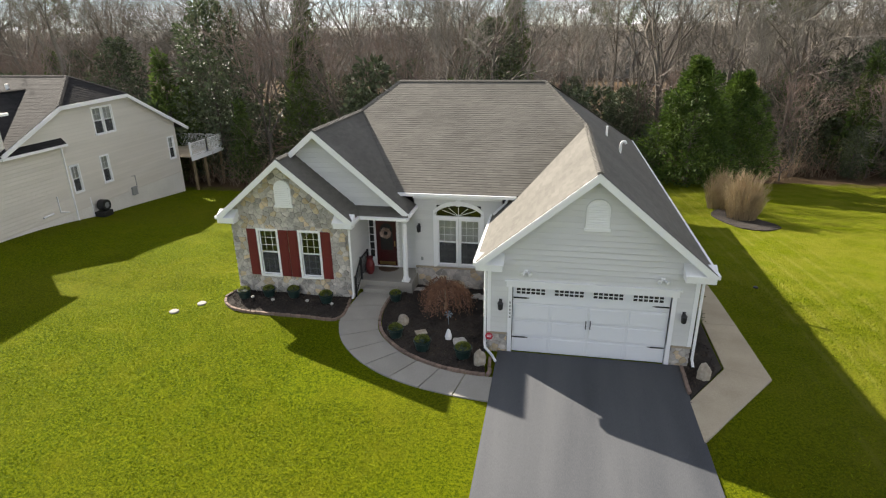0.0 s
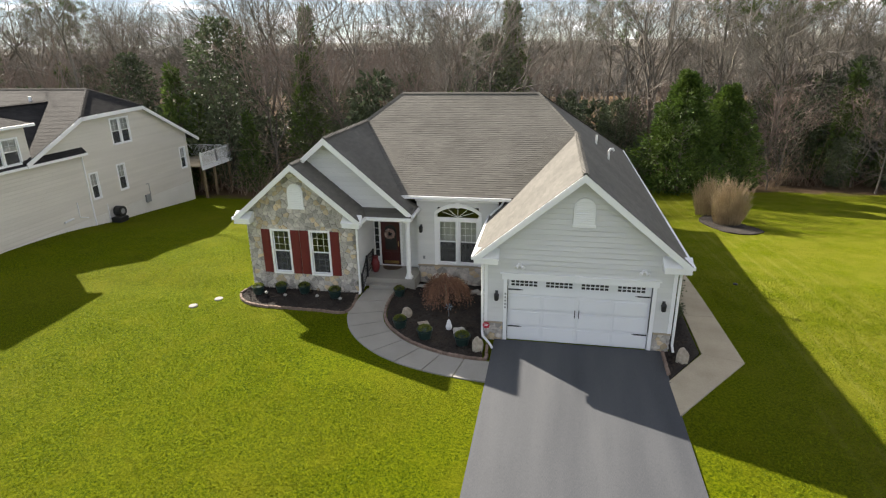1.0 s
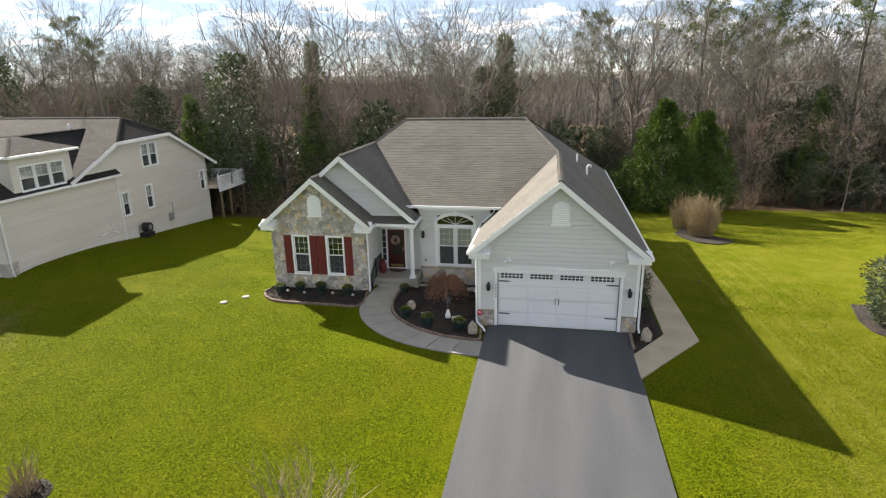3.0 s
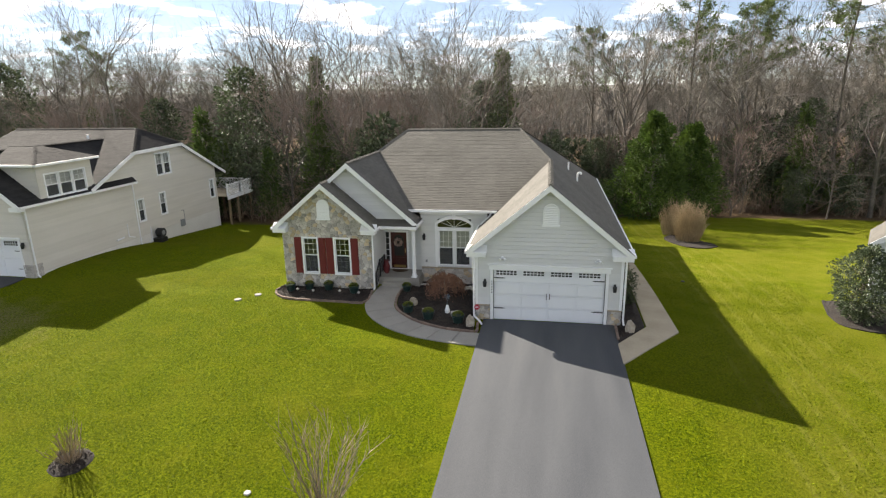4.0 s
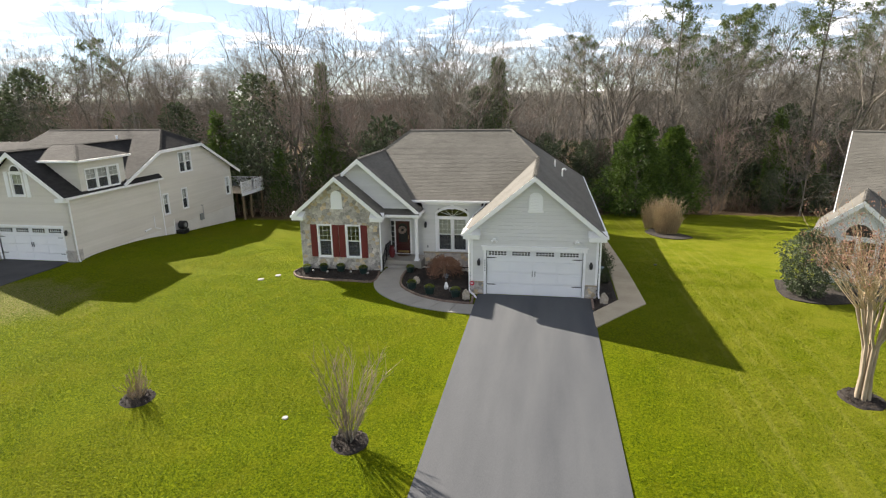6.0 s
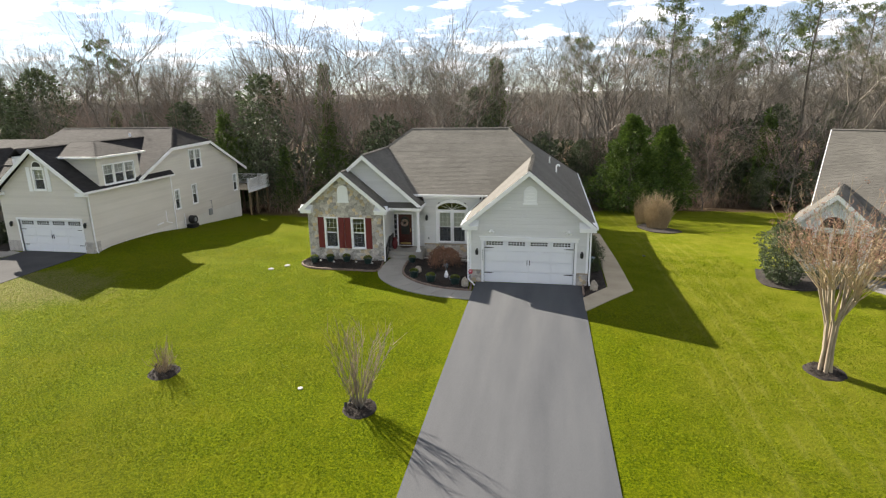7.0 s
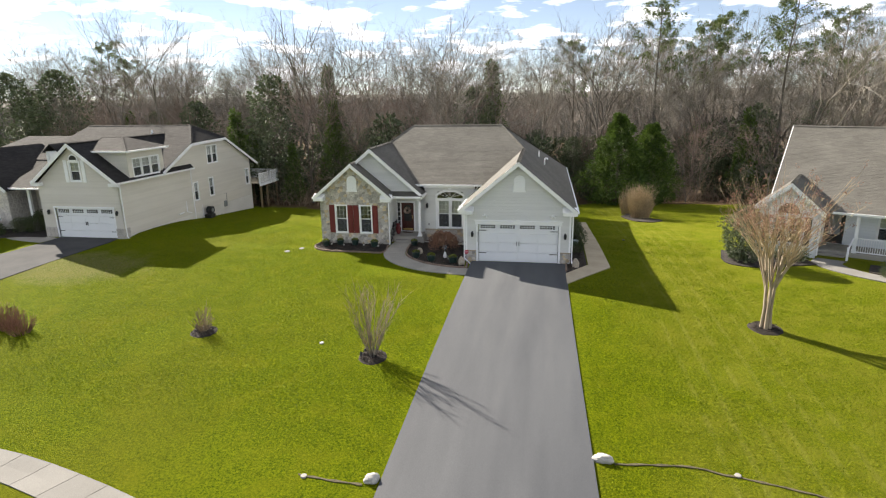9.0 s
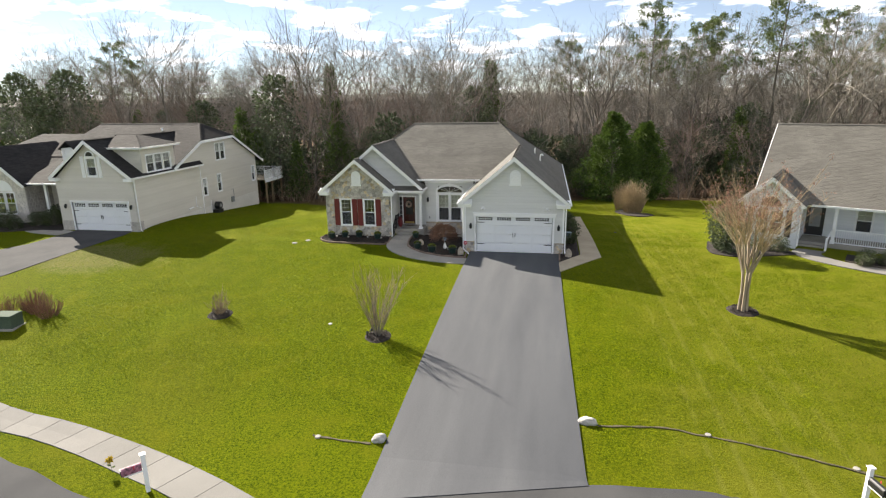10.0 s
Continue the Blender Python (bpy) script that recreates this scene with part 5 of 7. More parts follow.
# chosen single trees first
place(protos[2], -10.1, 55, 0.4, 0.98)
place(protos[0], 11.3, 43, 1.0, 1.12)
place(protos[6], 33.5, 37, 2.0, 1.05)
place(protos[1], -12.1, 36, 0.0, 0.95)
place(protos[3], -45, 37, 0.7, 0.95)
place(protos[4], 29.0, 35.5, 0.2, 1.0)
place(protos[5], 20.5, 36, 0.9, 0.8)
put(protos[0], 22.5, 43, 2.6, 0.92)
put(protos[2], -56.7, 52, 1.9, 0.9)
put(protos[0], -52, 50, 0.9, 0.9)
put(protos[6], 38.5, 39.5, 4.0, 1.08)
for x_, y_, k_, s_ in ((27, 54, 0, 1.15), (36.5, 56, 2, 1.1), (46, 54, 0, 1.15), (15, 56, 2, 1.05), (52, 47, 6, 1.15), (41, 45, 0, 1.05), (30, 49, 6, 1.1)):
    put(protos[k_], x_, y_, x_, s_)
spots = []


def wood_edge(x):
    return 23.5 + 12.5 * sstep(x, -14, 14) + 1.5 * math.sin(x * 0.3)


tries = 0
while len(spots) < 200 and tries < 20000:
    tries += 1
    y = 27 + 40 * W.random() ** 1.1
    x = W.uniform(-1.02, 0.98) * (y + 38) * 0.92
    if y < wood_edge(x) + 2.5 or any((x - a) ** 2 + (y - b) ** 2 < 7.0 for a, b in spots):
        continue
    spots.append((x, y))
    edge = y < wood_edge(x) + 10
    k = W.choice((4, 5, 1, 4, 5, 3)) if edge else W.choice((0, 1, 2, 3, 6, 1, 0, 6))
    s = W.uniform(0.8, 1.08) + (0.10 if y > 52 else 0) * sstep(x, -10, 15)
    put(protos[k], x, y, W.uniform(0, 6.28), s, 0, s * W.uniform(0.92, 1.1))

# far woods, one mass of thin trees
fv, ff = [], []
for i in range(620):
    y = 72 + 80 * W.random()
    x = W.uniform(-1, 1) * (y + 40) * 0.9
    h, p = W.uniform(7, 14) + 7 * sstep(x, -30, 15), Vector((x, y, G(x, y)))
    spike(fv, ff, p, p + Vector((W.uniform(-1, 1), W.uniform(-1, 1), h)), 0.2)
    for j in range(22):
        t = W.uniform(0.25, 0.95)
        q = p + Vector((0, 0, h * t))
        d = Vector((W.uniform(-1, 1), W.uniform(-1, 1), W.uniform(0.3, 1.3))).normalized()
        e = q + d * W.uniform(1.5, 4.5) * (1.2 - t * 0.6)
        spike(fv, ff, q, e, 0.055)
        for _ in range(5):
            a = q.lerp(e, W.uniform(0.3, 1))
            spike(fv, ff, a, a + Vector((W.uniform(-1, 1), W.uniform(-1, 1), W.uniform(-0.2, 1.2))) * 1.9, 0.032)
tagged(raw("far_woods", fv, ff, M_TWIG, kind="stuff"), "distant grey leafless woods", "woods", kind="stuff")
# canopy of the woods that go on to the horizon
cx = [-2600, -1500, -800] + [-420 + 12 * i for i in range(71)] + [800, 1500, 2600]
cy = [165, 168, 172, 180, 195, 212, 232, 256, 285, 320, 370, 450, 600, 900, 1500, 2600]
cvv = [(x, y, -4 + (0 if j == 0 else 11.5 + 0.006 * min(y, 900) + 3.5 * noise.noise((x * 0.06, y * 0.05, 3)) + 2.0 * noise.noise((x * 0.21, y * 0.2, 9)))) for j, y in enumerate(cy) for x in cx]
cff = [(j * len(cx) + i, j * len(cx) + i + 1, (j + 1) * len(cx) + i + 1, (j + 1) * len(cx) + i) for j in range(len(cy) - 1) for i in range(len(cx) - 1)]
tagged(raw("backdrop", cvv, cff, M_LITTER, smooth=True), "hazy grey-brown woods towards the horizon", "backdrop", kind="structure")

# brush under the trees
bv, bf = [], []
for i in range(3000):
    y = 24 + 46 * W.random() ** 1.15
    x = W.uniform(-1, 1) * (y + 36) * 0.86
    if y < wood_edge(x) + 0.3:
        continue
    p = Vector((x, y, G(x, y) - 0.05))
    h = W.uniform(0.8, 3.2) if W.random() < 0.6 else W.uniform(3, 6.5)
    for _ in range(7):
        b = p + Vector((W.uniform(-.5, .5), W.uniform(-.5, .5), 0))
        t = b + Vector((W.gauss(0, .45), W.gauss(0, .45), 1)) * h * W.uniform(0.5, 1)
        spike(bv, bf, b, t, 0.022)
        for _ in range(3):
            a = b.lerp(t, W.uniform(0.3, 0.9))
            spike(bv, bf, a, a + Vector((W.uniform(-1, 1), W.uniform(-1, 1), W.uniform(0, 1))) * 0.55, 0.013)
tagged(raw("brush", bv, bf, M_BROWNTWIG, kind="stuff"), "tangled brown leafless brush at the wood's edge", "brush", kind="stuff")

# evergreens
holly = evergreen("holly_tree", 31, 14.0, 3.1, "tall dark glossy holly at the wood's edge", M_HOLLY, 6000, 0.33, "column", group="hollies of the wood", bare=0.05, wide=0.6)
place(holly, -26.2, 27.5)
for x, y, s in ((-56.7, 31, 1.12), (-61.5, 28.5, 1.08), (-38.5, 32, 0.84), (-33, 35, 0.7), (-66, 36, 1.0), (-17, 33.5, 0.62), (-5.3, 42, 1.0), (7.5, 41, 0.55), (3.0, 44, 0.62), (-23, 38, 0.8), (22.0, 45.5, 0.55), (31, 47, 0.85), (18.2, 44, 0.6), (40, 52, 0.9), (9.5, 36.5, 0.33), (-50, 40, 0.8), (44, 44, 0.6), (-14, 46, 0.75), (27, 38.5, 0.33)):
    put(holly, x, y, W.uniform(0, 6), s)
cedar = evergreen("cedar_tree", 32, 11.5, 2.5, "bright green cedar among bare trees", M_CEDAR, 5200, 0.30, "cone", group="cedars of the wood", bare=0.04, wide=0.35)
place(cedar, -20.0, 30)
for x, y, s in ((-28.9, 27.2, 0.72), (-3.3, 46, 1.55), (-28.4, 51, 1.6), (-36, 40, 0.9), (33, 41, 0.45), (23.5, 47, 0.8), (-13.5, 30.5, 0.4), (28.5, 43, 0.4), (-31, 30, 0.6), (5.5, 40.5, 0.42), (-43, 33, 0.6), (30.5, 39.5, 0.3), (38, 43, 0.5), (-8, 38, 0.45)):
    put(cedar, x, y, W.uniform(0, 6), s)
spr = evergreen("cypress_tree", 33, 9.9, 4.7, "dense dark green cypress standing on the back lawn", M_SPRUCE, 15000, 0.34, "bell", bare=0.04, wide=0.4, lumps=34, group="cypress pair")
place(spr, 12.2, 33.0)
put(spr, 16.0, 34.6, 2.0, 0.9)
young_holly = evergreen("young_holly", 34, 6.5, 2.3, "loose grey-green holly in the shade of bare trees", M_HOLLY, 1700, 0.38, "column", group="understorey hollies", bare=0.04, wide=0.55, r0=0.07, lumps=14)
young_cedar = evergreen("young_cedar", 35, 7.0, 2.2, "loose olive-green young evergreen under bare trees", M_CEDAR, 1700, 0.38, "cone", group="understorey evergreens", bare=0.05, wide=0.4, r0=0.07, lumps=14)
place(young_holly, -22.5, 31.5)
place(young_cedar, -15.5, 33.0)
U = random.Random(77)
for i in range(118):
    x = U.uniform(-66, 54)
    y = wood_edge(x) + 2.2 + 20 * U.random() ** 1.2
    k = U.uniform(0.6, 1.25)
    put(young_holly if U.random() < 0.62 else young_cedar, x, y, U.uniform(0, 6.28), k, 0, k * U.uniform(0.85, 1.4))
pine = pine_tree("pine_tree", 41, 25.5, "tall loblolly-like pine with open needle crown", 0.40, 6.6, group="tall pines")
place(pine, 18.5, 47.5)
for x, y, s, r in ((33.2, 46, 1.02, 1.0), (24.6, 51, 0.93, 2.2), (-72.9, 60, 0.98, 3.0), (-71.0, 63, 0.86, 4.1), (8.5, 62, 0.9, 5.0), (41, 50, 0.95, 0.5), (28, 57, 1.0, 1.6), (50, 55, 1.0, 2.8)):
    put(pine, x, y, r, s)

# ---------------- the cream house ----------------
cream = thing("cream_house", "two-storey cream clapboard house with dark shingle roof and white garage door", "house")
CX = -26.4
f_cs = Plane((CX, 0, 0), (0, 1, 0), (1, 0, 0))
c_wins = [(11.25, 11.95, 1.40, 3.05), (13.65, 14.40, 1.42, 3.14), (13.80, 15.55, 4.42, 6.02), (20.3, 21.0, 1.52, 3.15)]
sided_wall("side_wall", cream, f_cs, [(2.2, 0.42), (21.4, 0.42), (21.4, 4.1), (16.8, 6.45), (11.4, 6.35), (7.4, 4.4), (2.2, 4.4)], c_wins, M_CREAM, 0.2, single=False)
for i, (a, b, c, d) in enumerate(c_wins):
    if i == 2:
        window(cream, f_cs, a + 0.05, (a + b) / 2 - 0.04, c, d, 2, 2, 0.05, low_bars=False, curtain=True)
        window(cream, f_cs, (a + b) / 2 + 0.04, b - 0.05, c, d, 2, 2, 0.05, low_bars=False, curtain=True)
    else:
        window(cream, f_cs, a + 0.04, b - 0.04, c + 0.04, d - 0.04, 2, 2, 0.06, low_bars=False, curtain=True)
v, f = slab_mesh(f_cs, list(strips([(2.2, -1.6), (21.4, -1.6), (21.4, 0.40), (2.2, 0.40)], [], [-1.6, 0.40])), (0.0, 0.0), -0.3)
raw("foundation", v, f, M_FOUND, cream)
bm = B()
wall_bar(bm, f_cs, 2.2, 21.4, 0.38, 0.46, 0.0, 0.035)
part("sill_trim", bm, M_CREAM, cream)
# added floor and back wall, dark-coloured to read as unlit rooms
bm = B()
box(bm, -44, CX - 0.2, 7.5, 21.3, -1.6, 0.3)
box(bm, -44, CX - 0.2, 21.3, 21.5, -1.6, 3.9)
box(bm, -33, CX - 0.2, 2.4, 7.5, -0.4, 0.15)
part("dark_interior_fill", bm, M_DARKROOM, cream)
f_cf = Plane((0, 2.2, 0), (1, 0, 0), (0, -1, 0))
c_ap = -29.75
sided_wall("garage_front_wall", cream, f_cf, [(-33.1, 0.1), (CX, 0.1), (CX, 4.25), (c_ap, 7.05), (-33.1, 4.25)], [(-31.95, -27.1, 0.0, 2.42), (-30.15, -29.25, 4.42, 5.9)], M_CREAM, 0.2, single=False)
stone_wall("garage_front_plinth", cream, Plane((0, 2.17, 0), (1, 0, 0), (0, -1, 0)), [(-27.05, -0.1), (CX + 0.02, -0.1), (CX + 0.02, 0.95), (-27.05, 0.95)], [], 0.3, 61, thick=0.03, single=False)
stone_wall("garage_front_plinth", cream, Plane((0, 2.17, 0), (1, 0, 0), (0, -1, 0)), [(-33.1, -0.1), (-32.1, -0.1), (-32.1, 0.95), (-33.1, 0.95)], [], 0.3, 62, thick=0.03, single=False)
stone_wall("garage_side_plinth", cream, Plane((CX + 0.03, 0, 0), (0, 1, 0), (1, 0, 0)), [(2.2, -0.1), (2.75, -0.1), (2.75, 0.95), (2.2, 0.95)], [], 0.3, 63, thick=0.03, single=False)
window(cream, f_cf, -30.10, -29.30, 4.47, 5.85, 2, 2, 0.09, low_bars=False, curtain=True)
bm = B()
arch_panel(bm, f_cf, -29.70, 0.40, 5.94, 6.40, 0.0, 0.05)
part("fanlight_trim", bm, M_WHITE, cream)
bm = B()
arch_panel(bm, f_cf, -29.70, 0.31, 6.0, 6.32, 0.05, 0.056)
part("fanlight", bm, M_BLACK, cream)
for u in (-30.42, -28.98):
    bm = B()
    wall_bar(bm, f_cf, u - 0.14, u + 0.14, 4.36, 5.98, 0.0, 0.06)
    part("shutter", bm, M_WHITE, cream)


def plain_garage_door(name, pl, u0, u1, z1, label):
    d = thing(name, label, "garage door")
    h = z1 / 4
    for k in range(4):
        bm = B()
        wall_bar(bm, pl, u0, u1, h * k + 0.01, h * (k + 1) - 0.004, -0.12, -0.07)
        part("door_section", bm, M_DOORWHITE, d)
    for k in range(4):
        a = u0 + (u1 - u0) * (k + 0.08) / 4
        b = u0 + (u1 - u0) * (k + 0.92) / 4
        for j in range(3):
            bm = B()
            wall_bar(bm, pl, a, b, h * j + 0.08, h * (j + 1) - 0.08, -0.07, -0.052)
            part("raised_panel", bm, M_DOORWHITE, d)
        bm = B()
        wall_bar(bm, pl, a + 0.06, b - 0.06, z1 - h + 0.22, z1 - 0.10, -0.07, -0.06)
        lt = part("window_light", bm, M_BLACK, d)
        for q in range(1, 6):
            bm = B()
            u = a + 0.06 + (b - a - 0.12) * q / 6
            wall_bar(bm, pl, u - 0.014, u + 0.014, z1 - h + 0.22, z1 - 0.10, -0.062, -0.05)
            part("glazing_bar", bm, M_DOORWHITE, lt)
        bm = B()
        wall_bar(bm, pl, a + 0.06, b - 0.06, z1 - h + 0.315, z1 - h + 0.34, -0.062, -0.05)
        part("glazing_bar", bm, M_DOORWHITE, lt)
    for u, s in ((u0 + 0.03, 1), (u1 - 0.03, -1)):
        for z in (0.55, z1 - h - 0.1):
            bm = B()
            wall_bar(bm, pl, min(u, u + s * 0.4), max(u, u + s * 0.4), z - 0.02, z + 0.02, -0.052, -0.04)
            part("strap_hinge", bm, M_BLACK, d)
    for u in ((u0 + u1) / 2 - 0.07, (u0 + u1) / 2 + 0.07):
        bm = B()
        wall_bar(bm, pl, u - 0.015, u + 0.015, 1.0, 1.28, -0.06, -0.02)
        part("door_pull", bm, M_BLACK, d)
    return d


plain_garage_door("garage_door", Plane((0, 2.2, 0.12), (1, 0, 0), (0, -1, 0)), -31.95, -27.1, 2.30, "closed white garage door of the cream house with narrow top panes")
bm = B()
wall_bar(bm, f_cf, -32.07, -31.95, 0.1, 2.42, -0.1, 0.05)
wall_bar(bm, f_cf, -27.1, -26.98, 0.1, 2.42, -0.1, 0.05)
wall_bar(bm, f_cf, -32.1, -26.95, 2.42, 2.56, -0.1, 0.06)
part("garage_frame", bm, M_WHITE, cream)
# dormer over the garage
sided_wall("dormer_wall", cream, Plane((CX + 0.04, 0, 0), (0, 1, 0), (1, 0, 0)), [(3.5, 4.35), (7.6, 4.35), (7.6, 6.5), (3.5, 6.5)], [(3.95, 7.05, 4.5, 5.95)], M_CREAM, 0.2, single=False)
sided_wall("dormer_wall", cream, Plane((0, 3.5, 0), (1, 0, 0), (0, -1, 0)), [(-29.2, 6.3), (CX, 4.35), (CX, 6.5), (-29.2, 6.5)], [], M_CREAM, 0.2, single=False)
for k in range(3):
    window(cream, Plane((CX + 0.04, 0, 0), (0, 1, 0), (1, 0, 0)), 4.0 + 1.03 * k, 4.95 + 1.03 * k, 4.55, 5.9, 2, 2, 0.05, low_bars=False, curtain=True)
croof = thing("cream_house_roof", "dark weathered shingle roof with clipped gable and dormer", "roof")
D = M_SHINGLE_DARK
RZ, RY = 7.85, 14.4
roof_plane(croof, [(-40.5, 7.0, 4.52), (-26.1, 7.0, 4.52), (-26.1, 11.3, 6.455), (-28.0, RY, RZ), (-38.5, RY, RZ)], D, 21)
roof_plane(croof, [(-26.1, 11.3, 6.46), (-26.1, 16.8, 6.60), (-28.0, RY, RZ)], D, 22)
roof_plane(croof, [(-26.1, 22.6, 3.58), (-41, 22.6, 3.58), (-38.5, RY, RZ), (-28.0, RY, RZ), (-26.1, 16.8, 6.60)], D, 23)
roof_plane(croof, [(-41, 22.6, 3.58), (-40.5, 7.0, 4.52), (-38.5, RY, RZ)], D, 24)
cz, yb = 7.22, 14.4 - (7.85 - 7.22) / 0.45
ce = 4.38
roof_plane(croof, [(-26.15, 1.85, ce), (-26.15, 7.0, ce), (-26.15, 7.35, ce + 0.2), (c_ap, yb, cz), (c_ap, 1.85, cz)], D, 25)
roof_plane(croof, [(-33.35, 1.85, ce), (-33.35, 7.2, ce), (c_ap, yb, cz), (c_ap, 1.85, cz)], D, 26)
# dormer roof
dz, dt = 6.55, 7.35
roof_plane(croof, [(-26.0, 3.15, dz), (-26.0, 7.95, dz), (-27.9, 5.9, dt), (-27.9, 5.3, dt)], D, 27)
roof_plane(croof, [(-29.4, 3.15, dz), (-26.0, 3.15, dz), (-27.9, 5.3, dt), (-29.6, 5.3, dt)], D, 28)
roof_plane(croof, [(-26.0, 7.95, dz), (-30.0, 7.95, dz), (-30.0, 5.6, dt), (-27.9, 5.6, dt)], D, 29)
roof_plane(croof, [(-26.1, 7.0, 4.40), (-26.1, 11.2, 4.40), (-26.45, 11.2, 4.78), (-26.45, 7.0, 4.78)], D, 30)
for p, q in (((-28.0, RY, RZ), (-38.5, RY, RZ)), ((c_ap, 1.85, cz), (c_ap, yb, cz)), ((-26.0, 3.15, dz), (-27.9, 5.3, dt)), ((-26.1, 16.8, 6.6), (-28.0, RY, RZ)), ((-26.1, 11.3, 6.46), (-28.0, RY, RZ))):
    cap_line(croof, p, q, D)
for p, q in (((-26.08, 7.0, 4.5), (-26.08, 11.3, 6.44)), ((-26.08, 11.3, 6.44), (-26.08, 16.8, 6.58)), ((-26.08, 16.8, 6.58), (-26.08, 22.6, 3.56)), ((-26.15, 1.83, ce - 0.02), (c_ap, 1.83, cz - 0.02)), ((-33.35, 1.83, ce - 0.02), (c_ap, 1.83, cz - 0.02))):
    board(croof, (p[0] + (0.004 if q[2] < p[2] else 0), p[1] + (0.005 if p[0] < -30 else 0), p[2]), (q[0] + (0.004 if q[2] < p[2] else 0), q[1] + (0.005 if p[0] < -30 else 0), q[2]), 0.06, 0.22, M_WHITE, "rake_board")
for p, q in (((-26.12, 1.85, ce), (-26.12, 7.2, ce)), ((-26.06, 7.0, 4.38), (-26.06, 11.2, 4.38)), ((-29.4, 3.12, dz), (-26.0, 3.12, dz)), ((-25.97, 3.15, dz), (-25.97, 7.95, dz))):
    board(croof, p, q, 0.10, 0.13, M_WHITE, "gutter")
for x0, x1 in ((-26.9, -26.15), (-33.35, -32.6)):
    bm = B()
    box(bm, x0, x1, 1.84, 2.18, ce - 0.28, ce - 0.05, 0.01)
    part("cornice_return", bm, M_WHITE, croof)
pipe("downpipe", [(CX + 0.06, 2.3, 4.2), (CX + 0.06, 2.3, 0.35), (CX + 0.2, 2.3, 0.15)], 0.045, M_WHITE, croof)
pipe("downpipe", [(CX + 0.06, 11.0, 4.3), (CX + 0.06, 11.0, -0.2), (CX + 0.5, 11.0, -0.3)], 0.045, M_WHITE, croof)
pipe("roof_vent", [(-31, 13.0, 6.9), (-31, 13.0, 7.5)], 0.09, M_WHITE, croof)
# porch wing
wing = thing("cream_house_wing", "front wing of the cream house with stone gable and porch", "house wing")
f_w = Plane((0, 6.2, 0), (1, 0, 0), (0, -1, 0))
sided_wall("porch_wall", wing, f_w, [(-37.5, 0.2), (-33.1, 0.2), (-33.1, 3.7), (-37.5, 3.7)], [(-35.4, -34.5, 0.3, 2.5)], M_CREAM, 0.2, single=False)
bm = B()
wall_bar(bm, f_w, -35.4, -34.5, 0.3, 2.5, -0.1, -0.03)
part("entry_door", bm, M_SHUTTER, wing)
f_b = Plane((0, 3.6, 0), (1, 0, 0), (0, -1, 0))
stone_wall("stone_bay_wall", wing, f_b, [(-44.0, 0.0), (-37.5, 0.0), (-37.5, 3.6), (-40.75, 6.3), (-44.0, 3.6)], [(-40.6, -38.5, 1.0, 2.9)], 0.34, 71, single=False)
stone_wall("stone_bay_side", wing, Plane((-37.5, 3.6, 0), (0, 1, 0), (1, 0, 0)), [(0, 0), (2.6, 0), (2.6, 3.6), (0, 3.6)], [], 0.34, 72, single=False)
window(wing, f_b, -40.5, -39.6, 1.05, 2.85, 2, 2, 0.07, low_bars=False)
window(wing, f_b, -39.5, -38.6, 1.05, 2.85, 2, 2, 0.07, low_bars=False)
bm = B()
arch_panel(bm, f_b, -39.55, 0.9, 2.95, 3.86, 0.0, 0.06)
part("arched_window_head", bm, M_WHITE, wing)
for x in (-36.2, -33.4):
    bm = B()
    box(bm, x - 0.11, x + 0.11, 4.2, 4.42, 0.2, 3.55, 0.01)
    part("porch_post", bm, M_WHITE, wing)
bm = B()
box(bm, -37.5, -33.1, 3.9, 6.2, -0.1, 0.28)
part("porch_slab", bm, M_CONC, wing)
roof_plane(wing, [(-37.9, 3.7, 3.65), (-33.1, 3.7, 3.65), (-33.1, 8.6, 5.3), (-37.9, 8.6, 5.3)], D, 31)
roof_plane(wing, [(-37.15, 3.25, 3.45), (-37.15, 11.0, 3.45), (-40.75, 11.0, 6.5), (-40.75, 3.25, 6.5)], D, 32)
roof_plane(wing, [(-44.35, 3.25, 3.45), (-44.35, 11.0, 3.45), (-40.75, 11.0, 6.5), (-40.75, 3.25, 6.5)], D, 33)
roof_plane(wing, [(-46, 8.6, 5.3), (-33.5, 8.6, 5.3), (-36, 13.0, 7.0), (-44, 13.0, 7.0)], D, 34)
board(wing, (-37.15, 3.23, 3.43), (-40.75, 3.23, 6.48), 0.06, 0.22, M_WHITE, "rake_board")
board(wing, (-44.35, 3.235, 3.43), (-40.75, 3.235, 6.48), 0.06, 0.22, M_WHITE, "rake_board")
board(wing, (-37.5, 3.66, 3.64), (-33.3, 3.66, 3.64), 0.1, 0.13, M_WHITE, "gutter")
bm = B()
box(bm, -36.2, -34.9, 6.6, 9.0, 4.5, 6.2)
part("roof_dormer", bm, M_WHITE, wing)
window(wing, Plane((0, 6.6, 0), (1, 0, 0), (0, -1, 0)), -35.95, -35.15, 4.95, 6.1, 2, 3, 0.05, screen=False)
roof_plane(wing, [(-34.75, 6.4, 6.15), (-34.75, 9.4, 6.15), (-35.55, 9.4, 6.8), (-35.55, 6.4, 6.8)], D, 35)
roof_plane(wing, [(-36.35, 6.4, 6.15), (-36.35, 9.4, 6.15), (-35.55, 9.4, 6.8), (-35.55, 6.4, 6.8)], D, 36)

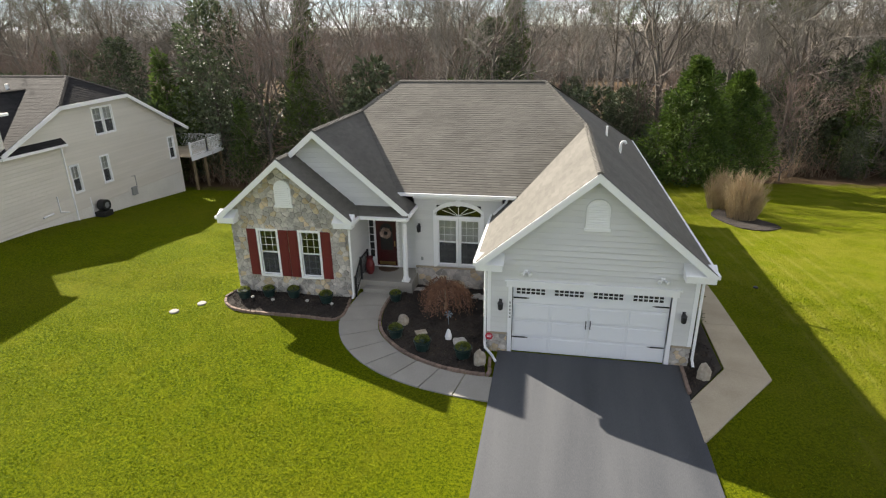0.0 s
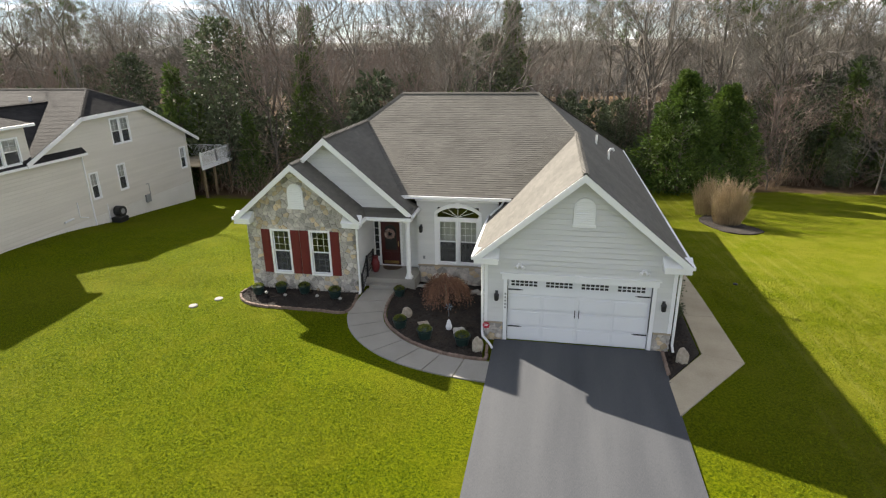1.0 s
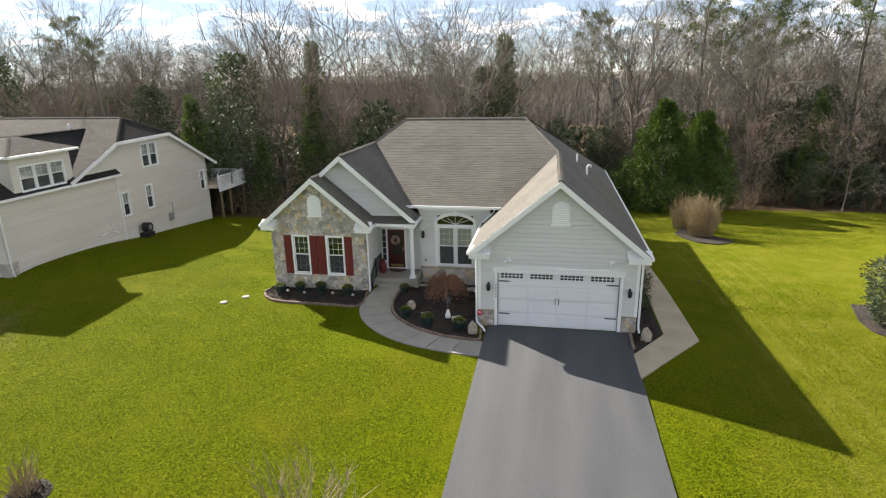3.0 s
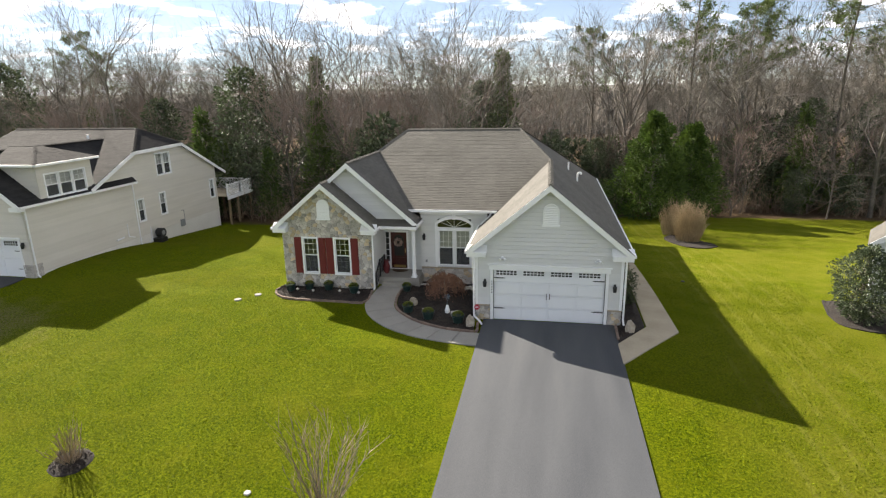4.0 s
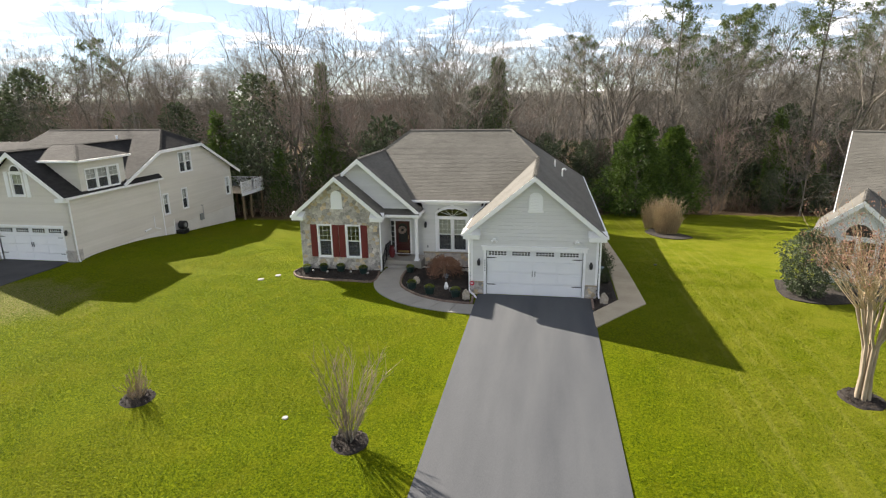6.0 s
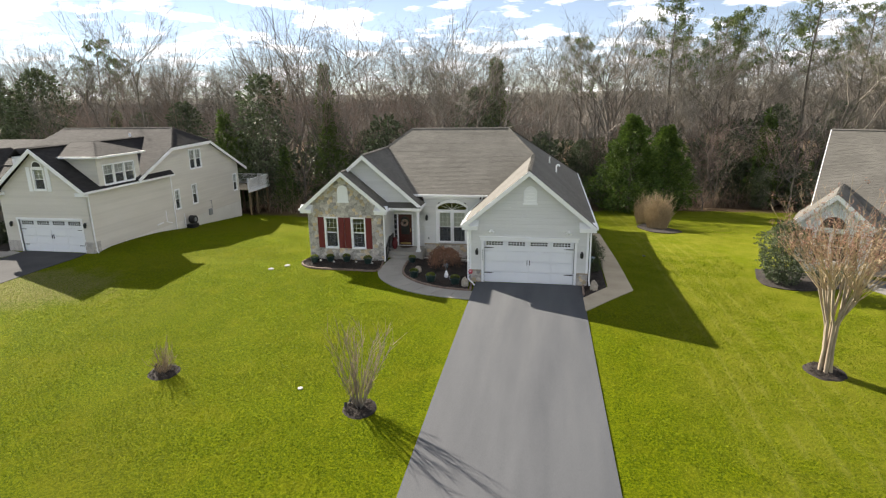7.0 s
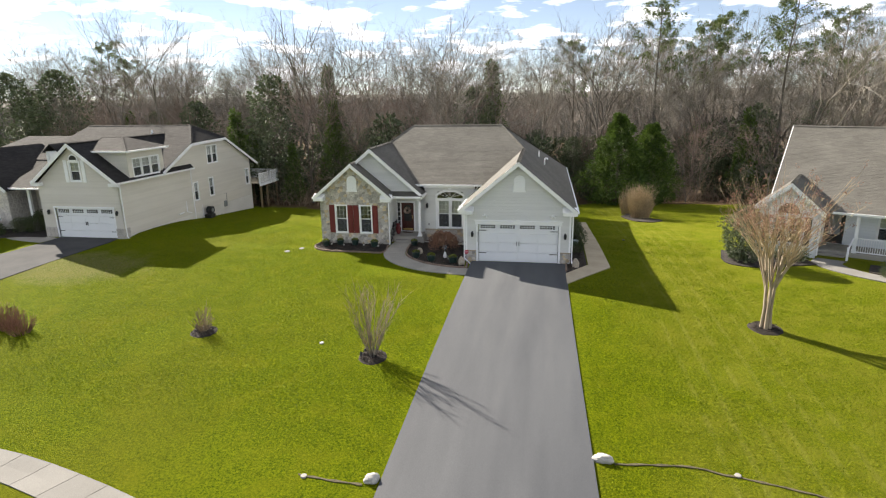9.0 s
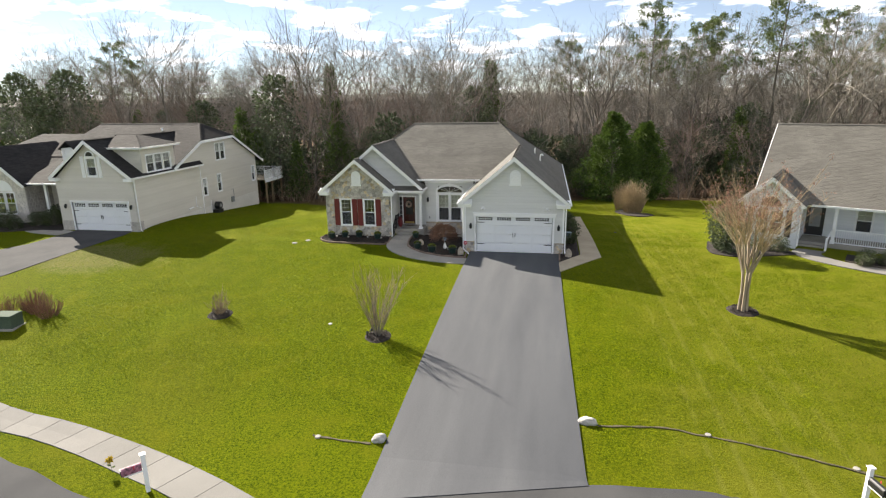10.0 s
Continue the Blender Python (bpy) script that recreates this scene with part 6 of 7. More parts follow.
# deck on posts
deck = thing("deck", "white-railed timber deck on tall posts behind the cream house", "deck")
DZ = 1.45
for i in range(15):
    bm = B()
    box(bm, -31.5, -25.6, 21.6 + 0.29 * i, 21.6 + 0.29 * i + 0.28, DZ - 0.05, DZ)
    part("deck_board", bm, M_CONC_TAN, deck)
bm = B()
box(bm, -31.5, -25.55, 25.9, 26.0, DZ - 0.32, DZ)
box(bm, -25.58, -25.5, 21.6, 26.0, DZ - 0.32, DZ + 0.01)
part("rim_board", bm, M_WHITE, deck)
for x, y in ((-25.7, 22.0), (-25.7, 25.7), (-28.5, 25.7), (-31.3, 25.7), (-25.9, 23.8)):
    bm = B()
    box(bm, x - 0.08, x + 0.08, y - 0.08, y + 0.08, G(x, y) - 0.2, DZ - 0.05)
    part("deck_post", bm, M_WOODPOST, deck)


def railing(parent, p, q, z, h=1.0, step=0.13, material=None, post=True):
    """Top and bottom rails with balusters between two points."""
    m = material or M_WHITE
    p, q = Vector((p[0], p[1], z)), Vector((q[0], q[1], z))
    for dz in (0.10, h):
        board(parent, p + Vector((0, 0, dz)), q + Vector((0, 0, dz)), 0.07, 0.06, m, "rail")
    n = int((q - p).length / step)
    bm = B()
    box(bm, -0.018, 0.018, -0.018, 0.018, 0.08, h - 0.05)
    me = bpy.data.meshes.new("baluster")
    bm.to_mesh(me)
    bm.free()
    me.materials.append(m)
    for i in range(1, n):
        ob = new("baluster", me)
        ob.parent = parent
        ob.location = p.lerp(q, i / n)
    if post:
        for e in (p, q):
            bm = B()
            box(bm, e.x - 0.06, e.x + 0.06, e.y - 0.06, e.y + 0.06, z - 0.02, z + h + 0.10, 0.008)
            part("rail_post", bm, m, parent)


railing(deck, (-25.6, 21.7), (-25.6, 23.8), DZ)
railing(deck, (-25.6, 23.8), (-25.6, 25.9), DZ)
railing(deck, (-25.6, 25.9), (-31.4, 25.9), DZ)
bm = B()
cyl(bm, (CX + 0.3, 12.6, 0.35), (CX + 0.75, 12.6, 0.35), 0.34, 0.34, 18)
box(bm, CX + 0.1, CX + 0.75, 12.2, 13.0, -0.35, -0.02, 0.02)
acu = thing("condenser_fan", "round black outdoor fan unit beside the cream wall", "fan unit")
part("fan_body", bm, M_BLACK, acu)
part("fan_guard", cyl(B(), (CX + 0.75, 12.6, 0.35), (CX + 0.77, 12.6, 0.35), 0.18, 0.16, 14), M_GREYMETAL, acu)
pipe("pipe", [(CX + 0.05, 12.2, 0.9), (CX + 0.05, 12.2, -0.2), (CX + 0.5, 12.5, -0.25)], 0.03, M_WHITE, acu)
mtr = thing("utility_meter", "grey utility meter box on the foundation", "meter")
bm = B()
box(bm, CX, CX + 0.16, 15.75, 16.2, 0.05, 0.6, 0.02)
part("meter_box", bm, M_GREYMETAL, mtr)
pipe("conduit", [(CX + 0.06, 16.3, 0.5), (CX + 0.06, 16.3, 1.3), (CX + 0.06, 16.0, 1.3)], 0.02, M_GREYMETAL, mtr)
spg = thing("drain_outlet", "white pipe fittings on the cream wall", "pipe")
pipe("pipe", [(CX + 0.05, 9.9, 1.6), (CX + 0.05, 9.9, 0.7), (CX + 0.05, 10.5, 0.5)], 0.035, M_WHITE, spg)
pipe("pipe", [(CX + 0.06, 8.7, 0.7), (CX + 0.06, 9.4, 0.75)], 0.06, M_WHITE, spg)

# ---------------- the white house, turned towards the bend of the street ----------------
W_PIVOT, W_TURN = Vector((22.1, 12.6, 0)), -27.0


def turned(e):
    """Turns a thing that is laid out square to the grey house about the end of the white house's ridge."""
    r = Matrix.Rotation(radians(W_TURN), 4, "Z")
    e.matrix_basis = Matrix.Translation(W_PIVOT) @ r @ Matrix.Translation(-W_PIVOT)
    return e


white = turned(thing("white_house", "one-storey white house with gabled bay and railed porch", "house"))
BX0, BX1, BY = 21.75, 25.1, 3.6
BXC = (BX0 + BX1) / 2
f_bay = Plane((0, BY, 0), (1, 0, 0), (0, -1, 0))
sided_wall("bay_wall", white, f_bay, [(BX0, -0.3), (BX1, -0.3), (BX1, 2.95), (BXC, 4.3), (BX0, 2.95)], [(22.57, 24.29, 0.7, 2.5)], M_BLUEWHITE, 0.19, single=False)
window(white, f_bay, 22.62, 23.37, 0.75, 2.45, 2, 2, 0.06, low_bars=False)
window(white, f_bay, 23.49, 24.24, 0.75, 2.45, 2, 2, 0.06, low_bars=False)
bm = B()
arch_panel(bm, f_bay, BXC, 0.72, 2.6, 3.42, 0.0, 0.06)
part("arched_window_head", bm, M_WHITE, white)
bm = B()
arch_panel(bm, f_bay, BXC, 0.6, 2.68, 3.32, 0.06, 0.066)
part("fanlight", bm, M_BLACK, white)
for u in (22.30, 24.56):
    bm = B()
    wall_bar(bm, f_bay, u - 0.17, u + 0.17, 0.7, 2.5, 0.0, 0.05)
    part("shutter", bm, M_BLACK, white)
sided_wall("bay_side_wall", white, Plane((BX1, BY, 0), (0, 1, 0), (1, 0, 0)), [(0, -0.1), (3.6, -0.1), (3.6, 2.9), (0, 2.9)], [], M_BLUEWHITE, 0.19, single=False)
sided_wall("bay_side_wall", white, Plane((BX0, BY, 0), (0, 1, 0), (-1, 0, 0)), [(0, -0.6), (3.6, -0.8), (3.6, 2.9), (0, 2.9)], [], M_BLUEWHITE, 0.19, single=False)
sided_wall("end_wall", white, Plane((22.5, 5.2, 0), (0, 1, 0), (-1, 0, 0)), [(0, -1.0), (15, -2.4), (15, 2.9), (7.4, 7.3), (0, 2.9)], [], M_BLUEWHITE, 0.19, single=False)
f_po = Plane((0, 7.2, 0), (1, 0, 0), (0, -1, 0))
sided_wall("porch_wall", white, f_po, [(BX1, 0.0), (38, 0.0), (38, 3.6), (BX1, 3.6)], [(25.2, 26.3, 0.3, 2.42), (28.0, 29.0, 0.75, 2.4), (30.6, 31.6, 0.75, 2.4)], M_BLUEWHITE, 0.19, single=False)
bm = B()
wall_bar(bm, f_po, 25.2, 26.3, 0.3, 2.42, -0.1, -0.03)
part("entry_door", bm, M_BLACK, white)
bm = B()
wall_bar(bm, f_po, 25.42, 26.08, 0.9, 2.2, -0.03, -0.02)
part("door_glass", bm, M_GREYMETAL, white)
for a in (28.05, 30.65):
    window(white, f_po, a, a + 0.9, 0.8, 2.35, 2, 2, 0.06, low_bars=False, curtain=True)
bm = B()
box(bm, BX1 + 0.05, 38, 5.0, 7.2, -0.3, 0.28, 0.01)
part("porch_slab", bm, M_CONC, white)
bm = B()
box(bm, 25.1, 26.6, 4.6, 5.0, -0.3, 0.12, 0.01)
part("step", bm, M_CONC, white)
for x in (27.0, 30.2, 33.4, 36.6):
    bm = B()
    box(bm, x - 0.10, x + 0.10, 5.08, 5.28, 0.28, 2.65, 0.01)
    box(bm, x - 0.13, x + 0.13, 5.05, 5.31, 0.28, 0.5, 0.01)
    part("porch_post", bm, M_WHITE, white)
bm = B()
box(bm, BX1, 38, 5.06, 5.3, 2.62, 2.85)
part("porch_beam", bm, M_WHITE, white)
bm = B()
box(bm, BX1, 38, 5.3, 7.2, 2.80, 2.84)
part("porch_ceiling", bm, M_WHITE, white)
prail = turned(thing("porch_railing", "white porch railing with thin balusters", "railing"))
for a, b in ((27.1, 30.1), (30.3, 33.3), (33.5, 36.5)):
    railing(prail, (a, 5.18), (b, 5.18), 0.28, 0.95, 0.12, post=False)
board(prail, (26.9, 5.05, 1.2), (26.75, 4.0, 0.75), 0.07, 0.06, M_WHITE, "rail")
bm = B()
box(bm, 26.69, 26.81, 3.94, 4.06, -0.2, 0.85, 0.008)
part("rail_post", bm, M_WHITE, prail)
wroof = turned(thing("white_house_roof", "weathered grey shingle roof of the white house with a front gable", "roof"))
roof_plane(wroof, [(22.1, 4.8, 2.80), (38.5, 4.8, 2.80), (38.5, 12.6, 7.55), (22.1, 12.6, 7.55)], M_SHINGLE, 41)
roof_plane(wroof, [(38.5, 20.4, 2.80), (22.1, 20.4, 2.80), (22.1, 12.6, 7.55), (38.5, 12.6, 7.55)], M_SHINGLE, 43)
WA = 4.62
roof_plane(wroof, [(BX1 + 0.35, 3.2, 2.86), (BX1 + 0.35, 4.9, 2.86), (BXC, 7.75, WA), (BXC, 3.2, WA)], M_SHINGLE, 44)
roof_plane(wroof, [(BX0 - 0.35, 3.2, 2.86), (BX0 - 0.35, 6.6, 2.86), (BXC, 7.75, WA), (BXC, 3.2, WA)], M_SHINGLE, 45)
board(wroof, (BX0 - 0.35, 3.18, 2.85), (BXC, 3.18, WA - 0.01), 0.06, 0.22, M_WHITE, "rake_board")
board(wroof, (BX1 + 0.35, 3.185, 2.85), (BXC, 3.185, WA - 0.01), 0.06, 0.22, M_WHITE, "rake_board")
board(wroof, (22.08, 4.8, 2.79), (22.08, 12.6, 7.54), 0.06, 0.2, M_WHITE, "rake_board")
board(wroof, (BX1 + 0.5, 4.76, 2.80), (38.5, 4.76, 2.80), 0.1, 0.13, M_WHITE, "gutter")
cap_line(wroof, (22.1, 12.6, 7.55), (38.5, 12.6, 7.55), M_SHINGLE)
cap_line(wroof, (BXC, 3.2, WA), (BXC, 7.75, WA), M_SHINGLE)
pipe("downpipe", [(BX1 + 0.1, 3.5, 2.7), (BX1 + 0.1, 3.5, 0.2)], 0.045, M_WHITE, wroof)
# added floor and end wall inside, coloured dark for an unlit interior
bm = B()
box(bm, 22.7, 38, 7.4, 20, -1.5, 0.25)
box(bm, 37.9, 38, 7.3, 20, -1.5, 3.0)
part("dark_interior_fill", bm, M_DARKROOM, white)

# ---------------- planting in the yard ----------------


def stems(name, seed, h, half, n, label, category, material, bark=None, r=0.012, twigs=6, vase=0.5, group="", stem_r=0.02, foot=0.38, dome=0.38, short=0.45, flare=1.0):
    """A multi-stemmed leafless shrub: each stem rises from the base and forks into twigs."""
    rng = random.Random(seed)
    tv, tf, cv, cf = [], [], [], []
    for i in range(n):
        az, out = rng.uniform(0, 6.283), math.sqrt(rng.random())
        d = Vector((math.cos(az) * out * half * flare / h, math.sin(az) * out * half * flare / h, 1)).normalized()
        p = Vector((math.cos(az) * out * half * foot, math.sin(az) * out * half * foot, -0.05))
        ln = h * rng.uniform(short, 1.0) * (1 - dome * out * out)
        pts, _ = bend(rng, p, d, ln, 4, 0.16, vase * 0.12)
        tube(tv, tf, pts, [stem_r * (1 - 0.8 * k / 4) + 0.003 for k in range(5)], 3)
        for _ in range(twigs):
            q, qd = lerp_path(pts, rng.uniform(0.14, 0.99))
            td = (qd + Vector((rng.uniform(-.7, .7), rng.uniform(-.7, .7), rng.uniform(0, .5)))).normalized()
            spike(cv, cf, q, q + td * ln * rng.uniform(0.12, 0.3), r)
    e = thing(name, label, category, group)
    raw("stem_clump", tv, tf, bark or material, e)
    raw("twig_mass", cv, cf, material, e)
    return e


def mulch_ring(x, y, r, label):
    vs = [(x, y, G(x, y) + 0.07)]
    rng = random.Random(int(x * 10))
    n = 26
    for k, (f, z) in enumerate(((0.55, 0.06), (0.9, 0.035), (1.02, -0.03))):
        for i in range(n):
            a = 6.2832 * i / n
            q = r * f * (1 + rng.uniform(-0.05, 0.05))
            px_, py_ = x + q * math.cos(a), y + q * math.sin(a)
            vs.append((px_, py_, G(px_, py_) + z + rng.uniform(-0.012, 0.012)))
    fs = [(0, 1 + i, 1 + (i + 1) % n) for i in range(n)]
    for k in range(2):
        fs += [(1 + k * n + i, 1 + (k + 1) * n + i, 1 + (k + 1) * n + (i + 1) % n, 1 + k * n + (i + 1) % n) for i in range(n)]
    return tagged(raw("mulch_ring", vs, fs, M_MULCH, smooth=True), label, "mulch ring")


mulch_ring(-2.85, -13.12, 0.64, "round dark mulch ring under the young tree")
mulch_ring(-11.43, -11.8, 0.64, "round dark mulch ring under the small shrub")
place(stems("tan_shrub", 53, 4.0, 1.15, 460, "dense rounded tan leafless shrub on the back lawn", "shrub", M_TAN, None, 0.010, 11, stem_r=0.012, foot=0.85, vase=0.2, dome=0.5, short=0.72, flare=0.75), 12.85, 19.8, 0, 0.8)
place(stems("tan_shrub", 59, 3.6, 1.0, 260, "tan leafless shrub behind the larger one", "shrub", M_TAN, None, 0.010, 11, stem_r=0.012, foot=0.85, vase=0.2, dome=0.5, short=0.72, flare=0.75), 12.3, 22.9, 0, 0.8)
mulch_bed("flower_bed_4", smooth_line([(12.3, 22.8), (11.3, 20.5), (12.0, 17.5), (13.3, 16.8), (14.4, 17.6)], 4), smooth_line([(13.2, 23.0), (13.4, 21.5), (13.8, 20), (14.3, 18.8), (14.5, 17.8)], 4), "grey gravelly mulch strip under the tan shrub", 5, 0.05, 4, 2)


def crape_myrtle(seed, label, height, half, trunks=6, knee=2.5):
    """Pale trunks that rise close together and fork, cut back to knobs, from which long straight shoots fan out to dry seed heads."""
    rng = random.Random(seed)
    e = thing("crape_myrtle", label, "tree")
    cv, cf, sv, sf = [], [], [], []
    for i in range(trunks):
        az = 6.283 * i / trunks + rng.uniform(-0.3, 0.3)
        out = Vector((math.cos(az), math.sin(az), 0))
        tv, tf = [], []
        fork = out * rng.uniform(0.16, 0.30) + Vector((0, 0, knee * rng.uniform(0.5, 0.7)))
        foot = out * 0.20 + Vector((0, 0, -0.1))
        mid = foot.lerp(fork, 0.5) - out * 0.05
        tube(tv, tf, [foot, mid, fork], [0.085, 0.068, 0.062], 8)
        for k in range(3):
            a2 = az + rng.uniform(-1.1, 1.1)
            top = fork + Vector((math.cos(a2), math.sin(a2), 0)) * rng.uniform(0.2, 0.65) + Vector((0, 0, knee * rng.uniform(0.35, 0.6)))
            pts, d = bend(rng, fork, (top - fork).normalized(), (top - fork).length, 3, 0.10, 0.02)
            tube(tv, tf, pts, [0.05, 0.043, 0.04, 0.055], 6)
            for _ in range(9):
                a3 = math.atan2(pts[-1].y, pts[-1].x) + rng.gauss(0, 0.9)
                r = half * rng.uniform(0.1, 1.0) ** 0.7
                end = Vector((math.cos(a3) * r, math.sin(a3) * r, height * rng.uniform(0.72, 1.0) - 0.9 * (r / half) ** 2))
                base = pts[-1] + Vector((rng.uniform(-.04, .04), rng.uniform(-.04, .04), 0))
                sp, sd = bend(rng, base, (end - base + out * 0.4).normalized(), (end - base).length * rng.uniform(0.55, 1.0), 4, 0.07, 0.03)
                tube(cv, cf, sp, [0.015, 0.012, 0.009, 0.006, 0.004], 3)
                for _ in range(6):
                    q, qd = lerp_path(sp, rng.uniform(0.35, 0.99))
                    t = q + (qd + Vector((rng.uniform(-.9, .9), rng.uniform(-.9, .9), rng.uniform(-.2, .5)))).normalized() * rng.uniform(0.25, 0.7)
                    spike(cv, cf, q, t, 0.006)
                    if rng.random() < 0.75 and t.z > height * 0.55:
                        for _ in range(7):
                            leaf_quads(sv, sf, t + Vector((rng.gauss(0, .05), rng.gauss(0, .05), rng.gauss(0, .07))), Vector((rng.gauss(0, 1), rng.gauss(0, 1), rng.gauss(0, 1))).normalized(), 0.055, rng, 0.8)
        raw("trunk", tv, tf, M_PALEBARK, e, smooth=True)
    raw("crown", cv, cf, M_TAN, e)
    raw("seed_fuzz", sv, sf, M_DRYLEAF, e)
    return e


place(stems("young_tree", 51, 4.1, 1.75, 26, "young leafless vase-shaped tree in a mulch ring", "tree", M_BROWNTWIG, M_BARK, 0.009, 18, stem_r=0.015, foot=0.04, vase=0.3, short=0.72, flare=0.95), -2.85, -13.12)
place(stems("lawn_shrub", 52, 1.55, 0.85, 42, "small leafless fan-shaped shrub in a mulch ring", "shrub", M_BROWNTWIG, None, 0.008, 10, stem_r=0.011, foot=0.2), -11.43, -11.8)
spot = thing("garden_spotlight", "small black spotlight on a stake in the mulch ring", "spotlight", "spotlights in the lawn rings")
part("stake", cyl(B(), (0, 0, -0.12), (0, 0, 0.14), 0.012, 0.012, 6), M_BLACK, spot)
part("lamp_head", cyl(B(), (-0.02, 0.0, 0.13), (0.09, 0.04, 0.24), 0.05, 0.07, 10), M_BLACK, spot)
place(spot, -3.22, -13.0, 0.4, 1.0, 0.06)
put(spot, -3.28, -13.32, 1.5, 0.9, 0.06)
put(spot, -11.85, -11.75, 0.2, 0.9, 0.06)
place(crape_myrtle(54, "pale multi-trunk crape myrtle with reddish seed heads", 7.7, 3.0, 6, 3.0), 14.0, -8.4)
mulch_ring(14.0, -8.4, 0.74, "round dark mulch ring under the crape myrtle")


def round_shrub(name, seed, h, half, label, material, leaves, leaf, group=""):
    e = evergreen(name, seed, h, half, label, material, leaves, leaf, "ball", "shrub", group, bare=0.02, wide=0.6, r0=0.04, lumps=22)
    return e


place(round_shrub("holly_shrub", 55, 3.3, 1.25, "tall clipped dark holly shrub with a dense oval crown", M_HOLLY, 9000, 0.11), 16.1, 2.0)
mulch_bed("flower_bed_5", smooth_line([(15.1, 2.6), (15.2, 1.2), (16.6, 0.6), (18.5, 1.1), (20.2, 1.6)], 5), smooth_line([(15.6, 4.4), (16.5, 4.4), (17.5, 4.2), (18.8, 3.6), (20.1, 2.9)], 5), "dark mulch bed below the white bay", 6, 0.06, 6, 2)
box_a = round_shrub("boxwood", 56, 0.75, 0.48, "small rounded evergreen boxwood in mulch", M_BOX, 2200, 0.06, "boxwoods by the houses")
place(box_a, 23.4, 0.1)
for x, y, s in ((24.3, -0.3, 1.0), (25.2, -0.7, 0.95), (26.1, -1.2, 1.1), (22.9, -0.6, 0.8), (27.0, -1.7, 1.0), (19.4, 2.3, 1.1), (18.3, 2.8, 0.9), (6.2, 6.8, 1.35), (6.3, 4.6, 1.45), (6.25, 8.9, 1.3), (6.3, 2.8, 0.9), (6.25, 11.2, 1.2), (-36.2, 3.0, 1.3), (-34.9, 3.2, 1.5), (-35.6, 4.4, 1.6), (-38.5, 2.4, 1.6), (-40.5, 2.3, 1.6), (-37.4, 2.0, 1.1), (-42.3, 2.4, 1.7)):
    put(box_a, x, y, x, s)
yel = round_shrub("golden_shrub", 57, 0.9, 0.8, "low yellow-green shrub beside the porch of the cream house", M_CEDAR, 2200, 0.08)
place(yel, -33.6, 4.2, 0, 1.15)
mulch_bed("flower_bed_6", [(22.4, 0.4), (23.4, -0.9), (25, -1.9), (27.5, -2.9)], [(23.2, 1.9), (24.4, 1.3), (26.0, 0.6), (28.4, -0.5)], "dark mulch bed before the white porch", 7, 0.06, 6, 3)
mulch_bed("flower_bed_7", [(-44, 1.2), (-40, 1.0), (-37.6, 1.2), (-34.9, 1.9), (-33.1, 1.9)], [(-44, 3.5), (-40, 3.5), (-37.6, 3.5), (-34.9, 3.8), (-33.2, 3.8)], "dark mulch bed before the cream porch", 8, 0.06, 6, 3)

# weeping maple in the curved bed
rng = random.Random(58)
wm = thing("weeping_maple", "low weeping Japanese maple with russet drooping twigs", "shrub")
tv, tf, cv, cf, sv, sf = [], [], [], [], [], []
tube(tv, tf, [Vector((0, 0, -0.1)), Vector((0.05, 0.02, 0.4)), Vector((0.0, 0.0, 0.8)), Vector((0.08, 0, 1.05))], [0.06, 0.05, 0.045, 0.03], 6)
for i in range(85):
    a, rad = rng.uniform(0, 6.283), rng.uniform(0.5, 1.15)
    top = Vector((math.cos(a) * rad * 0.45, math.sin(a) * rad * 0.45, rng.uniform(1.0, 1.25)))
    end = Vector((math.cos(a) * rad, math.sin(a) * rad, rng.uniform(0.15, 0.55)))
    mid = Vector((math.cos(a) * rad * 0.85, math.sin(a) * rad * 0.85, rng.uniform(0.75, 1.0)))
    tube(cv, cf, [Vector((0.04, 0, 0.95)), top, mid, end], [0.018, 0.013, 0.009, 0.004], 3)
    for _ in range(22):
        q, qd = lerp_path([top, mid, end], rng.uniform(0.0, 0.99))
        t = q + Vector((rng.uniform(-.22, .22), rng.uniform(-.22, .22), rng.uniform(-.4, 0.02)))
        spike(cv, cf, q, t, 0.006)
        if rng.random() < 0.8:
            leaf_quads(sv, sf, t, Vector((rng.gauss(0, .6), rng.gauss(0, .6), -1)).normalized(), 0.07, rng, 0.6)
raw("trunk", tv, tf, M_PALEBARK, wm, smooth=True)
raw("crown", cv, cf, M_MAPLE, wm)
raw("dry_foliage", sv, sf, M_DRYLEAF, wm)
place(wm, -2.6, 2.6, 0, 1.0, 0.05)


def planter(seed, s=1.0):
    e = thing("planter", "dark green glazed pot with a small yellow-green plant", "planter", "planters in the beds")
    bm = B()
    lathe(bm, [(0.15, 0.0), (0.20, 0.04), (0.25, 0.30), (0.275, 0.33), (0.275, 0.37), (0.235, 0.37), (0.225, 0.33)], 18)
    part("pot", bm, M_POT, e)
    rng = random.Random(seed)
    vs, fs = [], []
    for i in range(420):
        d = Vector((rng.gauss(0, 1), rng.gauss(0, 1), abs(rng.gauss(0.3, .8)))).normalized()
        leaf_quads(vs, fs, Vector((0, 0, 0.34)) + Vector((d.x * 0.19, d.y * 0.19, d.z * 0.12)), d, 0.07, rng, 0.5)
    raw("plant", vs, fs, M_SPRIG, e)
    return e


pl0 = place(planter(60), -10.75, 2.2, 0, 1.0, 0.06)
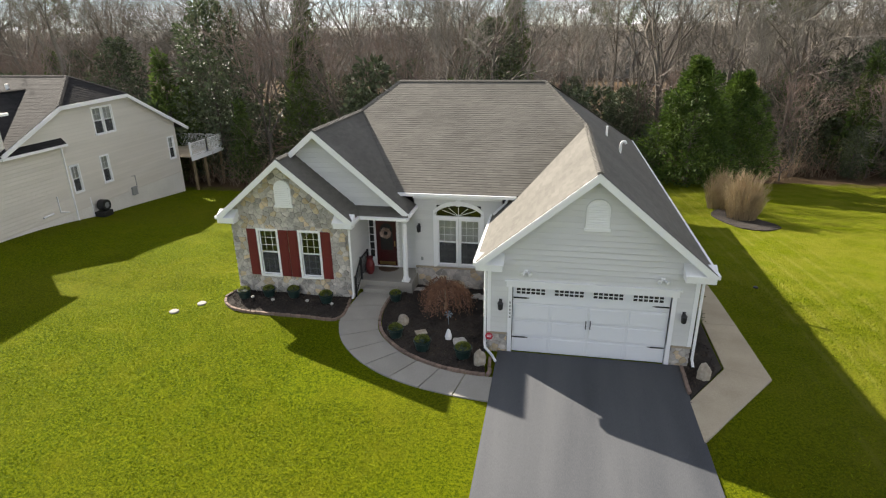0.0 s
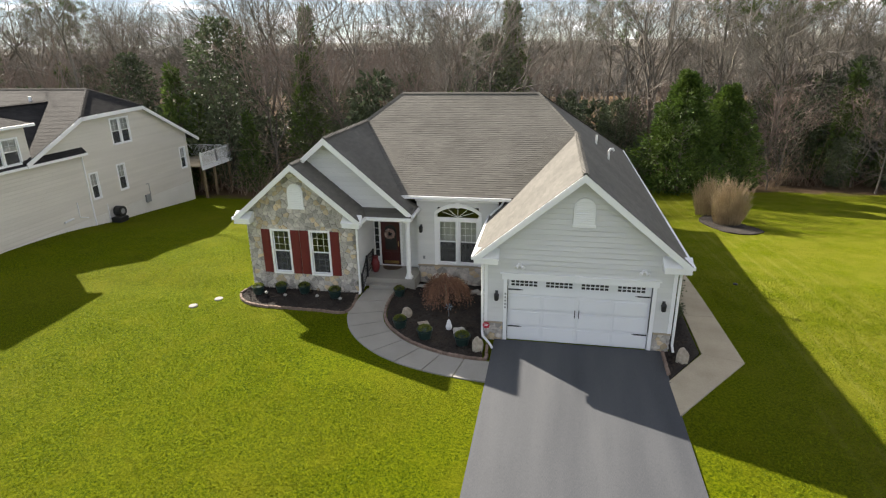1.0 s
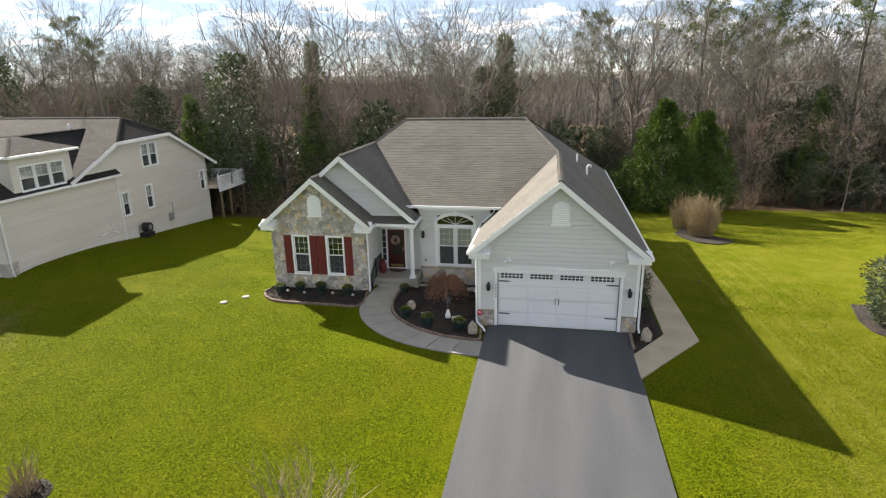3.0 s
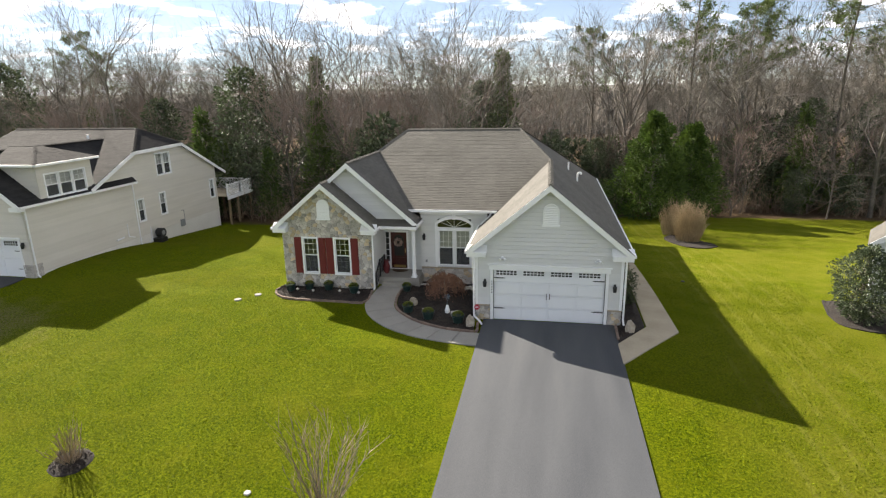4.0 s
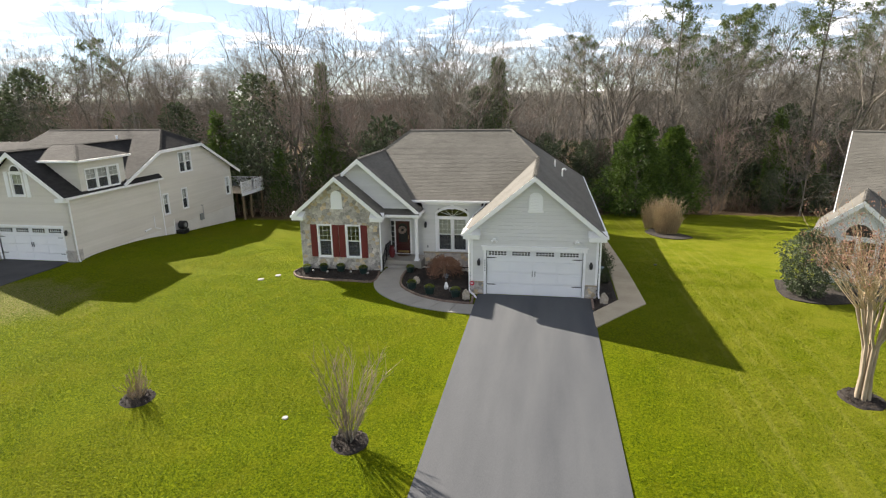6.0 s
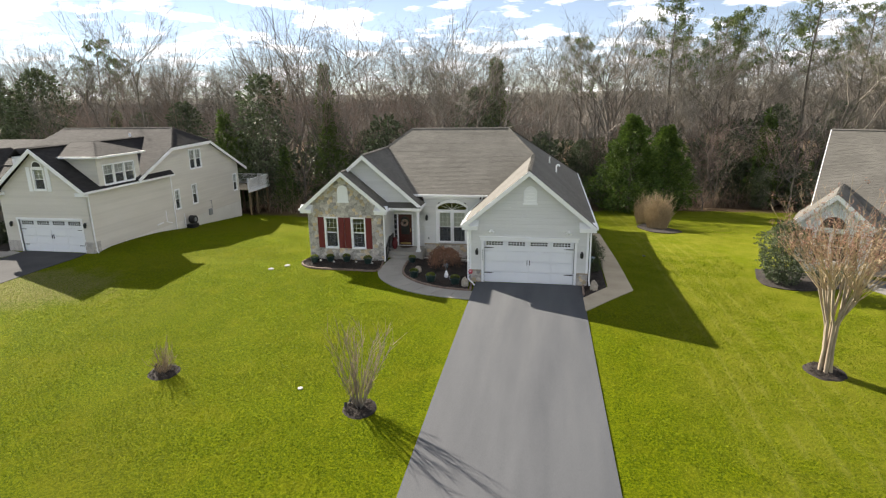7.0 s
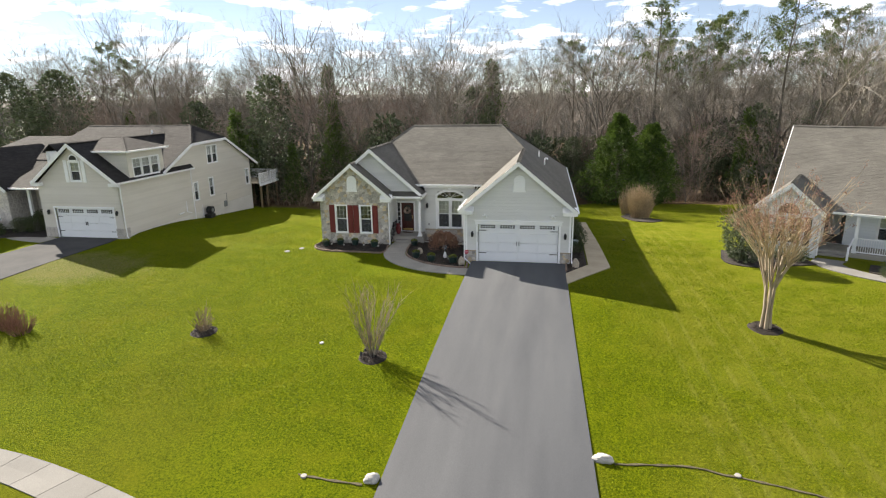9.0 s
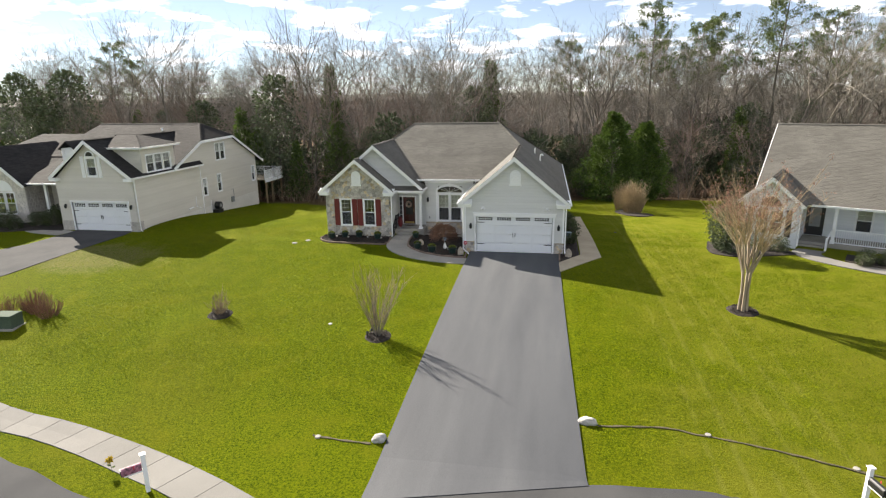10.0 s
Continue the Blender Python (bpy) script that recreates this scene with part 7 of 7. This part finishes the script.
for x, y, s in ((-9.8, 2.45, 0.95), (-8.75, 2.5, 1.0), (-7.3, 2.3, 1.05), (-4.62, 2.85, 0.95), (-3.92, 0.25, 1.05), (-2.80, -0.45, 1.1), (-1.38, -0.70, 1.1)):
    put(pl0, x, y, x * 3, s, 0.05)


def boulder(name, seed, sx, sy, sz, material, label, x, y, dz=0.0, rz=0.0):
    bm = B()
    bmesh.ops.create_icosphere(bm, subdivisions=3, radius=1)
    for v in bm.verts:
        k = 1 + 0.28 * noise.noise(v.co * 1.3 + Vector((seed, 0, 0))) + 0.12 * noise.noise(v.co * 3.5 + Vector((0, seed, 0)))
        v.co = Vector((v.co.x * sx * k, v.co.y * sy * k, max(v.co.z, -0.5) * sz * k))
    ob = part(name, bm, material)
    ob.location, ob.rotation_euler = (x, y, G(x, y) + sz * 0.35 + dz), (0, 0, rz)
    return tagged(ob, label, "rock")


boulder("rock", 1, 0.20, 0.17, 0.36, M_ROCK, "tall pale tan rock standing in mulch", -0.80, -1.02, 0.1)
boulder("rock", 2, 0.2, 0.18, 0.30, M_ROCK, "pointed tan rock beside a planter", -3.9, 1.2, 0.08, 0.6)
boulder("rock", 3, 0.27, 0.2, 0.16, M_WHITEROCK, "smooth white rock in mulch", -1.6, 0.12, 0.08)
boulder("rock", 4, 0.2, 0.16, 0.36, M_ROCK, "pale rock in the garage side bed", 6.05, -0.72, 0.1)
boulder("rock", 5, 0.24, 0.18, 0.17, M_WHITEROCK, "white boulder at the driveway edge", -0.86, -19.98, 0.0, 0.4)
boulder("rock", 6, 0.33, 0.17, 0.16, M_WHITEROCK, "white boulder at the grass side of the driveway", 6.12, -18.22, 0.0, 2.9)
for i, (x, y) in enumerate(((-1.45, 3.85), (-1.3, 3.7), (-1.6, 3.75))):
    boulder("rock", 7 + i, 0.14, 0.11, 0.1, M_WHITEROCK, "small white rock near the wall", x, y, 0.1)
orn = thing("garden_ornament", "white rabbit-shaped garden ornament in mulch", "ornament")
bm = B()
lathe(bm, [(0.05, 0.0), (0.13, 0.05), (0.15, 0.18), (0.10, 0.32), (0.09, 0.38), (0.06, 0.46), (0.02, 0.5)], 12)
part("figure", bm, M_WHITE, orn)
place(orn, -2.05, 0.35, 0.3, 0.85, 0.06)
orn2 = thing("garden_ornament", "pale blue-green pinwheel ornament on a stake", "ornament")
bm = B()
for k in range(6):
    a = k * 1.047
    vs = [bm.verts.new(p) for p in ((0, 0, 0.42), (0.17 * math.cos(a), -0.03, 0.42 + 0.17 * math.sin(a)), (0.13 * math.cos(a + .5), 0.03, 0.42 + 0.13 * math.sin(a + .5)))]
    bm.faces.new(vs)
bmesh.ops.solidify(bm, geom=list(bm.faces), thickness=0.012)
cyl(bm, (0, 0, -0.05), (0, 0, 0.42), 0.01)
part("pinwheel", bm, M_BLUEPOT, orn2)
place(orn2, -2.25, 1.45, 0.2, 1.0, 0.05)
stp = thing("garden_plaque", "small pale stone plaque lying in mulch", "plaque")
bm = B()
box(bm, -0.2, 0.2, -0.15, 0.15, 0.0, 0.05, 0.012)
part("plaque", bm, M_ROCK, stp)
place(stp, -3.1, 0.65, 0.5, 1.0, 0.07)
# path lights
pth = thing("path_light", "small white path light on a stake", "path light", "path lights in the bed")
part("stake", cyl(B(), (0, 0, -0.1), (0, 0, 0.22), 0.012), M_BLACK, pth)
part("lamp_head", lathe(B(), [(0.03, 0.2), (0.06, 0.22), (0.075, 0.27), (0.03, 0.31)], 12), M_WHITEROCK, pth)
place(pth, -10.25, 1.95, 0, 1, 0.05)
for x, y in ((-9.35, 1.85), (-7.95, 1.95), (-6.9, 1.85)):
    put(pth, x, y, 0, 1, 0.05)
# covers and cleanouts in the lawn
for x, y, m, lab in ((-13.05, 0.85, M_CONC, "round pale cleanout cover set in the grass"), (-12.35, 1.65, M_CONC, "round pale cleanout cover beside a white cap"), (9.75, 6.8, M_BLACK, "small dark drain grate in the lawn"), (-5.47, -12.2, M_WHITEROCK, "small pale cap in the grass"), (-3.0, -20.1, M_CONC, "small pale cap at the driveway swale"), (10.0, -18.36, M_CONC, "small pale cap along the swale"), (14.0, -19.4, M_CONC, "small pale cap near the street")):
    bm = B()
    r = 0.18 if lab.startswith("round") else 0.10
    lathe(bm, [(r, -0.05), (r, 0.035), (r * 0.9, 0.05), (r * 0.3, 0.055)], 16)
    ob = part("lawn_drain", bm, m)
    ob.location = (x, y, G(x, y) - 0.005)
    tagged(ob, lab, "drain cover")
M_SOIL = surf("bare_soil", (0.05, 0.045, 0.02), (0.12, 0.10, 0.05), 20, 3, 0.95, 0.8, 0.02)
# narrow swale cut across the lawn
for nm, ln, lab in (("swale_1", smooth_line([(6.45, -18.35), (7.24, -18.26), (8.73, -18.16), (9.42, -18.33), (10.6, -18.55), (12.3, -18.96), (14.65, -19.69), (18, -20.6)], 5), "narrow bare soil channel through the grass"), ("swale_2", smooth_line([(-3.2, -20.05), (-2.2, -20.15), (-1.1, -20.2)], 5), "short bare soil channel beside the driveway")):
    v, f = ribbon([(x, y + 0.03 + 0.02 * math.sin(9 * x)) for x, y in ln], [(x, y - 0.035 + 0.02 * math.sin(7 * x)) for x, y in ln], 0.028, 0.06, 2, 1)
    tagged(raw(nm, v, f, M_SOIL), lab, "soil channel", kind="structure")

# loose bark chips over the beds and rings
def chip_spots(rng, n, left, right):
    for _ in range(n):
        i = rng.randrange(len(left) - 1)
        u, v = rng.random(), rng.uniform(0.02, 0.98)
        p = [left[i][k] + (left[i + 1][k] - left[i][k]) * u for k in (0, 1)]
        q = [right[i][k] + (right[i + 1][k] - right[i][k]) * u for k in (0, 1)]
        yield p[0] + (q[0] - p[0]) * v, p[1] + (q[1] - p[1]) * v


rng = random.Random(93)
spots = list(chip_spots(rng, 3600, bed_in, bed_back)) + list(chip_spots(rng, 1500, bl_out, bl_back)) + list(chip_spots(rng, 900, [(5.6, -1.5), (6.6, -0.1), (6.65, 4)], [(5.6, -0.2), (5.9, 0.0), (5.9, 4)]))
for x, y, r in ((-2.85, -13.12, 0.55), (-11.43, -11.8, 0.55), (14.0, -8.4, 0.65)):
    for _ in range(320):
        a, k = rng.uniform(0, 6.283), r * math.sqrt(rng.random())
        spots.append((x + k * math.cos(a), y + k * math.sin(a)))
vs, fs = [], []
for x, y in spots:
    c = Vector((x, y, G(x, y) + rng.uniform(0.06, 0.105)))
    d = Vector((rng.gauss(0, 1), rng.gauss(0, 1), rng.gauss(0, 0.35))).normalized() * rng.uniform(0.025, 0.06)
    w = d.cross(Vector((rng.gauss(0, .4), rng.gauss(0, .4), 1))).normalized() * rng.uniform(0.010, 0.022)
    t = Vector((0, 0, rng.uniform(0.012, 0.03)))
    k = len(vs)
    vs += [tuple(c - d), tuple(c + w), tuple(c + d), tuple(c - w), tuple(c + t)]
    fs += [(k, k + 1, k + 4), (k + 1, k + 2, k + 4), (k + 2, k + 3, k + 4), (k + 3, k, k + 4)]
M_CHIP = surf("bark_chips", (0.012, 0.009, 0.007), (0.070, 0.052, 0.040), 12, 2, 0.95, 0, island=0.6)
tagged(raw("bark_mulch", vs, fs, M_CHIP, kind="stuff"), "loose dark bark mulch over beds and rings", "mulch", kind="stuff")

# ---------------- lamps and fittings on the grey house ----------------


def lantern(pl, u, z, label):
    e = thing("wall_lantern", label, "wall lamp", "wall lanterns")
    bm = B()
    wall_bar(bm, pl, u - 0.05, u + 0.05, z - 0.02, z + 0.18, 0.02, 0.045)
    part("back_plate", bm, M_BLACK, e)
    c = pl.at(u, z, 0.14)
    bm = B()
    lathe(bm, [(0.05, -0.16), (0.075, -0.14), (0.09, 0.06), (0.10, 0.07), (0.03, 0.16), (0.012, 0.2)], 8, c)
    part("lantern_body", bm, M_BLACK, e)
    bm = B()
    lathe(bm, [(0.066, -0.12), (0.084, 0.05)], 8, pl.at(u, z, 0.142))
    part("lantern_glass", bm, M_GREYMETAL, e)
    part("bracket", cyl(B(), pl.at(u, z + 0.14, 0.03), pl.at(u, z + 0.2, 0.14), 0.012), M_BLACK, e)


lantern(f_gar, -0.24, 1.78, "dark metal wall lantern beside the garage door")
lantern(f_gar, 5.40, 1.76, "dark metal wall lantern beside the garage door")
lantern(f_mid, -4.02, 2.62, "dark metal wall lantern near the porch")
lantern(f_cf, -32.5, 2.1, "dark wall lantern on the cream house")
lantern(f_cf, -26.75, 2.1, "dark wall lantern on the cream house")
for u in (0.55, 4.66):
    e = thing("flood_light", "white twin flood light under the gable", "flood light", "flood lights")
    bm = B()
    wall_bar(bm, f_gar, u - 0.06, u + 0.06, 2.93, 3.05, 0.02, 0.06)
    part("base", bm, M_WHITE, e)
    for s in (-1, 1):
        part("lamp_head", cyl(B(), f_gar.at(u + s * 0.05, 2.98, 0.06), f_gar.at(u + s * 0.13, 2.93, 0.20), 0.03, 0.065, 12), M_WHITE, e)
sgn = thing("yard_sign", "small red security sign on a stake by the garage corner", "sign")
part("stake", cyl(B(), (0, 0, -0.1), (0, 0, 0.55), 0.012), M_GREYMETAL, sgn)
bm = B()
cyl(bm, (0, -0.03, 0.62), (0, -0.012, 0.62), 0.13, 0.13, 8)
part("sign_face", bm, M_RED, sgn)
bm = B()
for k in range(2):
    box(bm, -0.07, 0.07, -0.036, -0.03, 0.60 + 0.05 * k, 0.62 + 0.05 * k)
part("text_bar", bm, M_WHITE, sgn)
place(sgn, -0.58, -0.22, 0, 1, 0.05)
wth = thing("wreath", "dried pink and cream wreath on the front door", "wreath")
rng = random.Random(70)
vs, fs = [], []
for i in range(300):
    a = rng.uniform(0, 6.283)
    p = Vector((-5.595 + 0.17 * math.cos(a), 5.13, 2.15 + 0.17 * math.sin(a)))
    leaf_quads(vs, fs, p, Vector((rng.gauss(0, 1), -abs(rng.gauss(0, .6)), rng.gauss(0, 1))).normalized(), 0.11, rng, 0.5)
raw("flowers", vs, fs, M_WREATH, wth)
bm = B()
n = 20
for i in range(n):
    a, b = 6.283 * i / n, 6.283 * (i + 1) / n
    cyl(bm, (-5.595 + 0.17 * math.cos(a), 5.18, 2.15 + 0.17 * math.sin(a)), (-5.595 + 0.17 * math.cos(b), 5.18, 2.15 + 0.17 * math.sin(b)), 0.03, 0.03, 6)
part("wreath_ring", bm, M_BROWNTWIG, wth)
dm = thing("door_mat", "brown half-round coir door mat on the porch", "door mat")
bm = B()
vs = [bm.verts.new((0.45 * math.cos(math.pi * i / 14), -0.45 * math.sin(math.pi * i / 14), 0.0)) for i in range(15)]
fc = bm.faces.new(vs)
r = bmesh.ops.extrude_face_region(bm, geom=[fc])
bmesh.ops.translate(bm, verts=[v for v in r["geom"] if isinstance(v, bmesh.types.BMVert)], vec=(0, 0, 0.02))
part("mat", bm, M_MAT, dm)
dm.location = (-5.5, 5.05, 0.602)
urn = thing("porch_urn", "tall dark red glazed urn with a dry plant", "urn")
bm = B()
lathe(bm, [(0.10, 0.0), (0.17, 0.15), (0.19, 0.4), (0.12, 0.62), (0.14, 0.72), (0.15, 0.74), (0.11, 0.74)], 18)
part("urn_body", bm, M_SHUTTER, urn)
urn.location = (-6.1, 4.35, 0.602)
# porch railing
rl = thing("porch_handrail", "black metal handrail beside the porch steps", "railing")
pts = [(-6.27, 2.95, 0.98), (-6.27, 3.7, 1.52), (-6.27, 4.6, 1.52)]
pipe("rail", pts, 0.034, M_BLACK, rl)
pipe("rail", [(p[0], p[1], p[2] - 0.72) for p in pts], 0.016, M_BLACK, rl)
for x, y, z0, z1 in ((-6.27, 2.95, 0.05, 1.05), (-6.27, 3.7, 0.6, 1.58), (-6.27, 4.6, 0.6, 1.58)):
    bm = B()
    box(bm, x - 0.036, x + 0.036, y - 0.036, y + 0.036, z0, z1, 0.004)
    part("rail_post", bm, M_BLACK, rl)
for k in range(1, 13):
    if k in (6,):
        continue
    y = 2.95 + 1.65 * k / 13
    zt = 0.98 + 0.54 * min(1.0, (y - 2.95) / 0.75)
    part("baluster", cyl(B(), (-6.27, y, zt - 0.72), (-6.27, y, zt), 0.013, 0.013, 6), M_BLACK, rl)
bp = thing("planter", "blue and white glazed pot on a stand in the side bed", "planter")
part("pot", lathe(B(), [(0.12, 0.25), (0.2, 0.3), (0.26, 0.55), (0.28, 0.58), (0.22, 0.58)], 16), M_BLUEPOT, bp)
part("stand", cyl(B(), (0, 0, -0.05), (0, 0, 0.26), 0.10, 0.12, 10), M_CONC, bp)
place(bp, 6.15, 3.6, 0, 1, 0.06)
sp = thing("splash_block", "white concrete splash block in the mulch", "splash block")
bm = B()
box(bm, -0.3, 0.3, -0.12, 0.12, 0, 0.07, 0.015)
part("block", bm, M_WHITEROCK, sp)
place(sp, -4.0, 4.1, 0.3, 1, 0.05)
outl = thing("outlet_cover", "grey outlet cover on the middle wall", "outlet")
bm = B()
wall_bar(bm, f_mid, -3.98, -3.88, 1.2, 1.35, 0.02, 0.05)
part("cover", bm, M_GREYMETAL, outl)

# ---------------- street side ----------------
ub = thing("utility_box", "green metal utility cabinet on a pad beside dry shrubs", "utility box")
bm = B()
box(bm, -0.55, 0.55, -0.42, 0.42, 0.06, 0.66, 0.02)
box(bm, -0.57, 0.57, -0.44, 0.44, 0.66, 0.74, 0.03)
part("cabinet", bm, M_GREENBOX, ub)
bm = B()
box(bm, -0.35, -0.1, -0.432, -0.42, 0.45, 0.58)
part("label_plate", bm, M_WHITE, ub)
bm = B()
box(bm, -0.62, 0.62, -0.5, 0.5, -0.1, 0.06, 0.01)
part("pad", bm, M_CONC, ub)
place(ub, -21.3, -14.3, 0.12, 0.95)
ds = stems("dry_shrub", 81, 1.3, 1.0, 70, "reddish dry leafless shrub beside the utility box", "shrub", M_DRYLEAF, None, 0.010, 10, group="dry shrubs by the utility box", stem_r=0.012)
place(ds, -21.2, -12.6)
for x, y in ((-22.6, -13.2), (-22.8, -14.6), (-20.2, -13.0), (-21.9, -12.3)):
    put(ds, x, y, x * 2, 0.95)


def mailbox(label, panel):
    e = thing("mailbox", label, "mailbox", "mailboxes at the street")
    bm = B()
    box(bm, -0.06, 0.06, -0.06, 0.06, -0.2, 1.25, 0.008)
    box(bm, -0.09, 0.09, -0.09, 0.09, 1.25, 1.29, 0.008)
    box(bm, -0.04, 0.04, -0.55, 0.0, 0.72, 0.80)
    part("post", bm, M_WHITE, e)
    bm = B()
    prof = [(-0.09, 0.80), (0.09, 0.80), (0.09, 0.93)] + [(0.09 * math.cos(radians(a)), 0.93 + 0.09 * math.sin(radians(a))) for a in range(20, 180, 20)] + [(-0.09, 0.93)]
    a = [bm.verts.new((x, -0.62, z)) for x, z in prof]
    b = [bm.verts.new((x, -0.08, z)) for x, z in prof]
    bm.faces.new(a)
    bm.faces.new(b[::-1])
    for i in range(len(prof)):
        j = (i + 1) % len(prof)
        bm.faces.new((a[i], a[j], b[j], b[i]))
    part("box", bm, panel, e)
    bm = B()
    box(bm, -0.095, 0.095, -0.635, -0.62, 0.80, 1.0)
    part("door", bm, M_BLACK, e)
    bm = B()
    box(bm, 0.092, 0.102, -0.3, -0.27, 0.9, 1.05)
    part("flag", bm, M_RED, e)
    return e


M_FLORAL = surf("floral_cover", (0.05, 0.02, 0.03), (0.50, 0.20, 0.28), 14, 9, 0.6, 0)
mb1 = place(mailbox("mailbox with a pink floral cover on a white post", M_FLORAL), -7.1, -23.35, -0.75)
pick = thing("flower_pick", "yellow artificial flower on a thin stake beside the mailbox", "garden stake")
M_YELLOW = surf("yellow_petals", (0.42, 0.30, 0.02), (0.60, 0.44, 0.05), 20, 4, 0.7, 0, island=0.2, translucent=0.2)
part("stake", cyl(B(), (0, 0, -0.1), (-0.06, 0.02, 0.42), 0.008, 0.006, 6), M_GREENBOX, pick)
rng = random.Random(90)
vs, fs = [], []
for i in range(60):
    leaf_quads(vs, fs, Vector((-0.06, 0.02, 0.44)), Vector((rng.gauss(0, 1), rng.gauss(0, 1), rng.gauss(0.2, 0.6))).normalized(), rng.uniform(0.10, 0.17), rng, 0.45)
raw("petals", vs, fs, M_YELLOW, pick)
vs, fs = [], []
for z, a in ((0.18, 0.4), (0.24, 3.3)):
    leaf_quads(vs, fs, Vector((-0.03, 0.01, z)), Vector((math.cos(a), math.sin(a), 0.3)).normalized(), 0.14, rng, 0.5)
raw("leaf", vs, fs, M_CEDAR, pick)
place(pick, -8.8, -22.75)
mb2 = place(mailbox("black mailbox on a white post", M_BLACK), 13.5, -20.9, 0.2)

# clumps of grass that stand above the lawn
rng = np.random.default_rng(5)
n = 300000
gx_, gy_ = rng.uniform(-26, 26, n), -21 + 30 * rng.random(n)
fade = np.clip((26 - np.abs(gx_)) / 9, 0, 1) * np.clip((gy_ + 21) / 5, 0, 1) * np.clip((9 - gy_) / 4, 0, 1)
keep = (rng.random(n) < fade) & ~((gx_ > -0.85) & (gx_ < 6.0) & (gy_ < 0.3)) & ~((gx_ > -6.7) & (gx_ < 8.4) & (gy_ > -3.7)) & ~((gx_ > -11.9) & (gx_ < -6) & (gy_ > 1.0)) & ~((gx_ < 5.9) & (gx_ > -11.5) & (gy_ > 2.6))
for cx_, cy_, cr_ in ((-2.85, -13.12, 0.72), (-11.43, -11.8, 0.72), (14.0, -8.4, 0.82), (-13.05, 0.85, 0.35), (-12.35, 1.65, 0.35), (16.5, 2, 2.5), (-21.3, -13.6, 2.0)):
    keep &= np.hypot(gx_ - cx_, gy_ - cy_) > cr_
keep &= ~((gx_ > 15) & (gy_ > -2.5)) & ~((gx_ < -14) & (gy_ < -17.5)) & ~((gx_ < -2) & (gy_ < -19.2))
gx_, gy_ = gx_[keep], gy_[keep]
gz_ = np.array([G(a, b) for a, b in zip(gx_, gy_)])
m = len(gx_)
ang, ht, lean = rng.uniform(0, 6.283, m), rng.uniform(0.02, 0.055, m), rng.uniform(-0.06, 0.06, (m, 2))
wv = 0.017
v3 = np.empty((m, 3, 3))
v3[:, 0] = np.stack([gx_ - wv * np.cos(ang), gy_ - wv * np.sin(ang), gz_], 1)
v3[:, 1] = np.stack([gx_ + wv * np.cos(ang), gy_ + wv * np.sin(ang), gz_], 1)
v3[:, 2] = np.stack([gx_ + lean[:, 0], gy_ + lean[:, 1], gz_ + ht], 1)
M_BLADE = surf("grass_blades", (0.095, 0.142, 0.003), (0.200, 0.235, 0.006), 9, 0.8, 0.7, 0, island=0.45, translucent=0.35, spec=0.1)
tagged(raw("grass", v3.reshape(-1, 3).tolist(), [(3 * i, 3 * i + 1, 3 * i + 2) for i in range(m)], M_BLADE, kind="stuff"), "short bright green lawn grass", "grass", kind="stuff")
